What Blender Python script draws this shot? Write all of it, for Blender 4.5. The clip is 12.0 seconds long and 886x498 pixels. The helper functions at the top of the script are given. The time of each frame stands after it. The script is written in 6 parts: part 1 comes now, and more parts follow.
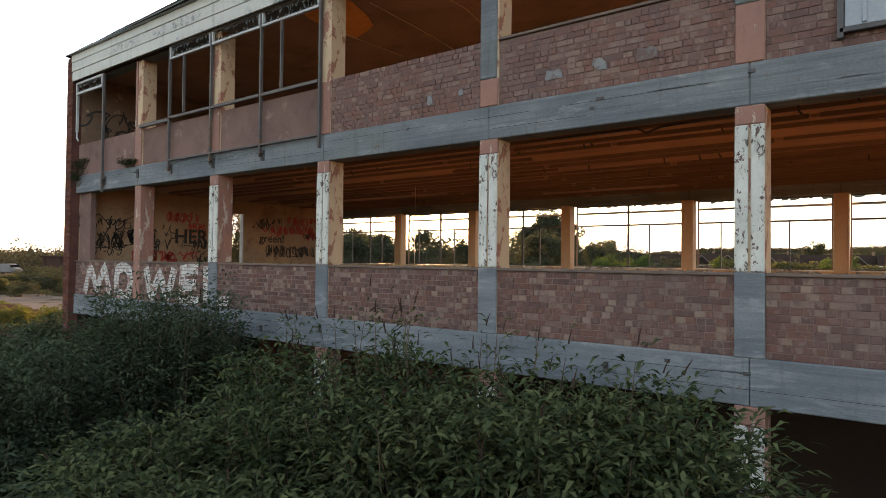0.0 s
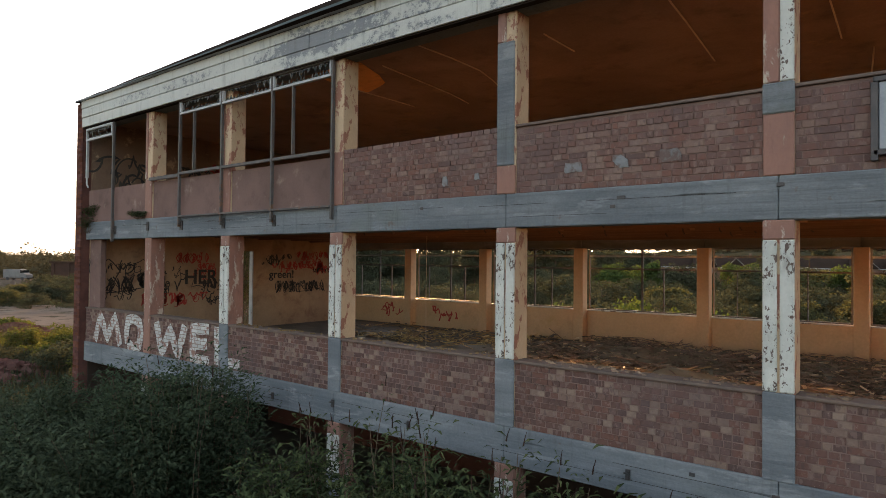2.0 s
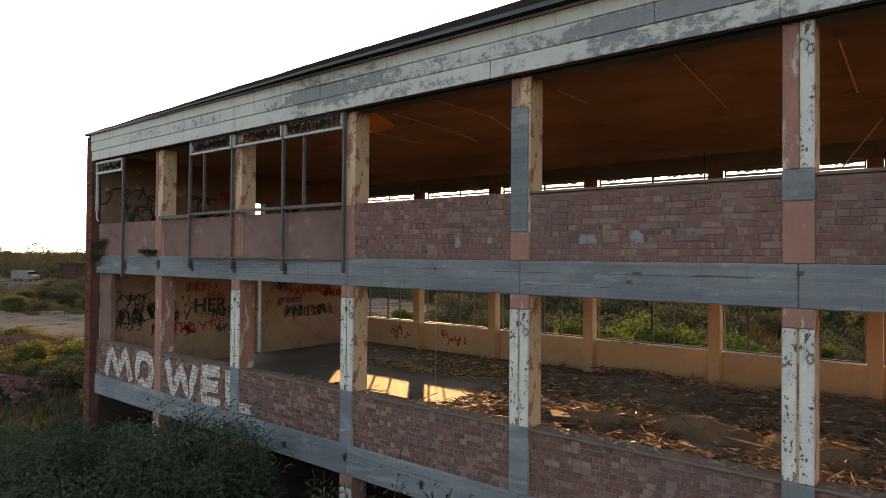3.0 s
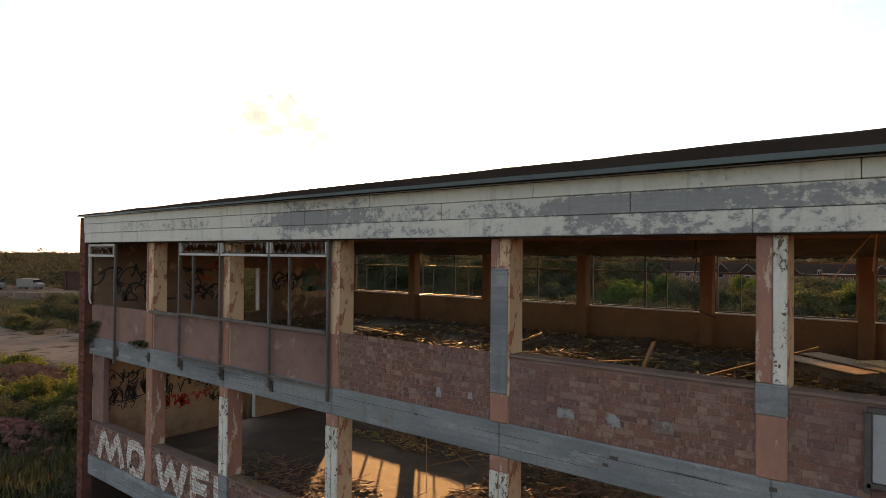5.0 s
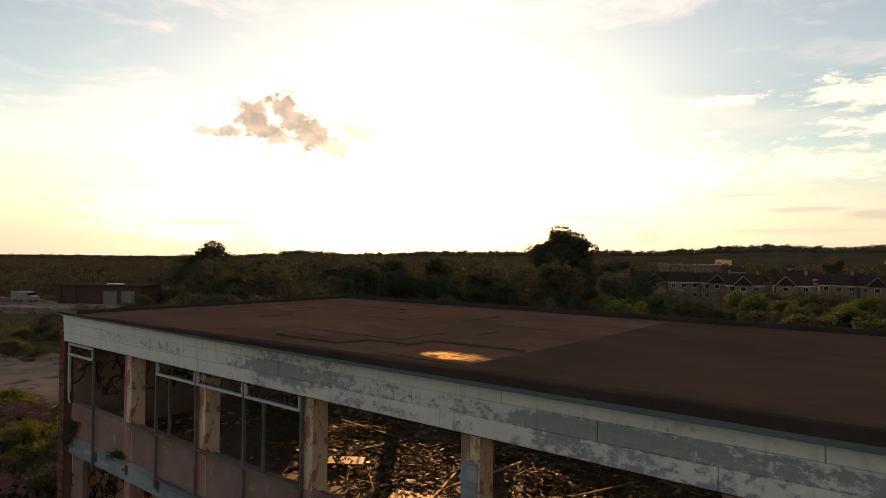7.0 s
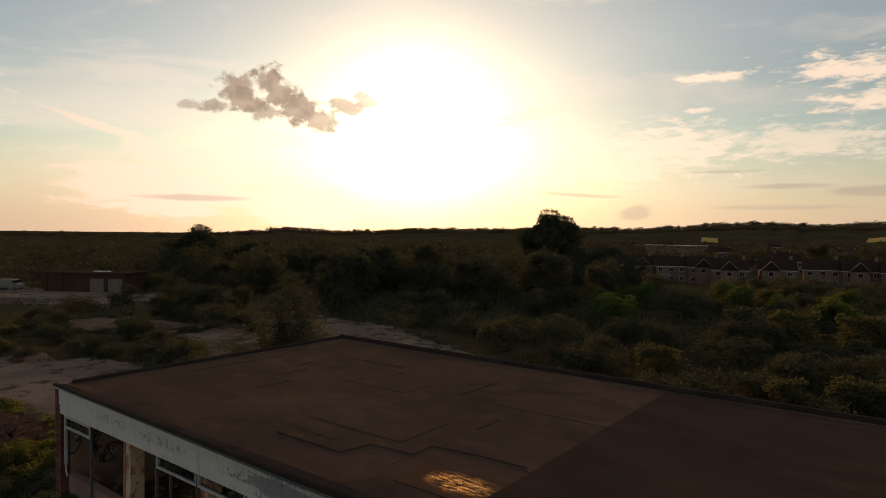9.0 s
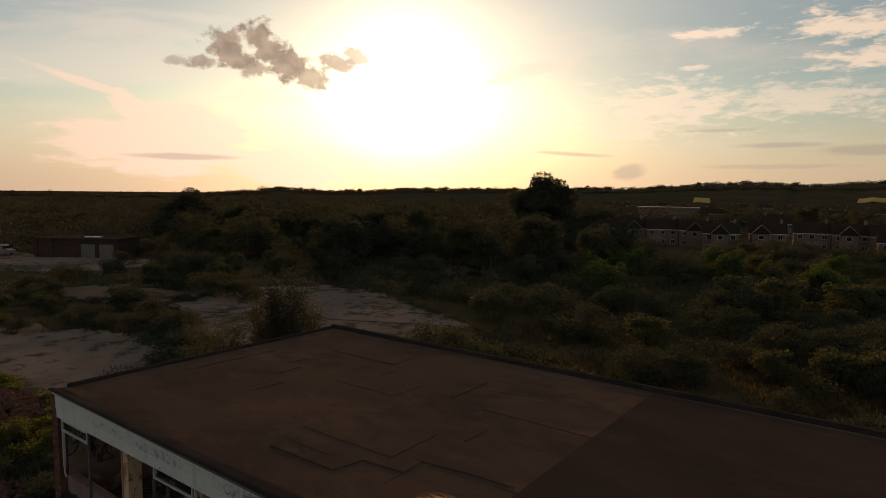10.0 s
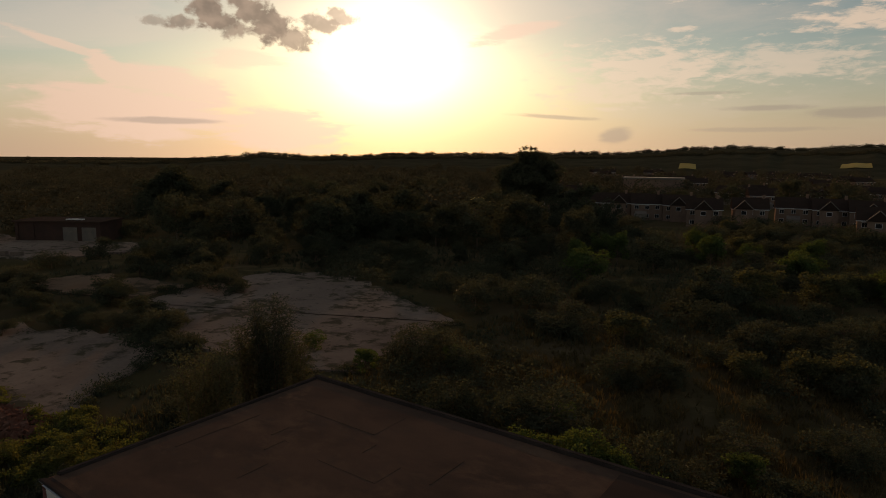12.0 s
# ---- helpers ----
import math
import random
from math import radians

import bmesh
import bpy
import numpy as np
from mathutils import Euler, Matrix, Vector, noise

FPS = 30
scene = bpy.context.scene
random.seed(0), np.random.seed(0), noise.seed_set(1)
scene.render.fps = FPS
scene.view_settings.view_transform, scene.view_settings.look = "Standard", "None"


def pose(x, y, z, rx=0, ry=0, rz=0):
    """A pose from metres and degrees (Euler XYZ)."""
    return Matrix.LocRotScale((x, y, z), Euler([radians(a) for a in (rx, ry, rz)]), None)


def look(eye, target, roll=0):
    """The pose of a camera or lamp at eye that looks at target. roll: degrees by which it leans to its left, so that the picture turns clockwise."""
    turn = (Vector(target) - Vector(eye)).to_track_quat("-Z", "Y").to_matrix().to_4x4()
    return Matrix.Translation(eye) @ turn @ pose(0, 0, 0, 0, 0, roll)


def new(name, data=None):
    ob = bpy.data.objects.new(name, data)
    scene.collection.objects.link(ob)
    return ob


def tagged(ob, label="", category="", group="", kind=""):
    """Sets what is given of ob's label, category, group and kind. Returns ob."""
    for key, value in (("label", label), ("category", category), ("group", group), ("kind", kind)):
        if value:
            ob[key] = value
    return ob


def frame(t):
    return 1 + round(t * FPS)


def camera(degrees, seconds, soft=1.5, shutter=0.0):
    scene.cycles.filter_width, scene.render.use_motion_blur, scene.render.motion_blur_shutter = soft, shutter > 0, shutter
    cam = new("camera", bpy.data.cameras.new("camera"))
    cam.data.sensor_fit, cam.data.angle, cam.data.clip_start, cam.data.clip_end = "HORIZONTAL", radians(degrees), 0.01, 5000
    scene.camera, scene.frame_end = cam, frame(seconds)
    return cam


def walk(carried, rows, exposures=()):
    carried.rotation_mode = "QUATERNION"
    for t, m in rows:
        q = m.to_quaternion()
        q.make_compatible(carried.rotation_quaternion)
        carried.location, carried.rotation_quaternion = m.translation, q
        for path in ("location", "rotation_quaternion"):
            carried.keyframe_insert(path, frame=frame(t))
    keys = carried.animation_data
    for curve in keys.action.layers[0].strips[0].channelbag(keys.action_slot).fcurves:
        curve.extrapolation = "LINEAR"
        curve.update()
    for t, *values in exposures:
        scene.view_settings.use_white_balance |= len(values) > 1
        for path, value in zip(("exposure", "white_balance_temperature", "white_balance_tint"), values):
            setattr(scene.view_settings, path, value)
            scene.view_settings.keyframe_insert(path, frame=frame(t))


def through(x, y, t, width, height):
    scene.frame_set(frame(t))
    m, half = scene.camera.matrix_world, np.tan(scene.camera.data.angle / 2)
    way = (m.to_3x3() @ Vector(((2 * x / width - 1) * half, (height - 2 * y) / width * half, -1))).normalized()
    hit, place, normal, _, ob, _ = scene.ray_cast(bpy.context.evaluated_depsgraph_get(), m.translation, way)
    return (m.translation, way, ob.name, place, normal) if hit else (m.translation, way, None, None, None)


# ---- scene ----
# ---------- camera: a drone that climbs in front of the facade ----------
cam = camera(70.7, 12.0, 0.85)
# seconds, x, y, z, yaw, pitch, roll
ROWS = [
    (0.0, 0.018, 0.007, 4.159, 37.52, 1.11, 0.66),
    (0.5, -0.018, 0.057, 4.456, 37.92, 1.16, 0.67),
    (1.0, -0.061, 0.083, 4.748, 38.01, 1.19, 0.61),
    (1.5, -0.107, 0.075, 5.042, 38.11, 1.18, 0.61),
    (2.0, -0.173, 0.034, 5.352, 38.14, 1.05, 0.59),
    (2.5, -0.231, 0.005, 5.727, 38.30, 0.97, 0.53),
    (3.0, -0.279, -0.026, 6.269, 38.59, 0.73, 0.49),
    (5.0, -0.028, 0.161, 8.396, 39.01, 0.57, 0.50),
    (5.5, 0.008, 0.245, 8.984, 38.93, 0.47, 0.56),
    (6.0, 0.082, 0.440, 9.560, 39.27, 0.71, 0.61),
    (6.5, 0.144, 0.471, 10.202, 39.05, 0.69, 0.65),
    (7.0, 0.178, 0.453, 10.856, 38.81, 0.76, 0.62),
    (9.0, -0.062, 0.320, 13.274, 37.71, -1.42, 0.65),
    (9.5, -0.029, 0.300, 13.861, 37.38, -3.28, 0.66),
    (10.0, 0.003, 0.324, 14.465, 37.01, -5.13, 0.64),
    (10.5, 0.090, 0.349, 15.150, 36.67, -6.93, 0.62),
    (11.0, 0.150, 0.359, 15.993, 36.34, -7.71, 0.60),
    (11.5, 0.224, 0.366, 16.964, 36.03, -7.97, 0.54),
    (12.0, 0.232, 0.406, 17.915, 35.77, -8.37, 0.47),
]
EXPOSURES = [(0.0, 1.78, 7500, 21), (2.0, 1.58, 7500, 21), (3.0, 1.4, 7500, 21), (5.0, 1.06, 7900, 24), (5.5, 1.1, 8100, 25), (6.0, 0.8, 8200, 25), (7.0, 0.14, 8200, 24), (9.0, -0.5, 8200, 24), (10.5, -0.78, 8200, 24), (12.0, -1.02, 8200, 24)]
walk(cam, [(t, pose(x, y, z, 90 + p, 0, w) @ pose(0, 0, 0, 0, 0, r)) for t, x, y, z, w, p, r in ROWS], EXPOSURES)

# ---------- sky, sun ----------
SUN_AZ, SUN_EL = 40.4, 8.6      # degrees to the left of +y, above the horizon
SUN_DIR = Vector((-math.sin(radians(SUN_AZ)) * math.cos(radians(SUN_EL)), math.cos(radians(SUN_AZ)) * math.cos(radians(SUN_EL)), math.sin(radians(SUN_EL))))


class Nodes:
    """Short hand for building a node tree."""

    def __init__(self, tree):
        self.t = tree
        tree.nodes.clear()

    def add(self, kind, ins=None, **props):
        n = self.t.nodes.new("ShaderNode" + kind)
        for k, v in props.items():
            setattr_plain(n, k, v)
        for k, v in (ins or {}).items():
            if isinstance(v, bpy.types.NodeSocket):
                self.t.links.new(v, n.inputs[k])
            else:
                n.inputs[k].default_value = v
        return n

    def math(self, op, a, b=0.0, c=0.0, clamp=False):
        n = self.t.nodes.new("ShaderNodeMath")
        n.operation, n.use_clamp = op, clamp
        for i, v in enumerate((a, b, c)):
            if isinstance(v, bpy.types.NodeSocket):
                self.t.links.new(v, n.inputs[i])
            else:
                n.inputs[i].default_value = v
        return n.outputs[0]

    def mix(self, f, a, b, blend="MIX"):
        n = self.t.nodes.new("ShaderNodeMix")
        n.data_type, n.blend_type = "RGBA", blend
        for i, v in ((0, f), (6, a), (7, b)):
            if isinstance(v, bpy.types.NodeSocket):
                self.t.links.new(v, n.inputs[i])
            else:
                n.inputs[i].default_value = v if i == 0 else (*v[:3], 1)
        return n.outputs[2]

    def step(self, v, lo, hi):
        n = self.t.nodes.new("ShaderNodeMapRange")
        n.interpolation_type = "SMOOTHSTEP"
        self.t.links.new(v, n.inputs[0])
        n.inputs[1].default_value, n.inputs[2].default_value = lo, hi
        return n.outputs[0]

    def noise(self, vec, scale, detail=4.0, rough=0.55, distort=0.0):
        n = self.t.nodes.new("ShaderNodeTexNoise")
        self.t.links.new(vec, n.inputs["Vector"])
        for k, v in (("Scale", scale), ("Detail", detail), ("Roughness", rough), ("Distortion", distort)):
            n.inputs[k].default_value = v
        return n.outputs[0]

    def stretch(self, vec, sx, sy, sz):
        n = self.t.nodes.new("ShaderNodeMapping")
        self.t.links.new(vec, n.inputs[0])
        n.inputs["Scale"].default_value = (sx, sy, sz)
        return n.outputs[0]


def setattr_plain(node, key, value):
    if key == "operation":
        node.operation = value
    elif key == "sky_type":
        node.sky_type = value


def build_world():
    world = bpy.data.worlds.new("world")
    scene.world = world
    world.use_nodes = True
    n = Nodes(world.node_tree)
    sky = n.add("TexSky", sky_type="NISHITA")
    sky.sun_disc = False
    sky.sun_elevation, sky.sun_rotation = radians(SUN_EL), radians(-SUN_AZ)
    sky.altitude, sky.air_density, sky.dust_density, sky.ozone_density = 50, 1.0, 0.55, 2.0
    way = n.add("TexCoord").outputs["Generated"]
    sep = n.add("SeparateXYZ", {0: way})
    x, y, z = sep.outputs
    toward = n.add("VectorMath", {0: way, 1: tuple(SUN_DIR)}, operation="DOT_PRODUCT").outputs["Value"]
    # azimuth to the left of +y and elevation, in degrees
    az = n.math("MULTIPLY", n.math("ARCTAN2", n.math("MULTIPLY", x, -1.0), y), 57.2958)
    el = n.math("MULTIPLY", n.math("ARCSINE", z), 57.2958)
    def field(fa, fe, seed, detail=8.0, rough=0.6, distort=0.3):
        return n.noise(n.add("CombineXYZ", {0: n.math("MULTIPLY", az, fa), 1: n.math("MULTIPLY", el, fe), 2: seed}).outputs[0], 1.0, detail, rough, distort)

    def away(a0, e0, wa, we, slant=0.0):
        """Distance from a point of the sky, 1 at the rim of an ellipse, leaning by slant."""
        da = n.math("SUBTRACT", az, a0)
        de = n.math("DIVIDE", n.math("SUBTRACT", n.math("SUBTRACT", el, e0), n.math("MULTIPLY", da, slant)), we)
        da = n.math("DIVIDE", da, wa)
        return n.math("SQRT", n.math("ADD", n.math("MULTIPLY", da, da), n.math("MULTIPLY", de, de)))

    def bank(ellipses, ragged, lo, hi):
        """Cloud cover of several ellipses whose rims are torn by a noise."""
        cover = None
        for a0, e0, wa, we, slant, k in ellipses:
            r = n.math("ADD", away(a0, e0, wa, we, slant), ragged)
            m = n.math("MULTIPLY", n.math("SUBTRACT", 1.0, n.step(r, lo, hi)), k)
            cover = m if cover is None else n.math("MAXIMUM", cover, m)
        return cover

    def grey(v):
        return n.add("CombineColor", {0: v, 1: v, 2: v}).outputs[0]

    halo = n.math("POWER", n.math("MAXIMUM", toward, 0.0), 10.0)
    core = n.math("POWER", n.math("MAXIMUM", toward, 0.0), 190.0)
    lit = n.math("ADD", n.math("ADD", n.math("MULTIPLY", halo, 1.4), n.math("MULTIPLY", core, 6.0)), 4.0)
    # haze round the sun and low over the land
    glow = n.math("ADD", n.math("MULTIPLY", core, 7.5), n.math("MULTIPLY", halo, 0.45))
    clear = n.mix(1.0, sky.outputs[0], (0.94, 1.045, 0.98), "MULTIPLY")
    col = n.mix(1.0, clear, n.mix(1.0, (1.93, 1.71, 1.5), grey(glow), "MULTIPLY"), "ADD")
    low = n.math("MULTIPLY", n.math("SUBTRACT", 1.0, n.step(el, 0.0, 9.0)), 0.82)
    hz = n.math("MULTIPLY_ADD", halo, 1.5, 2.2)
    col = n.mix(low, col, n.mix(1.0, (1.96, 1.70, 1.49), grey(hz), "MULTIPLY"))
    # broad thin veil
    veil = n.step(field(0.05, 0.2, 3.1, 10.0, 0.62, 0.5), 0.46, 0.66)
    col = n.mix(n.math("MULTIPLY_ADD", n.math("MULTIPLY", veil, n.step(el, 1.0, 6.0)), 0.34, 0.06), col, n.mix(1.0, (1.86, 1.76, 1.58), grey(lit), "MULTIPLY"))
    torn = n.math("MULTIPLY_ADD", field(0.16, 0.75, 7.7, 9.0, 0.68), 3.0, -1.5)
    fine = n.math("MULTIPLY_ADD", field(0.5, 1.7, 2.2, 8.0, 0.64), 4.6, -2.15)
    # rosy banks low to the south
    rosy = bank(((61.5, 3.4, 8.5, 2.6, 0.02, 1.0), (59.0, 5.6, 5.5, 1.5, 0.12, 0.9), (50.5, 2.2, 7.0, 2.0, 0.05, 0.9), (66.2, 8.2, 4.2, 0.35, 0.28, 0.7), (63.4, 6.6, 1.6, 1.2, 0.5, 0.9), (30.0, 10.6, 4.5, 0.8, -0.2, 0.8), (53.5, 8.0, 4.0, 0.9, 0.0, 0.5)), n.math("MULTIPLY", torn, 0.8), 0.55, 1.05)
    col = n.mix(n.math("MULTIPLY", rosy, 0.85), col, n.mix(1.0, (1.95, 1.62, 1.38), grey(n.math("MULTIPLY_ADD", halo, 2.2, 4.0)), "MULTIPLY"))
    # flecked sheet to the north, bright on top
    flecks = bank(((18.0, 7.6, 9.0, 2.4, 0.04, 0.85), (8.0, 7.6, 8.0, 1.8, 0.04, 0.65), (21.0, 5.6, 6.0, 1.6, 0.0, 0.7), (4.0, 12.6, 6.5, 1.5, 0.12, 1.0), (3.0, 10.3, 5.0, 1.0, 0.0, 0.95), (14.6, 13.1, 3.4, 0.5, -0.02, 1.0), (15.6, 10.6, 1.6, 0.3, 0.0, 0.8), (-14.0, 9.0, 14.0, 5.0, 0.0, 0.8), (86.0, 9.0, 12.0, 4.0, 0.0, 0.6)), n.math("MULTIPLY", fine, 0.75), 0.3, 1.15)
    under = n.math("SUBTRACT", 1.0, n.step(away(10.0, 9.5, 26.0, 9.0), 0.3, 1.0))
    col = n.mix(under, col, n.mix(1.0, col, (0.84, 0.87, 0.88), "MULTIPLY"))
    col = n.mix(n.math("MULTIPLY", flecks, 0.8), col, n.mix(1.0, (2.05, 1.87, 1.58), grey(lit), "MULTIPLY"))
    # thin grey bars
    bars = bank(((59.5, 2.8, 5.0, 0.3, 0.0, 0.85), (20.6, 2.1, 1.8, 0.8, -0.15, 0.8), (26.0, 3.6, 4.5, 0.25, 0.06, 0.8), (9.0, 4.1, 4.0, 0.3, 0.0, 0.8), (3.0, 3.6, 4.0, 0.5, 0.0, 0.8), (14.0, 5.4, 4.0, 0.2, 0.0, 0.6), (9.0, 2.4, 6.0, 0.25, 0.0, 0.5)), n.math("MULTIPLY", torn, 0.6), 0.4, 1.1)
    col = n.mix(n.math("MULTIPLY", bars, 0.62), col, n.mix(1.0, (0.98, 0.96, 0.90), grey(n.math("MULTIPLY_ADD", halo, 1.8, 3.2)), "MULTIPLY"))
    # one small dark cumulus of several puffs and a shred beside it
    lump = field(1.0, 1.15, 4.4, 6.0, 0.55, 0.2)
    heap = bank(((55.9, 11.9, 1.7, 1.25, 0.0, 1.0), (55.0, 10.9, 1.9, 1.0, 0.0, 1.0), (53.3, 12.9, 1.35, 1.3, 0.0, 1.0), (52.3, 11.9, 1.6, 1.25, 0.0, 1.0), (53.9, 10.4, 1.6, 0.75, 0.0, 0.9), (50.6, 10.8, 1.7, 1.3, 0.0, 1.0), (48.9, 9.9, 1.5, 1.05, 0.0, 0.9), (57.9, 10.7, 1.3, 0.55, 0.0, 0.85), (59.8, 10.6, 1.1, 0.35, 0.0, 0.6), (46.5, 11.2, 1.5, 0.75, 0.0, 0.85), (44.7, 11.8, 1.3, 0.55, 0.2, 0.75)), n.math("MULTIPLY_ADD", lump, 2.6, -1.38), 0.5, 1.15)
    thick = n.step(field(0.6, 0.75, 6.1, 3.0, 0.5), 0.34, 0.7)
    puff = n.mix(thick, (0.5, 0.43, 0.365), (0.85, 0.72, 0.6))
    col = n.mix(n.math("MULTIPLY", heap, 0.9), col, n.mix(1.0, puff, grey(lit), "MULTIPLY"))
    bg = n.add("Background", {"Color": col, "Strength": 0.16})
    out = n.add("OutputWorld")
    n.t.links.new(bg.outputs[0], out.inputs[0])


build_world()
sun = new("sun", bpy.data.lights.new("sun", "SUN"))
sun.data.energy, sun.data.angle, sun.data.color = 5.0, radians(0.6), (1.0, 0.57, 0.23)
sun.matrix_world = look(tuple(SUN_DIR * 50), (0, 0, 0))

# ---------- materials ----------
M = {}


def surface(name, a, b, scale=1.2, fine=22.0, rough=0.8, bump=0.25, patch=None, rand=0.0, metal=0.0, stretch=(1, 1, 1), dirt=0.25, spec=0.3, matte=False):
    """A weathered surface: two colours mixed by broad noise, fine grain, an optional peeling coat, relief."""
    m = bpy.data.materials.new(name)
    m.use_nodes = True
    n = Nodes(m.node_tree)
    co = n.add("TexCoord").outputs["Object"]
    co = n.stretch(co, *stretch)
    big = n.noise(co, scale, 5.0, 0.6, 0.4)
    small = n.noise(co, fine, 3.0, 0.6)
    col = n.mix(n.step(big, 0.32, 0.68), a, b)
    if rand:
        r = n.add("ObjectInfo").outputs["Random"]
        hsv = n.add("HueSaturation", {"Hue": n.math("MULTIPLY_ADD", r, 0.03, 0.485), "Saturation": n.math("MULTIPLY_ADD", r, 0.4, 0.75),
                                      "Value": n.math("MULTIPLY_ADD", n.math("FRACT", n.math("MULTIPLY", r, 7.3)), 2 * rand, 1 - rand), "Color": col})
        col = hsv.outputs[0]
    height = n.math("MULTIPLY", small, 0.5)
    if patch:
        pc, ps, lo, hi = patch
        p = n.math("MULTIPLY_ADD", n.noise(co, ps, 9.0, 0.68, 0.3), 0.68, n.math("MULTIPLY", n.noise(co, ps * 0.23, 2.0, 0.5), 0.32))
        pm = n.step(p, lo, hi)
        col = n.mix(pm, col, pc)
        height = n.math("SUBTRACT", height, n.math("MULTIPLY", pm, 0.6))
    stain = n.math("MULTIPLY", n.step(n.noise(co, scale * 2.7, 6.0, 0.65), 0.5, 0.75), dirt)
    col = n.mix(stain, col, (0.06, 0.05, 0.045))
    col = n.mix(0.35, col, n.mix(small, (0.55, 0.55, 0.55), (1.35, 1.35, 1.35)), "MULTIPLY")
    bm_ = n.add("Bump", {"Strength": bump, "Distance": 0.02, "Height": height})
    if matte:
        bs = n.add("BsdfDiffuse", {"Color": col, "Roughness": 0.6, "Normal": bm_.outputs[0]})
    else:
        bs = n.add("BsdfPrincipled", {"Base Color": col, "Roughness": rough, "Metallic": metal, "Normal": bm_.outputs[0], "Specular IOR Level": spec})
    out = n.add("OutputMaterial")
    n.t.links.new(bs.outputs[0], out.inputs[0])
    M[name] = m
    return m


def leaf_material(name, a, b, through=0.45, tint=(1.3, 1.25, 0.65)):
    m = bpy.data.materials.new(name)
    m.use_nodes = True
    n = Nodes(m.node_tree)
    r = n.add("NewGeometry").outputs["Random Per Island"]
    o = n.add("ObjectInfo").outputs["Random"]
    col = n.mix(r, a, b)
    col = n.mix(0.5, col, n.mix(o, (0.75, 0.85, 0.8), (1.25, 1.12, 1.0)), "MULTIPLY")
    bs = n.add("BsdfPrincipled", {"Base Color": col, "Roughness": 0.8, "Specular IOR Level": 0.02})
    tr = n.add("BsdfTranslucent", {"Color": n.mix(1.0, col, tint, "MULTIPLY")})
    mx = n.add("MixShader", {0: through, 1: bs.outputs[0], 2: tr.outputs[0]})
    out = n.add("OutputMaterial")
    n.t.links.new(mx.outputs[0], out.inputs[0])
    M[name] = m
    return m


def brick_material(name, pale, dim=1.0):
    """Mauve-red bricks, each with its own tone, a few pale spalled ones."""
    m = bpy.data.materials.new(name)
    m.use_nodes = True
    n = Nodes(m.node_tree)
    r = n.add("ObjectInfo").outputs["Random"]
    co = n.add("TexCoord").outputs["Object"]
    sh = n.add("VectorMath", {0: co, 1: n.add("CombineXYZ", {0: n.math("MULTIPLY", r, 50.0), 1: 0.0, 2: 0.0}).outputs[0]}, operation="ADD").outputs[0]
    ramp = n.add("ValToRGB", {0: r})
    cr = ramp.color_ramp
    cr.interpolation = "LINEAR"
    stops = ((0.0, (0.1, 0.06, 0.056)), (0.2, (0.138, 0.074, 0.064)), (0.5, (0.182, 0.084, 0.066)), (0.8 - 0.12 * pale, (0.148, 0.084, 0.074)), (0.84 - 0.1 * pale, (0.19 + 0.05 * pale, 0.112 + 0.05 * pale, 0.094 + 0.035 * pale)), (1.0, (0.21 + 0.11 * pale, 0.13 + 0.1 * pale, 0.108 + 0.078 * pale)))
    while len(cr.elements) < len(stops):
        cr.elements.new(0.5)
    for e, (p, c) in zip(cr.elements, stops):
        e.position, e.color = p, (*c, 1)
    grain = n.noise(sh, 28.0, 4.0, 0.6)
    blot = n.noise(sh, 6.0, 4.0, 0.6)
    col = n.mix(n.math("MULTIPLY", n.step(blot, 0.4, 0.7), 0.45), ramp.outputs[0], (0.175, 0.112, 0.106))
    chip = n.step(n.noise(n.stretch(sh, 1.0, 1.0, 0.5), 13.0, 3.0, 0.5), 0.56, 0.6)
    col = n.mix(n.math("MULTIPLY", chip, 0.5), col, (0.27, 0.19, 0.165))
    shade = n.step(n.noise(n.stretch(sh, 1.0, 1.0, 0.5), 10.0, 3.0, 0.5), 0.58, 0.62)
    col = n.mix(n.math("MULTIPLY", shade, 0.5), col, (0.095, 0.062, 0.062))
    soot = n.noise(n.add("NewGeometry").outputs["Position"], 0.9, 6.0, 0.65, 0.5)
    col = n.mix(n.math("MULTIPLY", n.step(soot, 0.42, 0.72), 0.55), col, (0.135, 0.098, 0.1))
    fleck = n.step(n.noise(sh, 46.0, 3.0, 0.7), 0.66, 0.72)
    col = n.mix(n.math("MULTIPLY", fleck, 0.55), col, (0.42, 0.36, 0.33))
    col = n.mix(0.5, col, n.mix(grain, (0.5, 0.5, 0.5), (1.4, 1.4, 1.4)), "MULTIPLY")
    # dim below 1 bakes weaker light into the brick colour
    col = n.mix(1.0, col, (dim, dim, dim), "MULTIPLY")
    bm_ = n.add("Bump", {"Strength": 0.4, "Distance": 0.01, "Height": n.math("ADD", grain, blot)})
    bs = n.add("BsdfPrincipled", {"Base Color": col, "Roughness": 0.88, "Normal": bm_.outputs[0], "Specular IOR Level": 0.2})
    n.t.links.new(bs.outputs[0], n.add("OutputMaterial").inputs[0])
    M[name] = m


# lower-storey bricks are darkened for the fainter light near the ground
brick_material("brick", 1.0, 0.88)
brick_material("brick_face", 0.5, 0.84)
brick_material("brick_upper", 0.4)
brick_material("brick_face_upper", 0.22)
surface("brick_pier", (0.15, 0.062, 0.05), (0.1, 0.045, 0.038), 3.0, 40, 0.9, 0.4, rand=0.3, dirt=0.35, matte=True)
surface("mortar", (0.19, 0.125, 0.112), (0.25, 0.172, 0.152), 2.0, 60, 0.95, 0.3, matte=True)


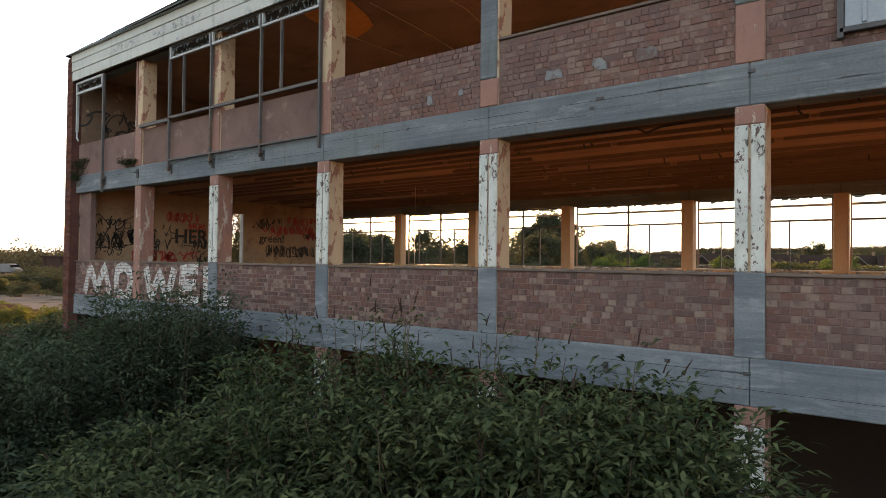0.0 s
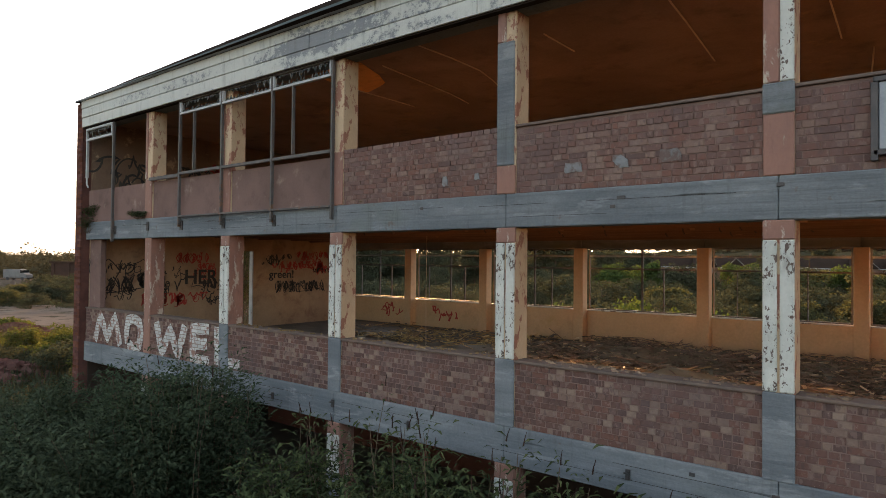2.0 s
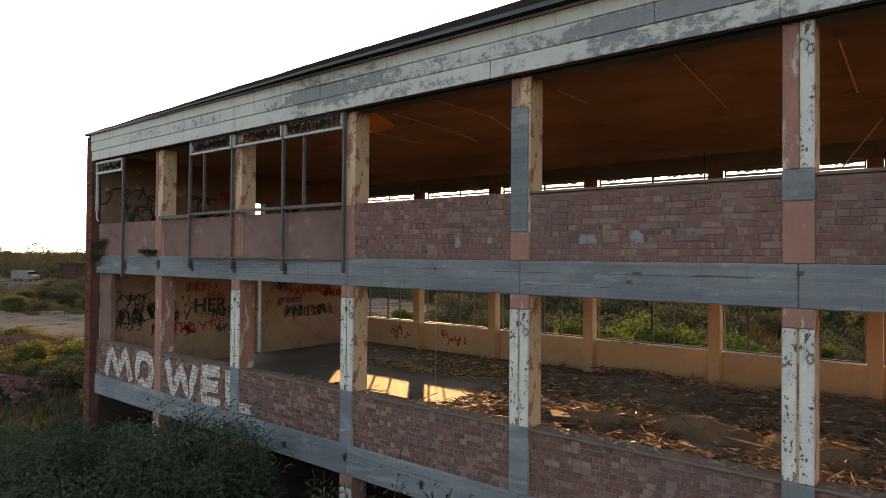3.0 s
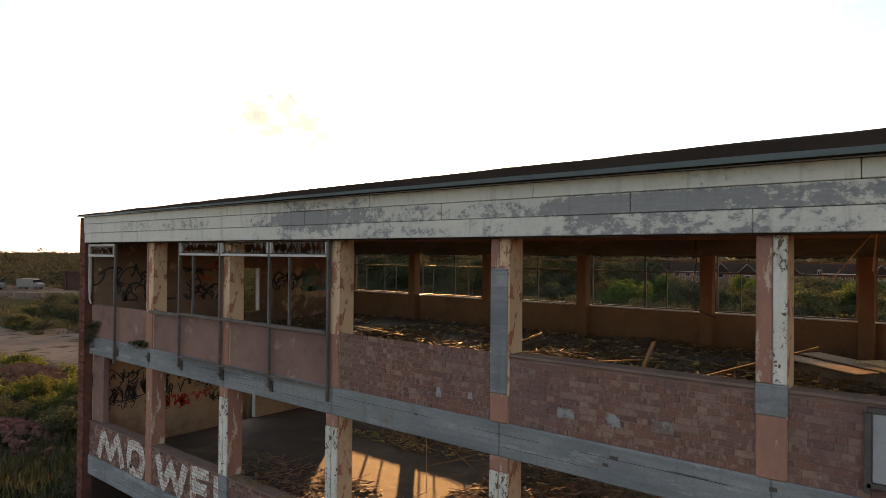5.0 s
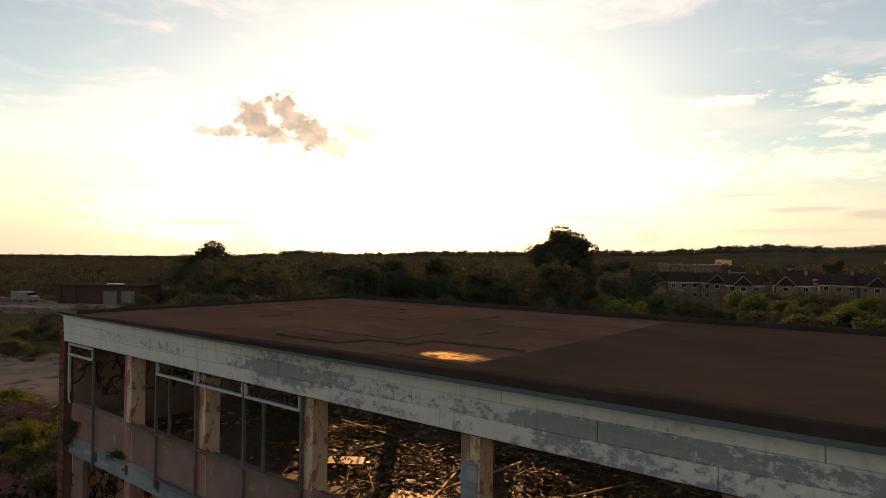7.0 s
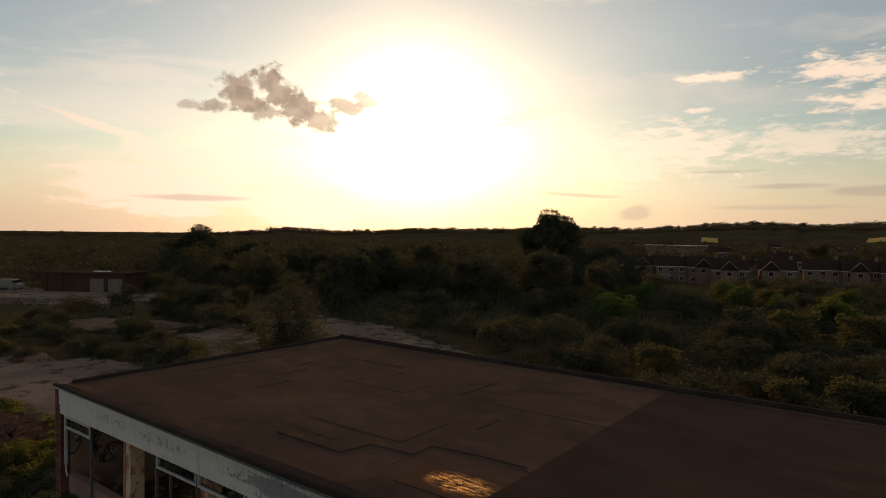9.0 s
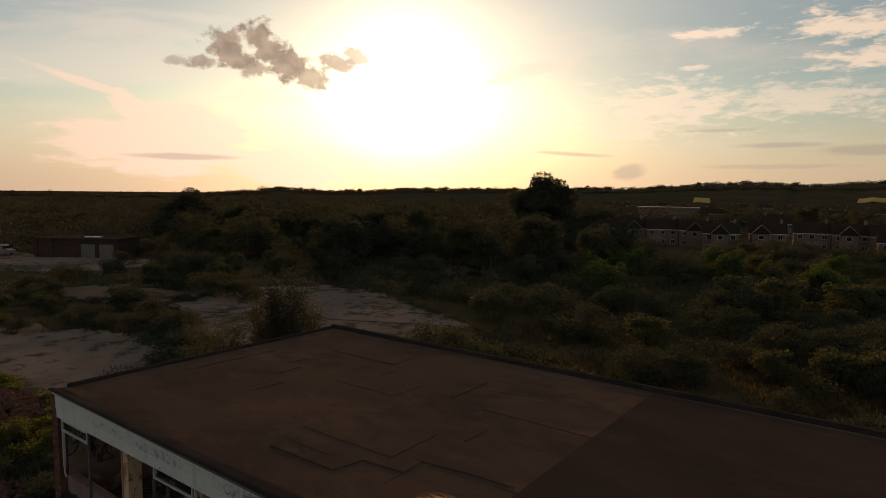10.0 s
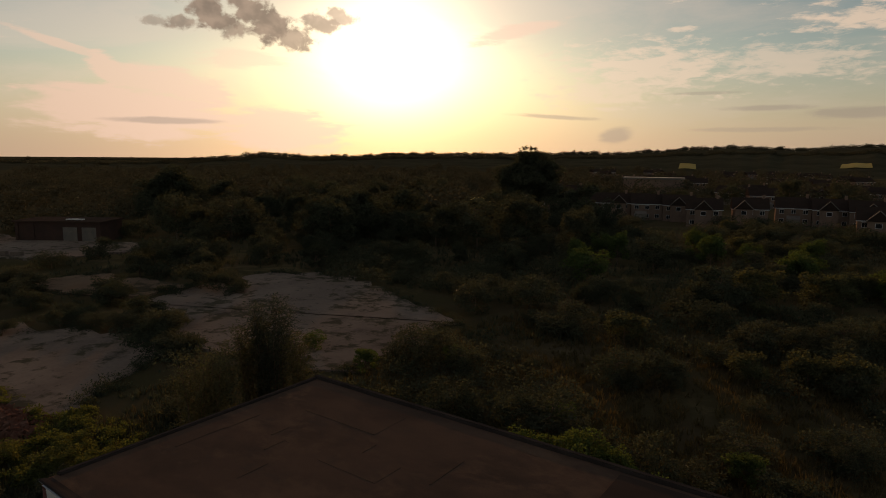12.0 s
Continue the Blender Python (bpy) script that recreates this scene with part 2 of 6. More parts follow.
def concrete_material():
    """Board-marked concrete, blue-grey, with pale washed patches, dark runs and a little algae."""
    m = bpy.data.materials.new("concrete")
    m.use_nodes = True
    n = Nodes(m.node_tree)
    co = n.add("NewGeometry").outputs["Position"]
    long = n.stretch(co, 0.35, 1.0, 1.6)
    col = n.mix(n.step(n.noise(long, 1.6, 6.0, 0.62, 0.4), 0.34, 0.66), (0.15, 0.172, 0.195), (0.225, 0.248, 0.27))
    pale = n.step(n.noise(long, 3.4, 8.0, 0.68, 0.5), 0.54, 0.66)
    col = n.mix(n.math("MULTIPLY", pale, 0.6), col, (0.33, 0.355, 0.375))
    algae = n.step(n.noise(n.stretch(co, 0.6, 1, 1), 1.1, 6.0, 0.6), 0.56, 0.7)
    col = n.mix(n.math("MULTIPLY", algae, 0.4), col, (0.155, 0.185, 0.165))
    boards = n.step(n.noise(n.stretch(co, 0.12, 1.0, 14.0), 1.0, 3.0, 0.5), 0.4, 0.65)
    col = n.mix(n.math("MULTIPLY", boards, 0.22), col, (0.12, 0.135, 0.15))
    runs = n.step(n.noise(n.stretch(co, 5.0, 1.0, 0.5), 1.6, 6.0, 0.65), 0.55, 0.75)
    col = n.mix(n.math("MULTIPLY", runs, 0.42), col, (0.085, 0.082, 0.085))
    rust = n.step(n.noise(co, 5.0, 5.0, 0.6), 0.66, 0.72)
    col = n.mix(n.math("MULTIPLY", rust, 0.45), col, (0.17, 0.105, 0.075))
    pits = n.noise(co, 34.0, 4.0, 0.65)
    col = n.mix(0.45, col, n.mix(pits, (0.5, 0.5, 0.5), (1.42, 1.42, 1.42)), "MULTIPLY")
    bm_ = n.add("Bump", {"Strength": 0.5, "Distance": 0.02, "Height": n.math("MULTIPLY_ADD", boards, 0.4, n.math("MULTIPLY", pits, 0.6))})
    bs = n.add("BsdfDiffuse", {"Color": col, "Roughness": 0.6, "Normal": bm_.outputs[0]})
    n.t.links.new(bs.outputs[0], n.add("OutputMaterial").inputs[0])
    M["concrete"] = m


concrete_material()
surface("mortar_dab", (0.28, 0.295, 0.315), (0.22, 0.225, 0.235), 4.0, 40, 0.9, 0.3, patch=((0.17, 0.12, 0.11), 7.0, 0.46, 0.58), matte=True)
surface("dark_coping", (0.12, 0.09, 0.08), (0.17, 0.12, 0.10), 2.0, 40, 0.8, 0.3)
surface("white_peeling", (0.60, 0.61, 0.58), (0.46, 0.48, 0.46), 2.0, 30, 0.6, 0.5, patch=((0.12, 0.085, 0.075), 22.0, 0.555, 0.57), stretch=(1.2, 1, 0.75), dirt=0.35)
surface("pink_paint", (0.32, 0.16, 0.125), (0.24, 0.13, 0.108), 1.6, 30, 0.7, 0.35, patch=((0.46, 0.38, 0.32), 3.0, 0.53, 0.57), stretch=(1.5, 1.5, 0.6), dirt=0.35)
surface("cream_paint", (0.58, 0.44, 0.30), (0.48, 0.34, 0.23), 0.8, 25, 0.65, 0.35, patch=((0.31, 0.14, 0.10), 1.7, 0.5, 0.51), stretch=(1.4, 1.4, 0.7), dirt=0.4)
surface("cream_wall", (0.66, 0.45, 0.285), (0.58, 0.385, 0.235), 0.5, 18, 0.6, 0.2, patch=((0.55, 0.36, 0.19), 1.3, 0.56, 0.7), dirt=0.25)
# darker brown for the upper rear wall: its backlit shadow is in the colour
surface("backlit_wall", (0.30, 0.19, 0.125), (0.23, 0.145, 0.1), 0.6, 18, 0.75, 0.25, patch=((0.38, 0.26, 0.17), 1.2, 0.56, 0.7), dirt=0.4, matte=True)
surface("end_plaster", (0.46, 0.33, 0.23), (0.36, 0.25, 0.175), 0.6, 18, 0.8, 0.25, patch=((0.30, 0.19, 0.14), 1.1, 0.5, 0.62), dirt=0.4, matte=True)
surface("mauve_render", (0.235, 0.15, 0.135), (0.185, 0.12, 0.108), 0.9, 30, 0.85, 0.3, patch=((0.33, 0.24, 0.205), 3.2, 0.56, 0.68), dirt=0.4, matte=True)
surface("steel_frame", (0.075, 0.07, 0.07), (0.11, 0.1, 0.098), 3.0, 50, 0.6, 0.2, patch=((0.16, 0.09, 0.06), 6.0, 0.55, 0.65))
surface("white_frame", (0.42, 0.44, 0.46), (0.34, 0.35, 0.36), 3.0, 50, 0.5, 0.2, patch=((0.2, 0.13, 0.1), 6.0, 0.62, 0.68))


def fascia_material():
    """Pale paint that flakes off grey boards, worse towards the east end."""
    m = bpy.data.materials.new("fascia_paint")
    m.use_nodes = True
    n = Nodes(m.node_tree)
    co = n.add("TexCoord").outputs["Object"]
    x, y_, z_ = n.add("SeparateXYZ", {0: co}).outputs
    long = n.stretch(co, 0.8, 1.0, 1.05)
    flake = n.noise(long, 9.0, 10.0, 0.8, 0.0)
    broad = n.noise(n.stretch(co, 0.45, 1.0, 1.0), 1.1, 4.0, 0.6)
    worse = n.math("MULTIPLY", n.step(x, -13.0, -2.0), 0.06)
    p = n.math("ADD", n.math("MULTIPLY_ADD", flake, 0.5, n.math("MULTIPLY", broad, 0.5)), n.math("MULTIPLY", worse, n.math("SUBTRACT", 1.15, n.step(z_, 9.02, 9.16))))
    board = n.math("MULTIPLY", n.step(z_, 8.86, 8.9), n.math("SUBTRACT", 1.0, n.step(z_, 9.08, 9.13)))
    p = n.math("MULTIPLY_ADD", board, 0.055, p)
    bare = n.step(p, 0.555, 0.59)
    thin = n.step(p, 0.47, 0.6)
    paint = n.mix(n.noise(co, 2.0, 5.0, 0.6), (0.46, 0.483, 0.47), (0.59, 0.595, 0.555))
    wood = n.mix(n.noise(n.stretch(co, 0.3, 1, 3.0), 9.0, 5.0, 0.6), (0.17, 0.185, 0.205), (0.27, 0.285, 0.305))
    col = n.mix(n.math("MULTIPLY", thin, 0.4), paint, (0.34, 0.36, 0.37))
    col = n.mix(bare, col, wood)
    run = n.step(n.noise(n.stretch(co, 3.0, 1, 0.35), 3.0, 5.0, 0.6), 0.52, 0.72)
    col = n.mix(n.math("MULTIPLY", run, 0.3), col, (0.12, 0.115, 0.11))
    grain = n.noise(co, 40.0, 3.0, 0.6)
    col = n.mix(0.3, col, n.mix(grain, (0.55, 0.55, 0.55), (1.35, 1.35, 1.35)), "MULTIPLY")
    bm_ = n.add("Bump", {"Strength": 0.4, "Distance": 0.015, "Height": n.math("SUBTRACT", n.math("MULTIPLY", grain, 0.3), n.math("MULTIPLY", bare, 0.6))})
    bs = n.add("BsdfPrincipled", {"Base Color": col, "Roughness": 0.7, "Normal": bm_.outputs[0], "Specular IOR Level": 0.25})
    n.t.links.new(bs.outputs[0], n.add("OutputMaterial").inputs[0])
    M["fascia_paint"] = m


fascia_material()
surface("roof_felt", (0.108, 0.067, 0.049), (0.072, 0.048, 0.037), 0.4, 45, 0.9, 0.6, patch=((0.132, 0.082, 0.057), 0.8, 0.47, 0.64), stretch=(0.75, 1.1, 1), dirt=0.4, matte=True)
surface("roof_felt_dark", (0.054, 0.037, 0.03), (0.072, 0.048, 0.037), 0.4, 45, 0.9, 0.6, patch=((0.08, 0.052, 0.039), 0.8, 0.5, 0.66), stretch=(0.75, 1.1, 1), dirt=0.4, matte=True)


def damp_material():
    """Felt that shines in streaks where it is damp."""
    m = bpy.data.materials.new("damp_felt")
    m.use_nodes = True
    n = Nodes(m.node_tree)
    co = n.add("TexCoord").outputs["Object"]
    off = n.add("VectorMath", {0: co, 1: (5.75, -8.3, -9.3)}, operation="ADD").outputs[0]
    away = n.add("VectorMath", {0: n.stretch(off, 1.0, 1.9, 0.0)}, operation="LENGTH").outputs["Value"]
    streak = n.noise(n.stretch(co, 1.0, 3.5, 1.0), 4.0, 8.0, 0.65, 0.3)
    wet = n.math("MULTIPLY", n.step(streak, 0.42, 0.66), n.math("SUBTRACT", 1.0, n.step(away, 0.15, 0.85)))
    dry = n.mix(n.noise(co, 5.0, 5.0, 0.6), (0.055, 0.037, 0.029), (0.09, 0.058, 0.041))
    df = n.add("BsdfDiffuse", {"Color": dry})
    bump = n.add("Bump", {"Strength": 0.5, "Distance": 0.01, "Height": n.noise(co, 30.0, 4.0, 0.6)})
    gl = n.add("BsdfGlossy", {"Color": (0.16, 0.12, 0.07, 1), "Roughness": 0.38, "Normal": bump.outputs[0]})
    mx = n.add("MixShader", {0: n.math("MULTIPLY", wet, 0.6), 1: df.outputs[0], 2: gl.outputs[0]})
    n.t.links.new(mx.outputs[0], n.add("OutputMaterial").inputs[0])
    M["damp_felt"] = m


damp_material()
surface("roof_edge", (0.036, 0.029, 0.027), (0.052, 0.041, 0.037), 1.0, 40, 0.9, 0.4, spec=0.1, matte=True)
surface("ceiling_board", (0.40, 0.25, 0.19), (0.31, 0.19, 0.145), 0.6, 25, 0.8, 0.3, stretch=(0.4, 1.5, 1), dirt=0.45, matte=True)
surface("ceiling_dark", (0.36, 0.245, 0.215), (0.26, 0.178, 0.158), 0.5, 25, 0.85, 0.2, patch=((0.38, 0.25, 0.19), 1.2, 0.58, 0.66), dirt=0.4, matte=True)
surface("pale_cable", (0.72, 0.56, 0.43), (0.6, 0.46, 0.36), 3.0, 30, 0.6, 0.1)
surface("edge_trim", (0.07, 0.1, 0.108), (0.055, 0.08, 0.088), 1.5, 30, 0.6, 0.3, patch=((0.16, 0.185, 0.185), 2.2, 0.58, 0.68), stretch=(0.4, 1, 1.5))
surface("batten_dark", (0.23, 0.14, 0.105), (0.16, 0.1, 0.075), 1.5, 30, 0.8, 0.3, stretch=(0.3, 2, 2))
surface("bright_sill", (0.66, 0.64, 0.58), (0.5, 0.47, 0.42), 5.0, 40, 0.35, 0.5, patch=((0.2, 0.14, 0.1), 7.0, 0.55, 0.6), spec=0.6)
surface("batten", (0.34, 0.21, 0.155), (0.26, 0.16, 0.12), 1.5, 30, 0.8, 0.3, stretch=(0.3, 2, 2))
surface("floor_screed", (0.15, 0.125, 0.105), (0.105, 0.089, 0.076), 0.7, 30, 0.75, 0.5, patch=((0.19, 0.155, 0.125), 1.5, 0.53, 0.66), dirt=0.4, spec=0.14)
surface("debris_wood", (0.36, 0.235, 0.125), (0.19, 0.125, 0.08), 3.0, 30, 0.7, 0.3, rand=0.45, stretch=(0.3, 1, 1), spec=0.12)
surface("dust_heap", (0.24, 0.195, 0.145), (0.32, 0.26, 0.19), 2.0, 40, 0.9, 0.6, dirt=0.3, matte=True)
surface("debris_board", (0.27, 0.22, 0.16), (0.15, 0.122, 0.095), 2.0, 30, 0.75, 0.3, rand=0.45, spec=0.1)
# pale board, its base pushed to gold to carry the sunlight
surface("pale_board", (0.58, 0.41, 0.2), (0.46, 0.32, 0.155), 2.0, 30, 0.6, 0.2, rand=0.3, spec=0.2)
surface("dark_metal", (0.07, 0.07, 0.075), (0.11, 0.10, 0.10), 4.0, 50, 0.55, 0.2, metal=0.6)
surface("grey_panel", (0.30, 0.33, 0.37), (0.26, 0.29, 0.33), 1.5, 40, 0.45, 0.15, metal=0.2)


def whitewash_material():
    """Thin white paint over brickwork: the joints show through."""
    m = bpy.data.materials.new("whitewash")
    m.use_nodes = True
    n = Nodes(m.node_tree)
    co = n.add("TexCoord").outputs["Object"]
    sep = n.add("SeparateXYZ", {0: co})
    flat = n.add("CombineXYZ", {0: sep.outputs[0], 1: sep.outputs[2], 2: 0.0}).outputs[0]
    br = n.add("TexBrick", {"Vector": flat, "Color1": (0.56, 0.57, 0.56, 1), "Color2": (0.42, 0.425, 0.42, 1), "Mortar": (0.26, 0.2, 0.18, 1), "Scale": 1.0, "Mortar Size": 0.007, "Brick Width": 0.225, "Row Height": 0.075, "Bias": 0.1})
    worn = n.step(n.noise(co, 7.0, 8.0, 0.65), 0.52, 0.6)
    col = n.mix(worn, br.outputs[0], (0.27, 0.16, 0.14))
    bs = n.add("BsdfDiffuse", {"Color": col})
    n.t.links.new(bs.outputs[0], n.add("OutputMaterial").inputs[0])
    M["whitewash"] = m


whitewash_material()
surface("bare_plaster", (0.26, 0.175, 0.13), (0.19, 0.13, 0.098), 0.6, 20, 0.85, 0.25, patch=((0.45, 0.33, 0.23), 1.6, 0.55, 0.62), dirt=0.45, matte=True)
surface("orange_plaster", (0.78, 0.38, 0.16), (0.68, 0.31, 0.13), 1.5, 25, 0.85, 0.3, patch=((0.4, 0.2, 0.12), 2.5, 0.55, 0.65), dirt=0.25, matte=True)
surface("spray_black", (0.03, 0.03, 0.035), (0.06, 0.055, 0.05), 3.0, 30, 0.7, 0.1)
surface("spray_red", (0.48, 0.06, 0.05), (0.38, 0.05, 0.04), 3.0, 30, 0.7, 0.1)
surface("spray_green", (0.10, 0.2, 0.17), (0.08, 0.16, 0.14), 3.0, 30, 0.7, 0.1)
surface("bark", (0.13, 0.09, 0.06), (0.08, 0.06, 0.045), 4.0, 40, 0.95, 0.5, stretch=(2, 2, 0.4))
surface("earth_grass", (0.055, 0.048, 0.024), (0.078, 0.06, 0.034), 0.05, 6.0, 0.95, 0.5, patch=((0.115, 0.088, 0.046), 0.12, 0.52, 0.62), dirt=0.35, matte=True)
surface("pad_brown", (0.15, 0.105, 0.074), (0.19, 0.134, 0.094), 0.09, 3.0, 0.9, 0.3, patch=((0.075, 0.06, 0.04), 0.45, 0.5, 0.58), dirt=0.5, matte=True)
surface("pad_concrete", (0.16, 0.122, 0.1), (0.22, 0.17, 0.138), 0.09, 3.0, 0.9, 0.3, patch=((0.075, 0.065, 0.045), 0.45, 0.5, 0.58), dirt=0.5, matte=True)
surface("house_brick", (0.25, 0.17, 0.13), (0.2, 0.135, 0.105), 0.5, 14.0, 0.9, 0.1, matte=True)
surface("house_roof", (0.05, 0.034, 0.028), (0.038, 0.028, 0.024), 0.5, 9.0, 0.85, 0.2, stretch=(1, 1, 3), matte=True)
surface("white_upvc", (0.5, 0.5, 0.5), (0.48, 0.48, 0.48), 1.0, 20.0, 0.4, 0.0, dirt=0.1)
surface("red_wall", (0.21, 0.075, 0.055), (0.15, 0.06, 0.046), 0.8, 12.0, 0.9, 0.3, dirt=0.35, matte=True)
surface("pale_panel", (0.2, 0.2, 0.195), (0.15, 0.15, 0.15), 0.6, 9.0, 0.6, 0.1, dirt=0.3)
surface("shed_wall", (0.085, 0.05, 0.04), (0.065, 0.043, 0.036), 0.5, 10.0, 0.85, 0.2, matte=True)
surface("shutter", (0.17, 0.145, 0.12), (0.13, 0.115, 0.1), 0.5, 12.0, 0.6, 0.2)
surface("hill_wood", (0.04, 0.038, 0.024), (0.062, 0.055, 0.034), 0.02, 0.4, 0.95, 0.3, matte=True)
surface("field_yellow", (0.42, 0.31, 0.11), (0.36, 0.27, 0.1), 0.01, 0.2, 0.95, 0.1, dirt=0.0, matte=True)
surface("far_field", (0.10, 0.095, 0.04), (0.14, 0.12, 0.05), 0.004, 0.05, 0.95, 0.1, dirt=0.1, matte=True)
surface("rubble", (0.15, 0.07, 0.06), (0.21, 0.115, 0.1), 0.8, 8.0, 0.95, 0.5, rand=0.3, matte=True)
leaf_material("leaf_bush", (0.018, 0.031, 0.018), (0.088, 0.112, 0.056), 0.2)
# brighter, yellower leaves: the low sun's gold is part of the colour
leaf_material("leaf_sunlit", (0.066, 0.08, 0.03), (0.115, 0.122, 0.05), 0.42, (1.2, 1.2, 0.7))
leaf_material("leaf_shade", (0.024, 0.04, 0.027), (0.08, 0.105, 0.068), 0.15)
leaf_material("leaf_lush", (0.045, 0.074, 0.03), (0.088, 0.124, 0.05), 0.36)
leaf_material("leaf_tree", (0.04, 0.047, 0.033), (0.074, 0.082, 0.056), 0.3, (1.1, 1.1, 0.86))
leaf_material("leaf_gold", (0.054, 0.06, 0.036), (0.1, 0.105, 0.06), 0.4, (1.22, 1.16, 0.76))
leaf_material("grass_dry", (0.10, 0.078, 0.045), (0.062, 0.054, 0.03), 0.25)
leaf_material("leaf_far", (0.054, 0.053, 0.036), (0.08, 0.075, 0.05), 0.14, (1.1, 1.05, 0.8))
leaf_material("seed_head", (0.035, 0.022, 0.022), (0.06, 0.035, 0.03), 0.05)


def glass_material():
    m = bpy.data.materials.new("dirty_glass")
    m.use_nodes = True
    n = Nodes(m.node_tree)
    g = n.add("BsdfGlass", {"Color": (0.7, 0.72, 0.7, 1), "Roughness": 0.08, "IOR": 1.45})
    d = n.add("BsdfDiffuse", {"Color": (0.06, 0.06, 0.055, 1)})
    mx = n.add("MixShader", {0: 0.75, 1: g.outputs[0], 2: d.outputs[0]})
    n.t.links.new(mx.outputs[0], n.add("OutputMaterial").inputs[0])
    M["dirty_glass"] = m
    m = bpy.data.materials.new("house_glass")
    m.use_nodes = True
    n = Nodes(m.node_tree)
    g = n.add("BsdfPrincipled", {"Base Color": (0.02, 0.022, 0.025, 1), "Roughness": 0.08, "Specular IOR Level": 0.6})
    n.t.links.new(g.outputs[0], n.add("OutputMaterial").inputs[0])
    M["house_glass"] = m


glass_material()

# ---------- mesh helpers ----------
BOX_F = ((0, 1, 3, 2), (4, 6, 7, 5), (0, 4, 5, 1), (2, 3, 7, 6), (0, 2, 6, 4), (1, 5, 7, 3))


def box(bm, x0, x1, y0, y1, z0, z1, m=None):
    vs = [bm.verts.new((m @ Vector((x, y, z))) if m else (x, y, z)) for x in (x0, x1) for y in (y0, y1) for z in (z0, z1)]
    for f in BOX_F:
        bm.faces.new([vs[i] for i in f])
    return vs


def boxes(*dims):
    bm = bmesh.new()
    for d in dims:
        box(bm, *d)
    return bm


def soften(bm, width=0.012, segments=1):
    bmesh.ops.bevel(bm, geom=[e for e in bm.edges], offset=width, segments=segments, affect="EDGES", clamp_overlap=True)
    return bm


def link_mesh(name, bm, material, parent=None):
    me = bpy.data.meshes.new(name)
    bmesh.ops.recalc_face_normals(bm, faces=bm.faces)
    bm.to_mesh(me)
    bm.free()
    me.materials.append(M[material])
    ob = new(name, me)
    if parent is not None:
        ob.parent = parent
    return ob


def part(name, bm, material, parent, label=""):
    ob = link_mesh(name, bm, material, parent)
    return tagged(ob, label) if label else ob


def thing(name, bm, material, label, category, group="", kind=""):
    return tagged(link_mesh(name, bm, material), label, category, group, kind)


def empty(name, label, category, group="", kind="", at=(0, 0, 0)):
    ob = new(name)
    ob.location = at
    return tagged(ob, label, category, group, kind)


def array_mesh(name, verts, faces_n, k, material):
    """A mesh of n separate k-sided faces from an array of vertices, k per face."""
    me = bpy.data.meshes.new(name)
    nv = len(verts)
    me.vertices.add(nv)
    me.vertices.foreach_set("co", np.asarray(verts, np.float32).ravel())
    me.loops.add(nv)
    me.loops.foreach_set("vertex_index", np.arange(nv, dtype=np.int32))
    me.polygons.add(faces_n)
    me.polygons.foreach_set("loop_start", np.arange(0, nv, k, dtype=np.int32))
    me.update(calc_edges=True)
    me.materials.append(M[material])
    return me


def leaf_quads(base, way, length, width, rng, droop=0.3):
    """Pointed four-cornered leaves at base points, along way (n x 3)."""
    n = len(base)
    way = way / np.linalg.norm(way, axis=1, keepdims=True)
    side = np.cross(way, rng.normal(size=(n, 3)))
    side /= np.linalg.norm(side, axis=1, keepdims=True) + 1e-9
    length = length * rng.uniform(0.6, 1.25, (n, 1))
    width = width * rng.uniform(0.7, 1.2, (n, 1))
    mid = base + way * length * 0.45
    tip = base + way * length + np.array([0, 0, -1.0]) * droop * length
    return np.stack([base, mid + side * width, tip, mid - side * width], 1).reshape(-1, 3)


def bent_leaves(base, way, length, width, rng, droop=0.5):
    """Narrow leaves of two quads each that arch over and hang at the tip."""
    n = len(base)
    way = way / np.linalg.norm(way, axis=1, keepdims=True)
    side = np.cross(way, np.array([0, 0, 1.0]) + rng.normal(0, 0.25, (n, 3)))
    side /= np.linalg.norm(side, axis=1, keepdims=True) + 1e-9
    length = length * rng.uniform(0.55, 1.3, (n, 1))
    width = width * rng.uniform(0.7, 1.2, (n, 1))
    dn = np.array([0, 0, -1.0])
    mid = base + way * length * 0.42
    far = base + way * length * 0.75 + dn * droop * length * 0.22
    tip = base + way * length + dn * droop * length * rng.uniform(0.4, 1.0, (n, 1))
    a = np.stack([base - side * width * 0.15, mid - side * width, mid + side * width, base + side * width * 0.15], 1)
    b = np.stack([mid - side * width, far * 0.35 + tip * 0.65 - side * width * 0.2, far * 0.35 + tip * 0.65 + side * width * 0.2, mid + side * width], 1)
    return np.concatenate([a, b], 1).reshape(-1, 3)


def tube(bm, pts, r0, r1, sides=6):
    """A tapered tube through points."""
    rings = []
    for i, p in enumerate(pts):
        p = Vector(p)
        d = (Vector(pts[min(i + 1, len(pts) - 1)]) - Vector(pts[max(i - 1, 0)])).normalized()
        a = d.cross(Vector((0.31, 0.2, 0.93))).normalized()
        b = d.cross(a)
        r = r0 + (r1 - r0) * i / max(1, len(pts) - 1)
        rings.append([bm.verts.new(p + (a * math.cos(t) + b * math.sin(t)) * r) for t in [2 * math.pi * j / sides for j in range(sides)]])
    for q, s in zip(rings, rings[1:]):
        for j in range(sides):
            bm.faces.new((q[j], q[(j + 1) % sides], s[(j + 1) % sides], s[j]))
    for q in (rings[0], rings[-1]):
        bm.faces.new(q)


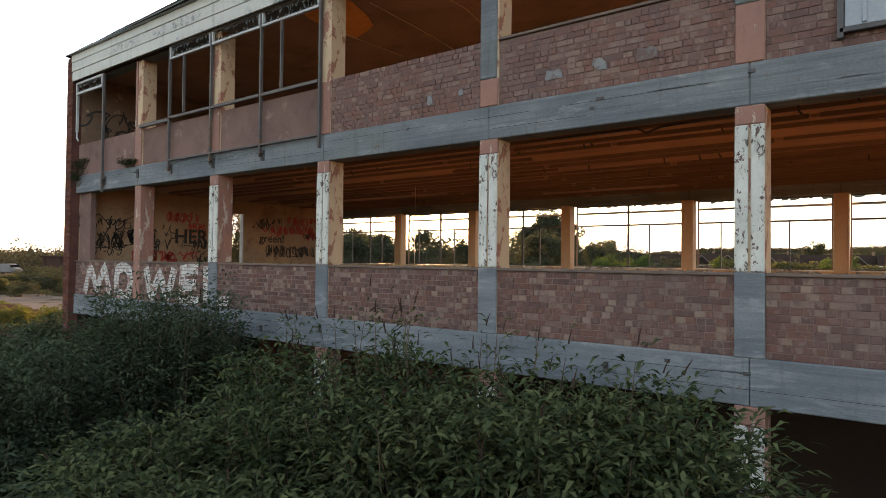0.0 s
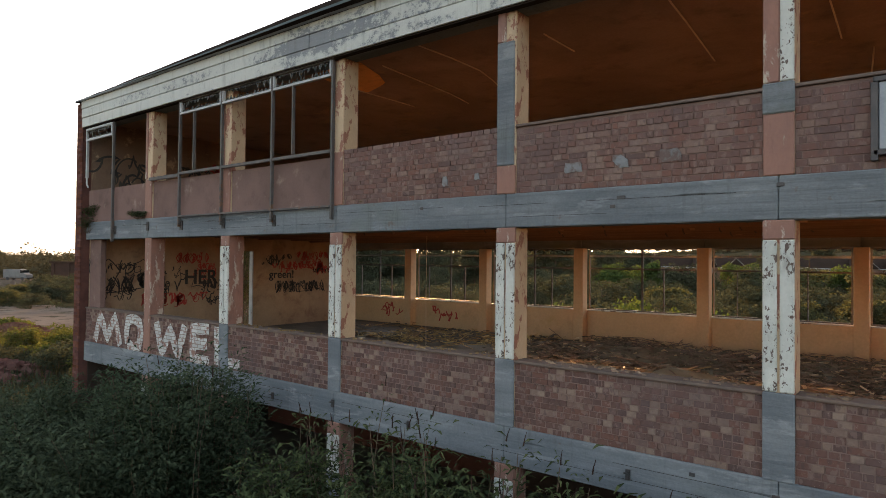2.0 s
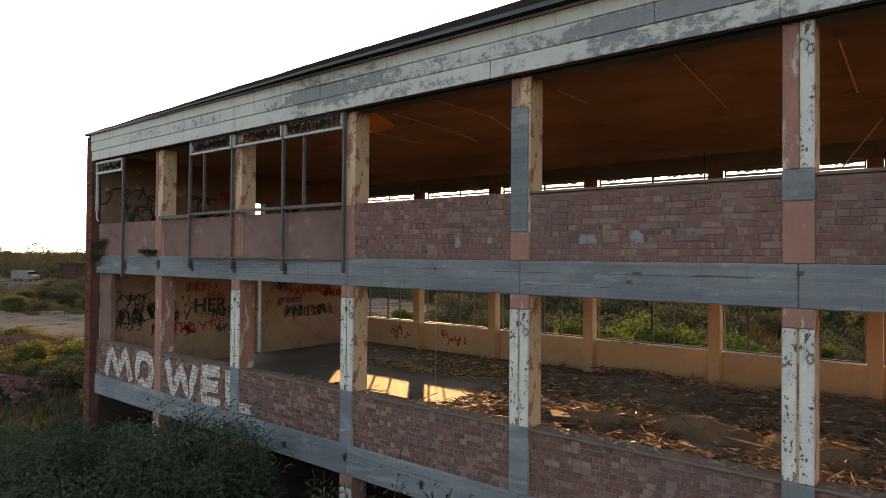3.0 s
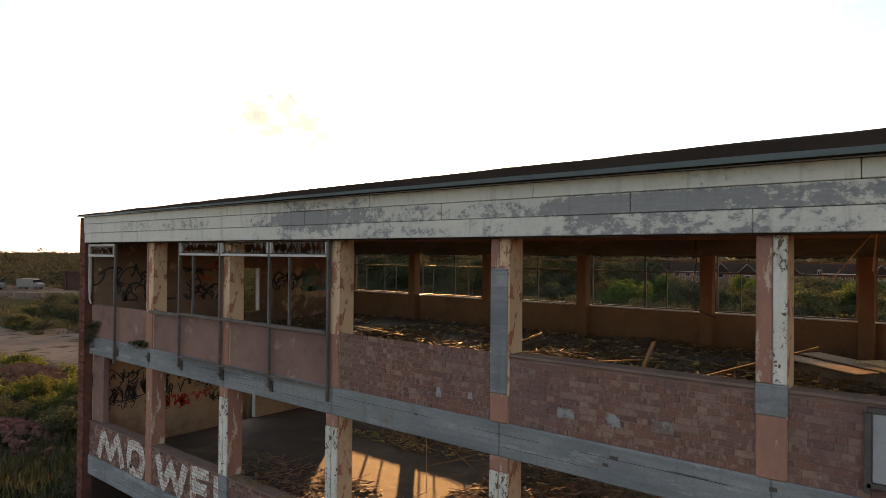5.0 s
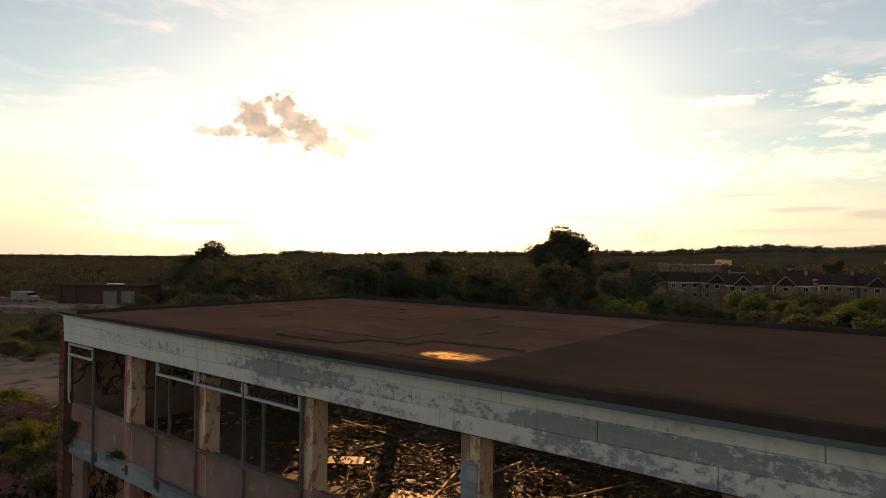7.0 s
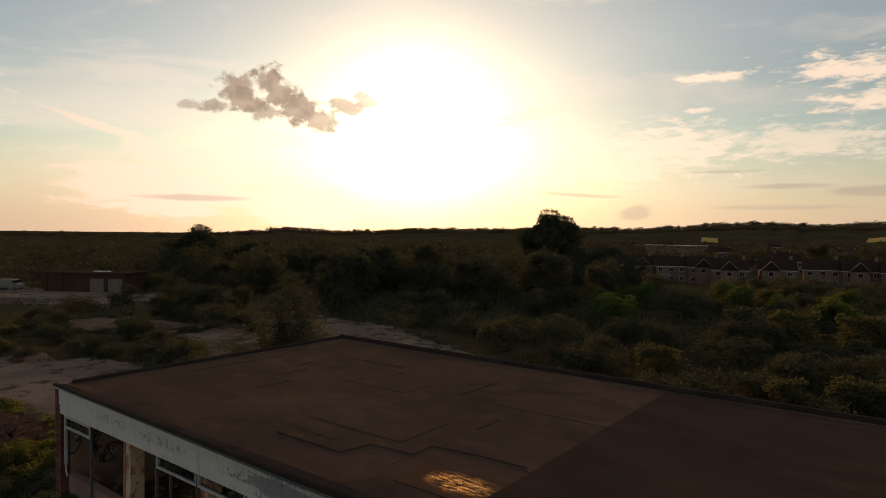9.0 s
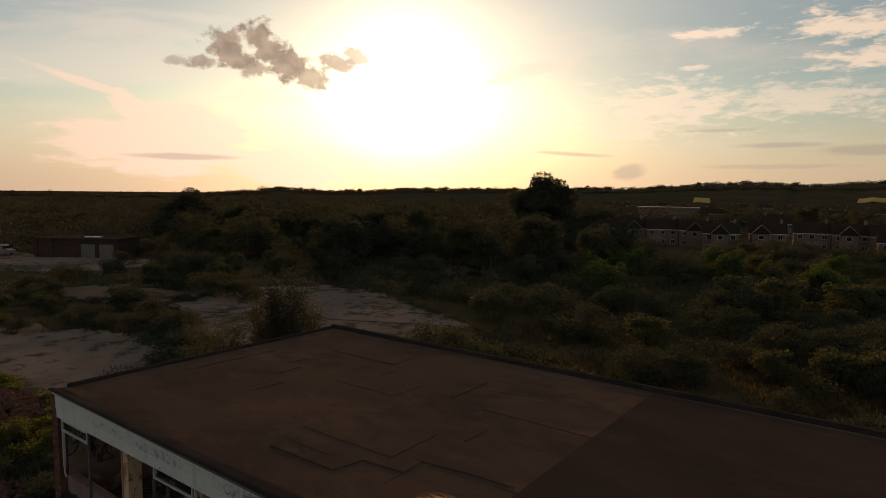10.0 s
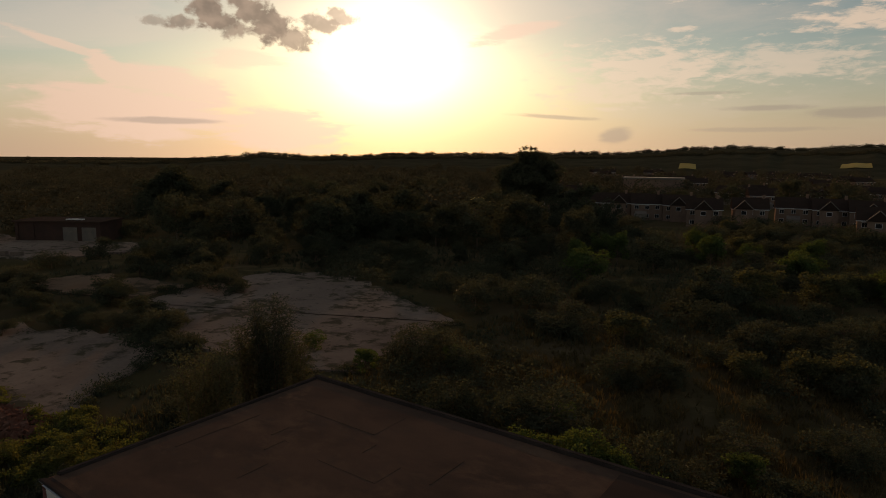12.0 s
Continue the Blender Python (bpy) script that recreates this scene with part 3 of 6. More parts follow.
# ---------- the building ----------
COLS = [-14.03, -10.99, -7.83, -4.57, -1.38, 1.8]     # column centres along the facade
FRONT, BACK = 6.95, 16.3                              # outer faces of the two long walls
LEFT, RIGHT = -17.2, 4.9                              # inner faces of the end walls
CW, CD = 0.28, 0.34                                   # column width and depth
BAYS = list(zip([LEFT] + [c + CW / 2 for c in COLS], [c - CW / 2 for c in COLS] + [RIGHT]))
FLOOR1, FLOOR2, ROOF = 3.17, 6.22, 9.28

# ground: one sheet, finer near the building, gently uneven
def build_ground():
    me = bpy.data.meshes.new("ground")
    r = [0.0]
    step = 1.5
    while r[-1] < 4600:
        r.append(r[-1] + step)
        step *= 1.07
    k = 120
    vs, fs = [], []
    for i, d in enumerate(r):
        for j in range(k):
            a = 2 * math.pi * j / k
            x, y = -10 + d * math.cos(a), 20 + d * math.sin(a)
            h = 0.0
            if d > 3:
                h = (noise.noise((x * 0.05, y * 0.05, 1.3)) * 0.22 + noise.noise((x * 0.21, y * 0.21, 4.0)) * 0.1) * min(1, d / 30)
            if d > 150:
                h += -0.6
            vs.append((x, y, h - 0.05))
    for i in range(len(r) - 1):
        for j in range(k):
            fs.append((i * k + j, i * k + (j + 1) % k, (i + 1) * k + (j + 1) % k, (i + 1) * k + j))
    me.from_pydata(vs, [], fs)
    me.materials.append(M["earth_grass"])
    for p in me.polygons:
        p.use_smooth = True
    return tagged(new("ground", me), "rough dry grass and bare earth", "ground", "", "structure")


build_ground()


VERGES = []


def blob_sheet(name, outline, z, material, label, seed=0.0, grow=1.7, thick=0.45):
    """A flat pad with a ragged outline."""
    bm = bmesh.new()
    ring = []
    n = len(outline)
    for i in range(n):
        a, b = Vector(outline[i]), Vector(outline[(i + 1) % n])
        for s in range(12):
            p = a.lerp(b, s / 12)
            w = Vector((noise.noise((p.x * 0.35, p.y * 0.35, seed)), noise.noise((p.x * 0.35, p.y * 0.35, seed + 9)))) * grow * 1.6
            w += Vector((noise.noise((p.x * 1.3, p.y * 1.3, seed)), noise.noise((p.x * 1.3, p.y * 1.3, seed + 9)))) * grow * 0.5
            ring.append(bm.verts.new((p.x + w.x, p.y + w.y, z)))
    VERGES.extend((v.co.x, v.co.y) for v in ring)
    f = bm.faces.new(ring)
    low = bmesh.ops.extrude_face_region(bm, geom=[f])
    bmesh.ops.translate(bm, verts=[v for v in low["geom"] if isinstance(v, bmesh.types.BMVert)], vec=(0, 0, -thick))
    return thing(name, bm, material, label, "pavement", "", "structure")


blob_sheet("pavement_main", [(-72, 39), (-76, 47), (-77, 61), (-65, 66), (-50, 61), (-37, 55), (-35, 47), (-36, 36), (-44, 31), (-57, 34)], 0.22, "pad_concrete", "large cracked concrete slab with weeds in joints", 1.0)
blob_sheet("pavement_side", [(-85, 20), (-70, 27), (-60, 31), (-51.5, 29.5), (-47.8, 23), (-45.5, 17), (-55, 9), (-75, 11)], 0.22, "pad_concrete", "pale broken concrete yard with dark cracks", 2.0)
blob_sheet("pavement_far", [(-98, 36), (-95, 46), (-78, 48), (-75, 41), (-86, 35)], 0.22, "pad_brown", "brownish concrete slab in rough grass", 3.0)
blob_sheet("road", [(-150, 24), (-150, 33), (-118, 44), (-112, 62), (-124, 66), (-140, 57), (-210, 48), (-210, 30)], 0.24, "pad_concrete", "grey access yard in front of the shed", 4.0)


def slab(name, x0, x1, y0, y1, z0, z1, material, label, category):
    return thing(name, boxes((x0, x1, y0, y1, z0, z1)), material, label, category, "", "structure")


# floors and ceilings
slab("floor_ground", LEFT, RIGHT, FRONT + 0.05, BACK - 0.3, -0.3, 0.12, "floor_screed", "dirty concrete ground floor", "floor")
slab("floor_first", LEFT, RIGHT, FRONT + 0.3, BACK - 0.3, 2.95, FLOOR1, "floor_screed", "dusty screed floor strewn with debris", "floor")
slab("floor_second", LEFT, RIGHT, FRONT + 0.3, BACK - 0.3, 6.06, FLOOR2, "floor_screed", "dusty upper floor strewn with debris", "floor")
slab("ceiling_ground", LEFT, RIGHT, FRONT + 0.3, BACK - 0.3, 2.9, 2.945, "ceiling_dark", "dark stained slab soffit", "ceiling")
slab("ceiling_first", LEFT, RIGHT, FRONT + 0.3, BACK - 0.3, 5.98, 6.055, "ceiling_board", "orange-brown boarded ceiling", "ceiling")
slab("ceiling_second", LEFT, RIGHT, FRONT + 0.02, BACK - 0.3, 8.83, 8.95, "ceiling_dark", "dark red-brown bare ceiling", "ceiling")

# ceiling battens of the first floor
rng = random.Random(4)
y = FRONT + 0.75
row = 0
while y < BACK - 0.5:
    x = LEFT + rng.uniform(0, 1.5)
    bm, dk = bmesh.new(), bmesh.new()
    while x < RIGHT - 0.5:
        ln = rng.uniform(3.0, 7.0)
        if rng.random() > 0.12:
            sag = rng.uniform(0, 0.03)
            box(bm, x, min(x + ln, RIGHT), y, y + 0.04, 5.955 - sag, 5.978)
            box(dk, x + 0.1, min(x + ln, RIGHT), y - 0.05, y - 0.012, 5.93 - sag * 0.5, 5.978)
        x += ln + 0.02
    tagged(link_mesh("ceiling_batten", bm, "batten"), "thin brown timber batten along the ceiling", "batten", "ceiling battens", "structure")
    tagged(link_mesh("ceiling_conduit", dk, "batten_dark"), "dark conduit along a ceiling batten", "conduit", "ceiling conduits", "structure")
    y += 0.46
    row += 1

# a bare patch of red plaster on the upper ceiling beside a column
bm = bmesh.new()
ring = [bm.verts.new((x_, y_, 8.822)) for x_, y_ in ((-8.1, 7.35), (-8.13, 7.8), (-8.26, 8.15), (-8.38, 8.5), (-8.62, 8.9), (-8.95, 9.05), (-9.4, 9.2), (-9.55, 8.7), (-9.4, 8.0), (-9.2, 7.4))]
ext = bmesh.ops.extrude_face_region(bm, geom=[bm.faces.new(ring)])
bmesh.ops.translate(bm, verts=[v for v in ext["geom"] if isinstance(v, bmesh.types.BMVert)], vec=(0, 0, 0.02))
thing("plaster_patch", bm, "orange_plaster", "bare patch of orange plaster on the dark ceiling", "patch", "", "structure")

# hanging hooks, pipe and cables under the first-floor ceiling
def cable(name, pts, r, material, label, category="cable"):
    bm = bmesh.new()
    tube(bm, pts, r, r, 5)
    return thing(name, bm, material, label, category)


for k in range(26):
    x, y = rng.uniform(-9, 1.5), rng.choice([7.9, 8.6, 9.4, 10.6, 12.0])
    d = rng.uniform(0.06, 0.16)
    cable("ceiling_hanger", [(x, y, 5.97), (x + 0.01, y, 5.97 - d * 0.7), (x + 0.04, y, 5.97 - d)], 0.012, "dark_metal", "short rusty hanger under the ceiling", "hanger")
cable("conduit_pipe", [(-4.2, 7.9, 5.9), (-2.9, 7.9, 5.9), (-2.8, 7.95, 5.84), (-2.6, 7.95, 5.9), (-1.6, 7.9, 5.92)], 0.018, "dark_metal", "bent dark conduit pipe under the ceiling", "pipe")
cable("conduit_pipe", [(-1.2, 9.2, 5.97), (0.2, 8.6, 5.78), (1.4, 8.2, 5.86), (3.0, 8.0, 5.98)], 0.02, "batten", "sagging pale conduit under the ceiling", "pipe")
# loose cables below the upper ceiling
for pts in ([(-6.69, 7.57, 8.81), (-6.62, 8.37, 8.8), (-6.61, 9.27, 8.79), (-6.7, 9.8, 8.76), (-6.78, 10.2, 8.72)], [(-7.88, 8.05, 8.81), (-7.95, 9.3, 8.8), (-8.02, 10.2, 8.8), (-8.11, 11.0, 8.77)],
            [(-2.85, 7.67, 8.81), (-2.9, 8.4, 8.8), (-2.94, 9.12, 8.8), (-3.09, 11.2, 8.8)], [(-1.2, 8.43, 8.81), (-1.22, 9.46, 8.8), (-1.26, 11.2, 8.8)],
            [(-4.82, 8.38, 8.81), (-4.79, 9.35, 8.8)], [(-9.4, 8.6, 8.8), (-9.35, 9.6, 8.8), (-9.3, 10.6, 8.79)],
            [(-0.9, 12.0, 8.82), (-0.95, 12.0, 8.2)], [(-1.1, 13.6, 8.82), (-1.5, 13.7, 8.3), (-1.7, 13.6, 8.0)]):
    cable("loose_cable", pts, 0.013, "pale_cable", "thin pale cable strung along the ceiling")
cable("loose_cable", [(-9.75, 11.6, 5.97), (-9.76, 11.6, 4.4), (-9.75, 11.61, 3.2)], 0.006, "pale_cable", "thin cable hanging down to the floor")

cable("loose_cable", [(-4.62, 15.2, 8.8), (-4.6, 15.2, 8.3), (-4.72, 15.2, 7.6), (-4.66, 15.2, 7.2), (-4.2, 15.25, 7.02)], 0.016, "dark_metal", "dark stiff cable hanging from the upper ceiling")

# edge beams with shutter-board marks
def beam(name, z0, z1, y0, y1, label):
    ob = empty(name, label, "beam", "", "structure")
    xs = [LEFT - 0.02] + COLS + [RIGHT]
    for a, b in zip(xs, xs[1:]):
        bm = boxes((a + 0.003, b - 0.003, y0, y1, z0, z1))
        soften(bm, 0.012)
        s = part("beam_length", bm, "concrete", ob)
    for k in range(16 if y0 < 8 else 0):
        x = rng.uniform(LEFT + 0.3, RIGHT - 2.6)
        z = z0 + (z1 - z0) * rng.choice([0.3, 0.34, 0.66, 0.7])
        part("shutter_line", boxes((x, x + rng.uniform(0.6, 2.2), y0 - 0.002, y0 + 0.01, z, z + 0.004)), "roof_edge", ob)
    for k in range(30):
        x = rng.uniform(LEFT + 0.3, RIGHT - 0.3)
        if y0 < 8:
            ln = rng.uniform(0.2, 0.9)
            z = z0 + (z1 - z0) * rng.choice([0.33, 0.5, 0.68])
            part("board_mark", boxes((x, x + ln, y0 - 0.004, y0 + 0.01, z, z + 0.006)), "concrete", ob)
    return ob


beam("beam_first", 2.72, 3.21, FRONT, FRONT + 0.3, "weathered blue-grey concrete edge beam")
beam("beam_second", 5.79, 6.23, FRONT, FRONT + 0.3, "weathered blue-grey concrete edge beam")
beam("beam_top", 8.63, 8.95, FRONT, FRONT + 0.02 + 0.28, "concrete edge beam behind the fascia")
beam("beam_back_first", 2.72, 3.17, BACK - 0.3, BACK, "concrete edge beam at the back")
beam("beam_back_second", 5.72, 6.23, BACK - 0.3, BACK, "concrete edge beam at the back")
beam("beam_back_top", 8.44, 8.95, BACK - 0.3, BACK, "concrete edge beam at the back")

# steel cleats left on the beams
def cleat(x, z, k=1.0):
    ob = empty("steel_bracket", "small rusty steel bracket bolted to the beam", "bracket", "brackets on the beams")
    part("plate", soften(boxes((x - 0.045 * k, x + 0.045 * k, FRONT - 0.03, FRONT - 0.002, z - 0.1 * k, z + 0.1 * k)), 0.004), "dark_metal", ob)
    part("arm", soften(boxes((x - 0.05 * k, x + 0.05 * k, FRONT - 0.03 - 0.08 * k, FRONT - 0.03, z + 0.02, z + 0.035)), 0.003), "dark_metal", ob)
    for dz in (-0.05 * k, 0.06 * k):
        bm = bmesh.new()
        bmesh.ops.create_cone(bm, cap_ends=True, segments=6, radius1=0.014, radius2=0.012, depth=0.02, matrix=pose(x, FRONT - 0.036, z + dz, 90, 0, 0))
        part("bolt", bm, "dark_metal", ob)


for x, z in ((-12.58, 6.03), (-11.03, 6.03), (-9.44, 6.03), (-15.58, 6.0), (-9.4, 2.92), (-6.2, 2.95), (-2.9, 2.95), (-7.83, 3.02), (-14.0, 6.05)):
    cleat(x, z, 1.0 if z > 5 else 0.6)
for x, z, w in ((-3.0, 6.1, 0.1), (-3.1, 6.0, 0.06), (-1.36, 6.14, 0.07), (-6.0, 6.1, 0.05), (-1.4, 3.05, 0.07), (-2.2, 3.1, 0.06)):
    thing("fixing_plate", soften(boxes((x - w / 2, x + w / 2, FRONT - 0.012, FRONT + 0.01, z - 0.02, z + 0.02)), 0.004), "dark_metal", "small dark metal fixing in the concrete", "fixing")

# columns, storey by storey
def column(x, z0, z1, zs, kind, y0=FRONT, depth=CD, sides="pink_paint"):
    """zs: sill height; below it the face is bare concrete."""
    ob = empty("column", {"white": "concrete column with two peeling white cover boards", "cream": "column in peeling cream and red paint",
                          "mix": "column half bare pink, half peeling white", "grey": "bare grey concrete column with cream side",
                          "red": "column in worn red paint", "plain": "cream painted column between the rear windows", "dull": "column between the upper rear windows, backlit shade in its brown"}[kind] + (" at the front" if y0 == FRONT else ""), "column", "columns of the building", "", (x, y0, z0))
    h = CW / 2

    def sub(name, b, mat, label="", bev=0.012):
        bm = boxes(b)
        soften(bm, bev)
        bmesh.ops.translate(bm, verts=bm.verts, vec=(-x, -y0, -z0))
        return part(name, bm, mat, ob, label)

    sub("shaft", (x - h, x + h, y0 + 0.012, y0 + depth, z0, z1), {"white": sides, "cream": "cream_paint", "mix": "cream_paint", "grey": "cream_paint", "red": "pink_paint", "plain": "cream_wall", "dull": "backlit_wall"}[kind])
    if kind == "white":
        sub("lower_facing", (x - h - 0.004, x + h + 0.004, y0 - 0.012, y0 + 0.03, z0, zs), "concrete", "grey concrete lower part")
        sub("cover_board", (x - h - 0.002, x - 0.012, y0 - 0.016, y0 + 0.02, zs + 0.004, z1 - 0.2), "white_peeling")
        sub("cover_board", (x + 0.012, x + h + 0.002, y0 - 0.016, y0 + 0.02, zs + 0.004, z1 - 0.2), "white_peeling")
        sub("capital", (x - h - 0.003, x + h + 0.003, y0 - 0.006, y0 + 0.05, z1 - 0.197, z1 - 0.002), "pink_paint")
    elif kind == "cream":
        sub("lower_facing", (x - h, x + h, y0 - 0.006, y0 + 0.03, z0, zs), "pink_paint")
        sub("cover_board", (x - h, x - 0.06, y0 - 0.01, y0 + 0.02, zs + 0.01, z1), "pink_paint")
    elif kind == "grey":
        sub("lower_facing", (x - h, x + h, y0 - 0.012, y0 + 0.03, z0, zs - 0.5), "pink_paint")
        sub("upper_facing", (x - h, x + h - 0.02, y0 - 0.016, y0 + 0.03, zs - 0.496, z1 - 0.4), "concrete")
        sub("cover_board", (x - h, x - 0.01, y0 - 0.012, y0 + 0.02, z1 - 0.396, z1), "pink_paint")
    elif kind == "mix":
        sub("lower_facing", (x - h, x + h, y0 - 0.006, y0 + 0.03, z0, zs - 0.25), "pink_paint")
        sub("collar", (x - h - 0.004, x + h + 0.004, y0 - 0.014, y0 + 0.03, zs - 0.247, zs + 0.06), "concrete")
        sub("cover_board", (x - h, x + 0.01, y0 - 0.01, y0 + 0.02, zs + 0.063, z1), "pink_paint")
        sub("cover_board", (x + 0.014, x + h, y0 - 0.016, y0 + 0.02, zs + 0.063, z1), "white_peeling")
    return ob


for x in COLS:
    column(x, 0.1, 2.72, 1.9, "white")
for x, k in zip(COLS, ("red", "white", "white", "white", "white", "white")):
    column(x, 3.21, 5.79, 4.08, k, sides="cream_paint" if x > -9 else "pink_paint")
for x, k in zip(COLS, ("cream", "cream", "cream", "grey", "mix", "grey")):
    column(x, 6.23, 8.63, 7.1, k)
for x in COLS:
    for z0, z1 in ((0.1, 2.72), (3.17, 5.72), (6.22, 8.44)):
        column(x + 0.02, z0, z1, z0, "plain" if z0 < 5 else "dull", BACK - 0.56, 0.3)

# brick infill
BRICK_H, JOINT = 0.065, 0.010


def brick_meshes(long_mat, short_mat):
    out = []
    for ln, mat in ((0.215, long_mat), (0.1025, short_mat)):
        bm = boxes((0, ln, -0.007, 0.02, 0, BRICK_H))
        bmesh.ops.bevel(bm, geom=[e for e in bm.edges if all(v.co.y < 0 for v in e.verts)], offset=0.003, segments=1, affect="EDGES")
        me = bpy.data.meshes.new("brick")
        bm.to_mesh(me)
        bm.free()
        me.materials.append(M[mat])
        out.append(me)
    return out


STRETCHER, HEADER = brick_meshes("brick_face", "brick")
UPPER = brick_meshes("brick_face_upper", "brick_upper")
QUOIN = brick_meshes("brick_pier", "brick_pier")
PANELS = []


def brick_panel(x0, x1, z0, z1, label, ragged=False, holes=(), thick=0.215, y0=FRONT + 0.035):
    """A parapet of bricks laid in Flemish bond; the bricks are added at the end of the file."""
    ob = thing("parapet_wall", boxes((x0 + 0.002, x1 - 0.002, y0, y0 + thick, z0 + 0.002, z1 - (0.07 if ragged else 0.002))), "mortar", label, "wall", "brick infill", "structure")
    PANELS.append((ob, x0, x1, z0, z1, y0, ragged, holes))
    return ob


def coping(x0, x1, z, over=0.03, material="dark_coping", y0=FRONT + 0.0, y1=FRONT + 0.28):
    bm = boxes((x0 + 0.004, x1 - 0.004, y0 - over + 0.03, y1, z, z + 0.035))
    soften(bm, 0.006)
    return thing("window_sill", bm, material, "dark weathered sill on the brick parapet", "sill", "sills", "structure")


for i, (a, b) in enumerate(BAYS):
    if a > 3:
        continue
    brick_panel(a, b, 3.21, 4.04, "mauve-red brick parapet between concrete columns" if i > 1 else "brick parapet with white painted letters")
    coping(a, b, 4.042)
for i, (a, b) in enumerate(BAYS):
    if i < 3:
        slab("parapet_wall", a + 0.002, b - 0.002, FRONT + 0.05, FRONT + 0.25, 6.23, 7.04, "mauve_render", "plain mauve rendered parapet panel", "wall")
    elif a < 3:
        brick_panel(a, b, 6.23, 7.09 if i != 3 else 7.13, "mauve-red brick parapet, ragged along the top" if i == 3 else "mauve-red brick parapet with pale patches", ragged=i == 3)
        if i not in (2, 3):
            coping(a, b, 7.092)
# inner lining of the parapets
for (a, b) in BAYS:
    for z0, z1 in ((3.17, 4.0), (6.22, 7.0)):
        slab("parapet_lining", a + 0.01, b - 0.01, FRONT + 0.26, FRONT + 0.3, z0 + 0.05, z1, "cream_wall", "cream painted inner face of the parapet", "wall")
# grey mortar dabs on the upper brick panel
for x, z, w, h, cut in ((-3.62, 6.5, 0.24, 0.13, 0.02), (-3.02, 6.52, 0.19, 0.16, 0.09), (-2.45, 6.54, 0.25, 0.15, 0.05), (-5.6, 6.47, 0.1, 0.15, 0.03), (-5.05, 6.5, 0.09, 0.1, 0.02)):
    bm = bmesh.new()
    rim = [(-w / 2, -h / 2 + cut), (-w / 2 + cut, -h / 2), (w * 0.2, -h / 2 + 0.012), (w / 2, -h / 2 + 0.004), (w / 2 - 0.01, h * 0.1), (w / 2 - cut, h / 2), (-w * 0.1, h / 2 - 0.01), (-w / 2 + 0.015, h / 2)]
    e = bmesh.ops.extrude_face_region(bm, geom=[bm.faces.new([bm.verts.new((x + u, FRONT + 0.0185, z + v)) for u, v in rim])])
    bmesh.ops.translate(bm, verts=[v for v in e["geom"] if isinstance(v, bmesh.types.BMVert)], vec=(0, 0.018, 0))
    thing("mortar_patch", bm, "mortar_dab", "pale grey mortar dab smeared on the bricks", "patch", "mortar dabs")

# rear long wall: parapet, piers are the columns, windows between
for (a, b) in BAYS:
    for z0, z1 in ((3.17, 4.02), (6.22, 7.04)):
        slab("wall_back", a - 0.1, b + 0.1, BACK - 0.26, BACK - 0.02, z0, z1, "cream_wall" if z0 < 5 else "backlit_wall", "cream painted wall below the rear windows" if z0 < 5 else "wall below the upper rear windows, backlit shade in its brown", "wall")
        bm = boxes((a, b, BACK - 0.3, BACK + 0.05, z1, z1 + 0.03))
        thing("window_sill", soften(bm, 0.005), "bright_sill", "pale sill of the rear windows", "sill", "sills", "structure")


def rear_window(a, b, z0, z1, seed, transom=0.62):
    r = random.Random(seed)
    ob = empty("window_rear", "glassless rear window frame with thin bars", "window", "rear windows", "structure")
    y0, y1 = BACK - 0.16, BACK - 0.11
    t = 0.03

    def bar(x0, x1, za, zb, mat="steel_frame", name="bar"):
        part(name, boxes((x0, x1, y0, y1, za, zb)), mat, ob)

    bar(a, a + t, z0, z1, name="jamb"); bar(b - t, b, z0, z1, name="jamb")
    bar(a + t, b - t, z1 - t, z1, name="head"); bar(a + t, b - t, z0, z0 + t, name="cill_rail")
    mid = (a + b) / 2 + 0.02
    zt = z0 + (z1 - z0) * transom
    bar(mid - 0.022, mid + 0.022, z0 + t, z1 - t, name="mullion")
    bar(a + t, mid - 0.022, zt, zt + 0.04, name="transom"); bar(mid + 0.022, b - t, zt, zt + 0.04, name="transom")
    zh = z0 + (z1 - z0) * (transom + 0.2)
    bar(a + t, mid - 0.022, zh, zh + 0.05, "white_frame", "transom"); bar(mid + 0.022, b - t, zh, zh + 0.05, "white_frame", "transom")
    if r.random() < 0.8:
        bar(mid + 0.55, mid + 0.575, z0 + t, zt)
    if r.random() < 0.6:
        bar(mid - 0.92, mid - 0.9, z0 + t, zt)
    # shards of dirty glass along the head
    bm = bmesh.new()
    x = a + t
    while x < b - t - 0.1:
        w = r.uniform(0.08, 0.3)
        d = r.uniform(0.015, 0.06)
        if r.random() < 0.75:
            vs = [bm.verts.new(p) for p in ((x, y0 + 0.02, z1 - t), (min(x + w, b - t), y0 + 0.02, z1 - t), (x + w * r.uniform(0.5, 0.9), y0 + 0.02, z1 - t - d * 0.6), (x + w * r.uniform(0.1, 0.5), y0 + 0.02, z1 - t - d))]
            q = [bm.verts.new(v.co + Vector((0, 0.004, 0))) for v in vs]
            bm.faces.new(vs); bm.faces.new(q[::-1])
            for k in range(4):
                bm.faces.new((vs[k], vs[(k + 1) % 4], q[(k + 1) % 4], q[k]))
        x += w
    part("glass_shards", bm, "dirty_glass", ob, "broken dirty glass left in the head")
    return ob


for i, (a, b) in enumerate(BAYS):
    rear_window(a + 0.02, b - 0.02, 4.052, 5.718, 30 + i, 0.66)
    rear_window(a + 0.02, b - 0.02, 7.072, 8.438, 50 + i, 0.68)

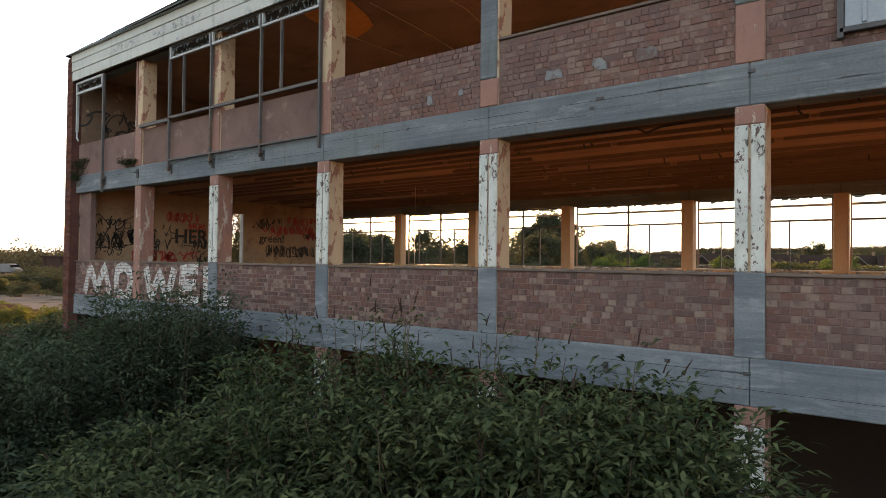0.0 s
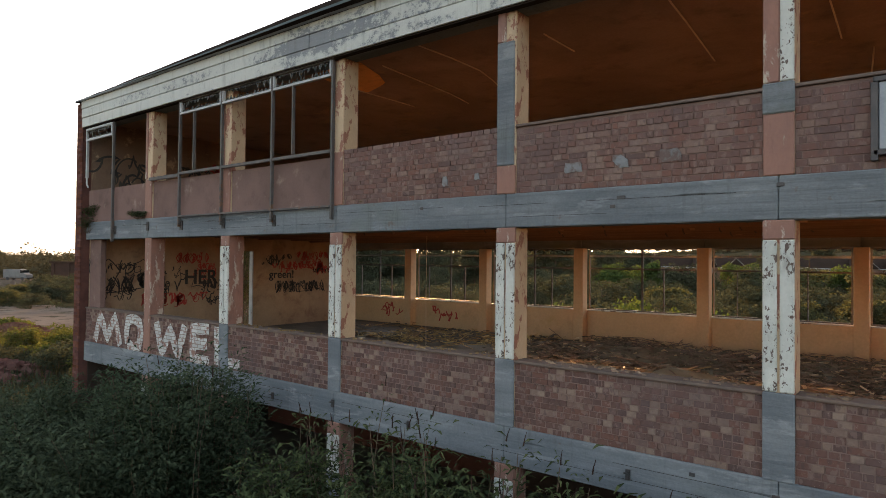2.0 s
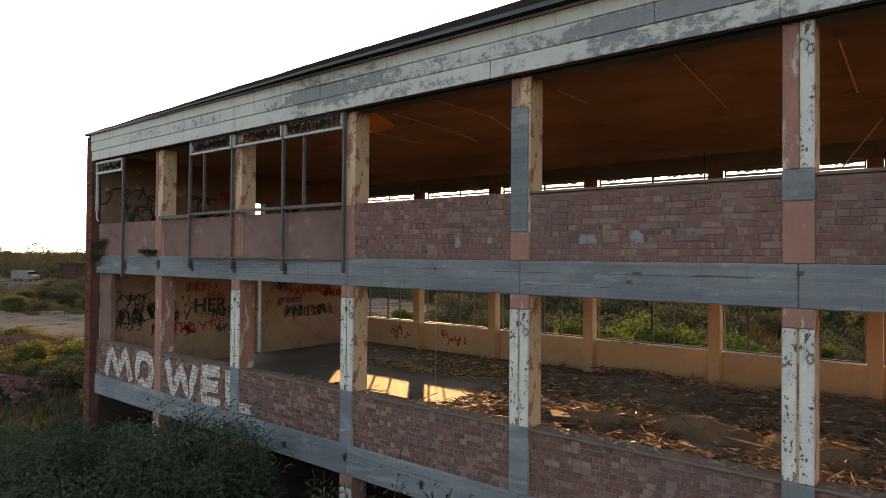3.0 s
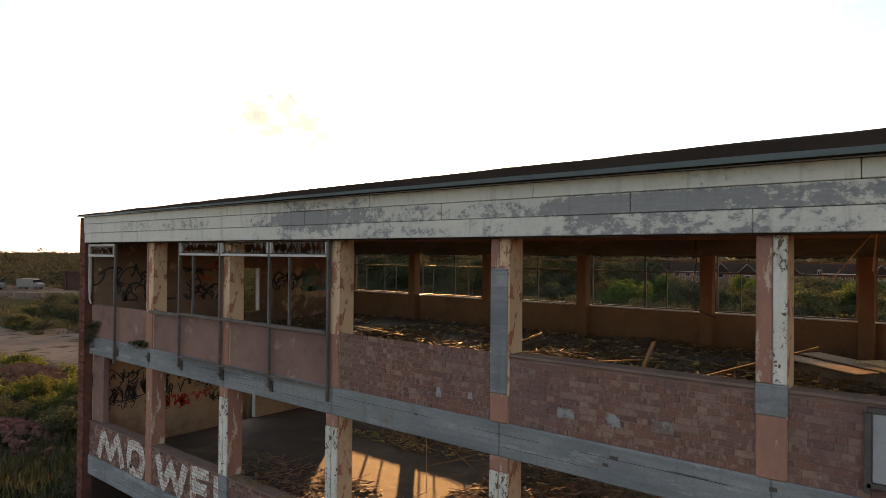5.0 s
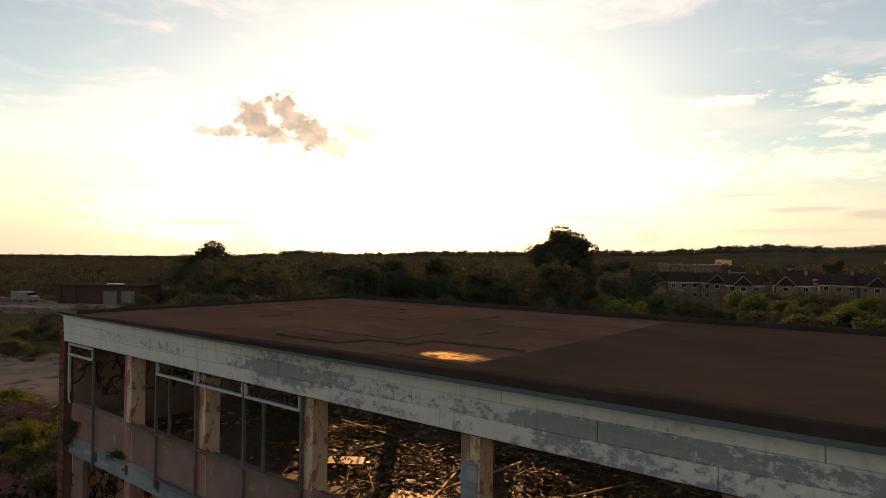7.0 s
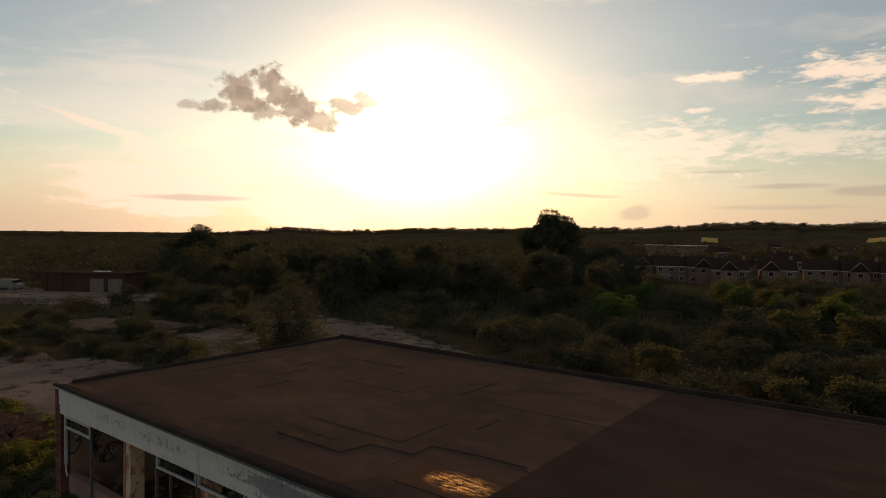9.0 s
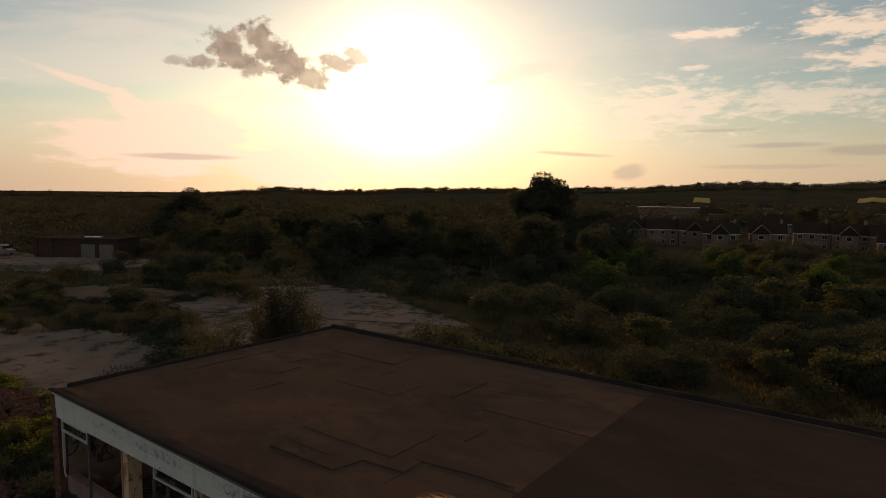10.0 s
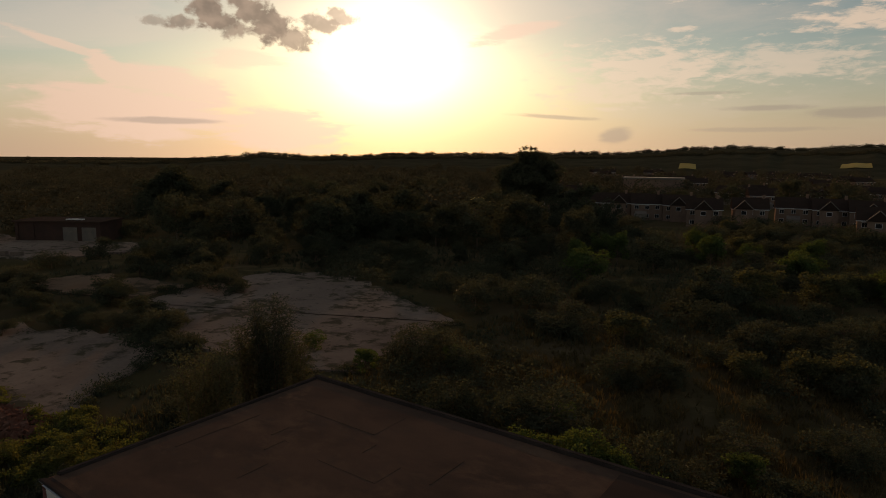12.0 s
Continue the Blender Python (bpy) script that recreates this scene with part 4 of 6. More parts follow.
# the ground floor is closed by brick walls, but for one doorway
slab("wall_ground_back", LEFT, -9.402, 12.6, 12.85, 0.12, 2.9, "red_wall", "dark red brick wall deep in the ground floor", "wall")
# the interior gloom is put into this stretch's near-black brick colour
slab("wall_ground_back", -8.2, RIGHT, 12.6, 12.85, 0.12, 2.9, "shed_wall", "brick wall deep in the ground floor, darkened for the gloom there", "wall")
slab("wall_ground_back", -9.4, -8.202, 12.6, 12.85, 0.12, 2.9, "red_wall", "dark red brick wall deep in the ground floor", "wall")
# end walls
def wall_with_door(name, x0, x1, doors, material, label):
    ob = empty(name, label, "wall", "", "structure")
    y0, y1 = FRONT + 0.1, BACK
    for (z0, z1, da, db, dz) in doors:
        # ground storey takes the near-black skin, gloom included in its colour
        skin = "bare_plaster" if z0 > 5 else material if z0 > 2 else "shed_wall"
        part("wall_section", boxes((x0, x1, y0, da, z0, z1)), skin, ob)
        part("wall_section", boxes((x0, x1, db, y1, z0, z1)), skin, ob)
        part("wall_section", boxes((x0, x1, da, db, dz, z1)), skin, ob)
        if z0 > 5:
            part("wall_section", boxes((x0, x1, da, db, z0, z0 + 0.35)), skin, ob)
        # pale door lining on the inner reveal
        part("door_lining", boxes((x0 - 0.02, x1 + 0.02, db - 0.045, db - 0.003, z0 + 0.02 + (0.35 if z0 > 5 else 0), dz - 0.003)), "white_frame", ob)
    return ob


wall_with_door("wall_west", LEFT - 0.12, LEFT, [(0.1, 3.17, 14.0, 14.9, 2.3), (3.17, 6.22, 10.9, 11.95, 5.58), (6.22, 8.95, 10.95, 12.05, 7.93)], "end_plaster", "cream plastered end wall covered in graffiti")
slab("wall_west_brick", LEFT - 0.34, LEFT - 0.125, FRONT + 0.1, 10.9, 0, 8.95, "house_brick", "outer brick leaf of the end wall", "wall")
slab("wall_west_brick", LEFT - 0.34, LEFT - 0.125, 10.9, 12.1, 0, 3.1, "house_brick", "outer brick leaf of the end wall", "wall")
slab("wall_west_brick", LEFT - 0.34, LEFT - 0.125, 10.9, 12.1, 7.94, 8.95, "house_brick", "outer brick leaf of the end wall", "wall")
slab("wall_west_brick", LEFT - 0.34, LEFT - 0.125, 12.1, BACK, 0, 8.95, "house_brick", "outer brick leaf of the end wall", "wall")
slab("wall_east", RIGHT, RIGHT + 0.34, FRONT, BACK, 0, 8.95, "cream_wall", "plain plastered end wall", "wall")
# brick pier at the corner, coursed
bm = boxes((LEFT - 0.35, LEFT - 0.025, FRONT - 0.12, FRONT + 0.095, -0.2, 9.28))
pier = thing("corner_pier", bm, "brick_pier", "dark red brick pier at the building's corner", "pier", "", "structure")
PIER_Y = FRONT - 0.12

# graffiti on the west wall and elsewhere
def ribbon(bm, pts, width, place):
    """A flat stroke of that width along points (u, v), laid on a wall by place(u, v)."""
    n = len(pts)
    left, right = [], []
    for i in range(n):
        a, b = pts[max(i - 1, 0)], pts[min(i + 1, n - 1)]
        d = Vector((b[0] - a[0], b[1] - a[1]))
        d = d.normalized() if d.length else Vector((1, 0))
        for side, q in ((1, left), (-1, right)):
            q.append(bm.verts.new(place(pts[i][0] - side * d.y * width / 2, pts[i][1] + side * d.x * width / 2)))
    for i in range(n - 1):
        bm.faces.new((left[i], left[i + 1], right[i + 1], right[i]))


def scrawl(name, centre, size, axis, material, label, seed, strokes=7, width=0.03):
    """A tag of wandering spray strokes, flat on the wall."""
    r = random.Random(seed)
    ob = empty(name, label, "graffiti", "graffiti")

    def place(u, v):
        return (centre[0], centre[1] + u, centre[2] + v) if axis == "x" else (centre[0] + u, centre[1], centre[2] + v)

    for k in range(strokes):
        u = -size[0] / 2 + size[0] * (k + r.uniform(0.2, 0.8)) / strokes
        v = size[1] * r.uniform(-0.4, 0.4)
        ang, turn = r.uniform(0, 6.28), r.uniform(-0.6, 0.6)
        step = min(size) * r.uniform(0.06, 0.12)
        pts = [(u, v)]
        for i in range(r.randint(8, 22)):
            if r.random() < 0.16:
                ang += r.choice([-2.2, 2.2, 1.5, -1.5])
                turn = r.uniform(-0.6, 0.6)
            ang += turn
            u += step * math.cos(ang) * 0.8
            v += step * math.sin(ang) * 1.2
            if abs(v) > size[1] / 2:
                ang = -ang
                v = max(-size[1] / 2, min(size[1] / 2, v))
            pts.append((u, v))
        bm = bmesh.new()
        ribbon(bm, pts, width * r.uniform(0.7, 1.3), place)
        part("stroke", bm, material, ob)
    return ob


def tag_line(centre, size, axis, material, label, seed, letters, width=0.03):
    """A line of sprayed marks, each one or two bent strokes between the same two levels."""
    r = random.Random(seed)
    ob = empty("graffiti_tag", label, "graffiti", "graffiti")

    def place(u, v):
        return (centre[0], centre[1] + u, centre[2] + v) if axis == "x" else (centre[0] + u, centre[1], centre[2] + v)

    w, h = size[0] / letters, size[1]
    for k in range(letters):
        u0 = -size[0] / 2 + w * k
        bm = bmesh.new()
        for q in range(r.randint(1, 2)):
            n = r.randint(3, 5)
            pts = [(u0 + w * 0.8 * r.random(), h * (r.random() - 0.5))]
            for i in range(n):
                a = pts[-1]
                b = (u0 + w * (0.05 + 0.8 * r.random()), h * (-0.5 if (i + q) % 2 else 0.5) * r.uniform(0.5, 1.0))
                bend = r.uniform(-0.3, 0.3) * h
                pts += [(a[0] + (b[0] - a[0]) * s + bend * math.sin(math.pi * s), a[1] + (b[1] - a[1]) * s) for s in (0.25, 0.5, 0.75, 1.0)]
            ribbon(bm, pts, width * r.uniform(0.8, 1.2), place)
        part("stroke", bm, material, ob)
    return ob


WX = LEFT + 0.006
for c, s, m, seed, k, w in (((WX, 13.0, 5.42), (0.9, 0.2), "spray_black", 101, 4, 0.025), ((WX, 13.9, 5.15), (1.9, 0.3), "spray_red", 102, 7, 0.035), ((WX, 14.9, 5.0), (0.8, 0.35), "spray_red", 103, 4, 0.05),
                            ((WX + 0.002, 14.8, 4.95), (0.8, 0.22), "spray_black", 104, 5, 0.025), ((WX, 13.9, 4.42), (2.2, 0.42), "spray_black", 105, 8, 0.035), ((WX, 14.4, 5.5), (1.4, 0.24), "spray_red", 106, 6, 0.03),
                            ((WX, 9.0, 4.2), (1.3, 0.32), "spray_red", 107, 5, 0.045), ((WX, 7.9, 5.1), (0.8, 0.2), "spray_black", 108, 5, 0.02), ((WX, 7.8, 4.6), (0.7, 0.5), "spray_black", 109, 4, 0.03),
                            ((WX, 8.75, 4.75), (0.8, 0.5), "spray_black", 110, 4, 0.035), ((WX, 10.5, 4.6), (0.6, 0.3), "spray_black", 111, 4, 0.05), ((WX, 9.9, 5.35), (1.0, 0.35), "spray_red", 112, 5, 0.028)):
    tag_line(c, s, "x", m, {"spray_black": "black", "spray_red": "red"}[m] + " sprayed line of unreadable marks on the end wall", seed, k, w)
for c, s, m, seed, k in (((WX, 7.9, 4.75), (0.9, 1.1), "spray_black", 1, 6), ((WX, 8.8, 4.6), (0.8, 0.9), "spray_black", 2, 5), ((WX, 9.25, 4.75), (0.5, 0.7), "spray_black", 3, 2),
                         ((WX, 10.45, 4.4), (0.5, 0.9), "spray_black", 4, 5), ((WX, 10.3, 4.95), (0.6, 0.5), "spray_red", 5, 6), ((WX, 9.6, 4.15), (1.2, 0.4), "spray_red", 6, 5),
                         ((WX, 12.6, 5.3), (0.5, 0.3), "spray_black", 7, 4), ((WX, 13.6, 5.05), (1.9, 0.32), "spray_red", 8, 10), ((WX, 14.3, 5.25), (0.9, 0.4), "spray_red", 18, 6),
                         ((WX, 13.9, 4.45), (1.9, 0.42), "spray_black", 9, 7),
                         ((WX, 8.3, 7.6), (1.3, 1.0), "spray_black", 10, 8), ((WX, 10.0, 7.5), (1.0, 0.9), "spray_black", 11, 6), ((WX, 10.5, 7.9), (0.5, 0.5), "spray_red", 12, 4),
                         ((WX, 13.0, 7.5), (0.9, 0.6), "spray_black", 13, 6), ((WX, 14.2, 7.5), (1.3, 0.7), "spray_green", 14, 9)):
    scrawl("graffiti_tag", c, s, "x", m, {"spray_black": "black", "spray_red": "red", "spray_green": "dark green"}[m] + " sprayed scrawl on the end wall", seed, k + 5, (0.026 if c[2] < 6 else 0.05) if m != "spray_green" else 0.09)
for c, s, m, seed, k in (((-15.0, BACK - 0.268, 3.65), (0.6, 0.5), "spray_red", 15, 4), ((-12.6, BACK - 0.268, 3.62), (0.9, 0.45), "spray_red", 16, 4)):
    scrawl("graffiti_tag", c, s, "y", m, "red sprayed scrawl below the rear windows", seed, k + 2, 0.045)


def lettering(text, size, x, y, z, material, axis, label, name="painted_word", sx=1.0, bold=0.0):
    cu = bpy.data.curves.new(name, "FONT")
    cu.body, cu.size, cu.extrude, cu.offset, cu.resolution_u = text, size, 0.002, bold, 3
    tmp = bpy.data.objects.new("tmp", cu)
    scene.collection.objects.link(tmp)
    dg = bpy.context.evaluated_depsgraph_get()
    me = bpy.data.meshes.new_from_object(tmp.evaluated_get(dg))
    bpy.data.objects.remove(tmp)
    me.materials.clear()
    me.materials.append(M[material])
    m = pose(x, y, z, 90, 0, 0 if axis == "y" else 90) @ Matrix.Diagonal((sx, 1, 1, 1))
    me.transform(m)
    me.name = name
    return tagged(new(name, me), label, "graffiti", "graffiti")


STROKES = {"M": [[(0, 0), (0.22, 0.8), (0.5, 0.12), (0.78, 0.8), (1.0, 0)]], "O": [[(0.1, 0.1), (0.02, 0.4), (0.12, 0.74), (0.5, 0.8), (0.88, 0.72), (0.98, 0.4), (0.86, 0.08), (0.5, 0.0), (0.1, 0.1)]],
           "W": [[(0, 0.8), (0.22, 0.0), (0.5, 0.68), (0.78, 0.0), (1.0, 0.8)]], "E": [[(0.95, 0.8), (0.05, 0.76), (0.05, 0.02), (0.98, 0.0)], [(0.06, 0.4), (0.85, 0.42)]], "bar": [[(0.0, 0.75), (0.04, 0.1), (0.5, 0.02)]]}
for ch, x, w in (("M", -16.62, 1.34), ("O", -14.99, 0.72), ("W", -13.6, 1.18), ("E", -12.14, 0.66)):
    bm = bmesh.new()
    for n_, path in enumerate(STROKES[ch]):
        fine = []
        for p, q in zip(path, path[1:]):
            fine += [(p[0] + (q[0] - p[0]) * s / 4, p[1] + (q[1] - p[1]) * s / 4) for s in range(4)]
        fine.append(path[-1])
        lay_y = FRONT + 0.0165 - 0.0015 * n_
        ribbon(bm, [(x + u * w, 3.27 + v * 0.84) for u, v in fine], 0.24, lambda u, v: (u, lay_y, v))
    thing("painted_letter", bm, "whitewash", "large white painted letter on the parapet bricks", "graffiti", "graffiti")
bm = bmesh.new()
ribbon(bm, [(-11.235, 4.0), (-11.24, 3.75), (-11.23, 3.5), (-11.235, 3.26)], 0.19, lambda u, v: (u, FRONT + 0.0165, v))
thing("painted_letter", bm, "whitewash", "upright stroke of a white painted letter", "graffiti", "graffiti")
bm = bmesh.new()
ribbon(bm, [(-10.84, 3.33), (-10.66, 3.35), (-10.46, 3.34)], 0.19, lambda u, v: (u, FRONT + 0.0165, v))
thing("painted_letter", bm, "whitewash", "white painted foot of a letter on the bricks", "graffiti", "graffiti")
slab("wall_return", LEFT + 0.003, -16.6, FRONT + 0.11, FRONT + 0.24, 4.08, 5.785, "mauve_render", "pale rendered return of the end wall", "wall")
lettering("green!", 0.36, WX + 0.002, 12.55, 4.72, "spray_black", "x", "the word green sprayed in black", "painted_word", 1.1, 0.006)
lettering("my", 0.3, WX + 0.002, 12.6, 5.2, "spray_black", "x", "a short word sprayed in black", "painted_word", 1.1, 0.006)
lettering("HER", 0.58, WX + 0.002, 9.62, 4.6, "spray_black", "x", "capital letters sprayed in black", "painted_word", 1.0, 0.012)

# window frames left at the upper floor's far bays
def frame_bar(ob, x0, x1, z0, z1, y0=FRONT - 0.09, y1=FRONT - 0.03, mat="steel_frame", name="bar"):
    part(name, soften(boxes((x0, x1, y0, y1, z0, z1)), 0.004), mat, ob)


def jagged(ob, x0, x1, z0, z1, seed):
    """Broken glass left round the edge of a small light."""
    r = random.Random(seed)
    bm = bmesh.new()
    yy = FRONT - 0.06
    for top in (True, False):
        x = x0
        while x < x1 - 0.03:
            w = min(r.uniform(0.05, 0.16), x1 - x)
            d = r.uniform(0.03, 0.13) * (1 if top else 0.8)
            zb = z1 if top else z0
            sg = -1 if top else 1
            vs = [bm.verts.new(p) for p in ((x, yy, zb), (x + w, yy, zb), (x + w * r.uniform(0.3, 0.8), yy, zb + sg * d))]
            q = [bm.verts.new(v.co + Vector((0, 0.004, 0))) for v in vs]
            bm.faces.new(vs); bm.faces.new(q[::-1])
            for k in range(3):
                bm.faces.new((vs[k], vs[(k + 1) % 3], q[(k + 1) % 3], q[k]))
            x += w
    part("glass_shards", bm, "dirty_glass", ob, "jagged broken glass")


win = empty("window_upper", "grey steel window frame with broken top lights", "window", "", "structure")
XS = [-12.6, -11.05, -9.46, -7.87]
for x in XS:
    frame_bar(win, x - 0.021, x + 0.021, 6.0, 8.66, name="mullion")
for a, b in zip(XS, XS[1:]):
    for z0, z1, m in ((8.615, 8.66, "white_frame"), (8.345, 8.39, "white_frame"), (7.09, 7.145, "steel_frame")):
        frame_bar(win, a + 0.031, b - 0.031, z0, z1, mat=m, name="rail")
    for xx in (a + 0.031, b - 0.066):
        frame_bar(win, xx, xx + 0.035, 8.401, 8.599, mat="white_frame", name="stile")
    jagged(win, a + 0.07, b - 0.07, 8.402, 8.598, int(a * 100))
    frame_bar(win, a + 0.031, b - 0.031, 6.2, 6.235, name="rail")
for x in (-12.05, -8.88):
    frame_bar(win, x - 0.015, x + 0.015, 7.152, 8.338, name="bar")
frame_bar(win, -13.86, -12.632, 7.05, 7.12, name="rail")
win2 = empty("window_corner", "steel window frame at the corner with one broken top light", "window", "", "structure")
frame_bar(win2, -15.66, -15.612, 5.72, 8.6, name="mullion")
for z0, z1 in ((8.54, 8.6), (8.28, 8.34)):
    frame_bar(win2, -17.12, -15.672, z0, z1, mat="white_frame", name="rail")
for x in (-17.12, -15.72):
    frame_bar(win2, x, x + 0.045, 8.342, 8.538, mat="white_frame", name="stile")
jagged(win2, -17.07, -15.73, 8.345, 8.535, 3)
frame_bar(win2, -17.1, -17.05, 7.35, 8.278, mat="white_frame", name="loose_strip")
tube_bm = bmesh.new()
tube(tube_bm, [(-17.08, FRONT - 0.06, 7.36), (-17.06, FRONT - 0.07, 7.2), (-16.95, FRONT - 0.08, 7.1)], 0.025, 0.02, 6)
part("bent_strip", tube_bm, "white_frame", win2)

# metal hatch in the upper brickwork
hatch = empty("metal_hatch", "grey sheet-metal hatch set in the upper brick wall", "hatch")
part("panel", soften(boxes((-0.56, 0.9, FRONT - 0.03, FRONT + 0.02, 6.4, 7.02)), 0.008), "grey_panel", hatch)
for b in ((-0.6, 0.95, FRONT - 0.05, FRONT + 0.02, 7.022, 7.07), (-0.6, 0.95, FRONT - 0.05, FRONT + 0.02, 6.35, 6.398)):
    part("frame_rail", soften(boxes(b), 0.005), "dark_metal", hatch)
part("frame_stile", soften(boxes((-0.62, -0.562, FRONT - 0.05, FRONT + 0.02, 6.3, 7.02)), 0.005), "dark_metal", hatch)
part("rib", soften(boxes((-0.42, -0.38, FRONT - 0.05, FRONT - 0.031, 6.42, 7.0)), 0.005), "grey_panel", hatch)

# fascia and roof
FX0, FX1 = LEFT - 0.02, RIGHT + 0.4
slab("flashing", FX0, FX1, 6.70, 6.77, 9.294, 9.304, "grey_panel", "thin grey metal drip flashing under the kerb", "trim")
fascia = empty("fascia", "three tiers of peeling white painted fascia boards", "fascia", "", "structure")
r = random.Random(8)
for z0, z1, off in ((8.64, 8.875, 0.0), (8.88, 9.105, 0.012), (9.11, 9.292, 0.024)):
    x = FX0
    while x < FX1:
        ln = r.uniform(2.6, 3.9)
        b = min(x + ln, FX1)
        bm = boxes((x + 0.003, b - 0.003, 6.80 - off + r.uniform(-0.004, 0.004), 6.83, z0, z1))
        soften(bm, 0.006)
        part("fascia_board", bm, "fascia_paint", fascia)
        x = b
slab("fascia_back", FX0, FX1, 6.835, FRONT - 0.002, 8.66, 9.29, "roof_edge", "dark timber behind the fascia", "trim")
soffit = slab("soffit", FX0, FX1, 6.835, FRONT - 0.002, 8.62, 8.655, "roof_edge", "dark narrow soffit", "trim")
def kerb_top(x):
    return 9.36 + 0.0092 * min(22.0, max(0.0, x + 17.2))


bm = bmesh.new()
xs = np.linspace(FX0 - 0.28, FX1, 70)
prev = None
for x in xs:
    up = min(1.0, max(0.0, (x + 17.2) / 9))
    zt = kerb_top(x) + 0.012 * noise.noise((x * 0.8, 0, 0)) + 0.008 * noise.noise((x * 3, 0, 5))
    yo = 6.74 - 0.15 * up
    sec = [(yo + 0.03, 9.306), (yo, 9.308), (yo + 0.005, zt - 0.02), (yo + 0.03, zt), (6.84, zt - 0.012), (6.95, zt - 0.06), (7.06, 9.285)]
    cur = [bm.verts.new((x, yy, zz)) for yy, zz in sec]
    if prev:
        for k in range(len(sec) - 1):
            bm.faces.new((prev[k], prev[k + 1], cur[k + 1], cur[k]))
        bm.faces.new((prev[0], cur[0], cur[-1], prev[-1]))
    else:
        bm.faces.new(cur)
    prev = cur
bm.faces.new(prev[::-1])
kerb_bm = bm
bm = bmesh.new()
prev = None
for x in xs:
    up = min(1.0, max(0.0, (x + 17.2) / 9))
    zt = 9.306 + (kerb_top(x) - 9.306) * 0.32 + 0.008 * noise.noise((x * 0.8, 0, 0))
    yo = 6.74 - 0.15 * up - 0.004
    cur = [bm.verts.new((x, yy, zz)) for yy, zz in ((yo - 0.006, 9.306), (yo - 0.002, zt), (yo + 0.002, zt), (yo - 0.001, 9.306))]
    if prev:
        for k in range(4):
            bm.faces.new((prev[k], prev[(k + 1) % 4], cur[(k + 1) % 4], cur[k]))
    else:
        bm.faces.new(cur)
    prev = cur
bm.faces.new(prev[::-1])
thing("edge_trim", bm, "edge_trim", "weathered blue-green metal trim on the roof's front edge", "trim", "", "structure")
bm = kerb_bm
thing("roof_kerb", bm, "roof_edge", "dark felted kerb along the roof's front edge", "roof edge", "", "structure")
# flat roof with gentle ponding
RX0, RX1, RY0, RY1 = LEFT - 0.36, RIGHT + 0.4, 6.95, BACK + 0.42
roof = empty("roof", "flat brown felt roof with lapped seams and patches", "roof", "", "structure")
bm = bmesh.new()
nx, ny = 90, 40
grid = [[bm.verts.new((RX0 + (RX1 - RX0) * i / nx, RY0 + (RY1 - RY0) * j / ny, ROOF + 0.012 * noise.noise((i * 0.11, j * 0.16, 2)) + 0.006 * noise.noise((i * 0.5, j * 0.6, 7)))) for j in range(ny + 1)] for i in range(nx + 1)]
for i in range(nx):
    for j in range(ny):
        bm.faces.new((grid[i][j], grid[i + 1][j], grid[i + 1][j + 1], grid[i][j + 1])).smooth = True
part("felt", bm, "roof_felt", roof)
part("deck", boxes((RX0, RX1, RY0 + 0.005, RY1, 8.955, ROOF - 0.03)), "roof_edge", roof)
for j in range(10):
    yy = 7.6 + j * 0.93
    x = RX0 + 0.3
    while x < RX1 - 1:
        ln = r.uniform(0.5, 2.4)
        if r.random() < 0.5:
            part("seam", boxes((x, min(x + ln, RX1 - 0.2), yy, yy + 0.07, ROOF - 0.02, ROOF + 0.001)), "roof_felt", roof)
        x += ln + r.uniform(0.2, 2.0)
for k in range(12):
    x = r.uniform(RX0 + 0.5, -2)
    ya = r.uniform(7.4, 14.5)
    part("seam", boxes((x, x + 0.05, ya, ya + r.uniform(0.6, 1.8), ROOF - 0.01, ROOF + 0.013)), "roof_felt", roof)
for x, yy, w, d in ((-15.5, 14.2, 3.2, 1.6), (-10.5, 9.2, 2.6, 1.5), (-12.5, 12.0, 2.2, 1.1), (-8.0, 12.6, 3.4, 1.7), (-6.6, 8.1, 2.0, 1.2)):
    part("felt_patch", soften(boxes((x, x + w, yy, yy + d, ROOF - 0.01, ROOF + 0.014)), 0.004), "roof_felt", roof, "newer felt patch")
part("felt_overlay", soften(boxes((-5.2, RX1 - 0.3, 7.25, BACK + 0.1, ROOF - 0.01, ROOF + 0.02)), 0.008), "roof_felt_dark", roof, "darker felt over the eastern half")
# one damp strip of felt
bm = boxes((-6.75, -5.21, 7.75, 8.7, ROOF - 0.01, ROOF + 0.0165))
soften(bm, 0.004)
part("felt_patch", bm, "damp_felt", roof, "felt patch, damp and shiny in streaks")
# a lap that wanders across the felt
bm = bmesh.new()
tube(bm, [(x_, y_, ROOF + 0.012) for x_, y_ in ((-10.2, 8.1), (-8.36, 8.1), (-8.24, 8.75), (-7.26, 8.83), (-7.3, 9.41), (-6.27, 9.56), (-5.36, 9.59))], 0.024, 0.018, 6)
part("lap_ridge", bm, "roof_felt", roof)
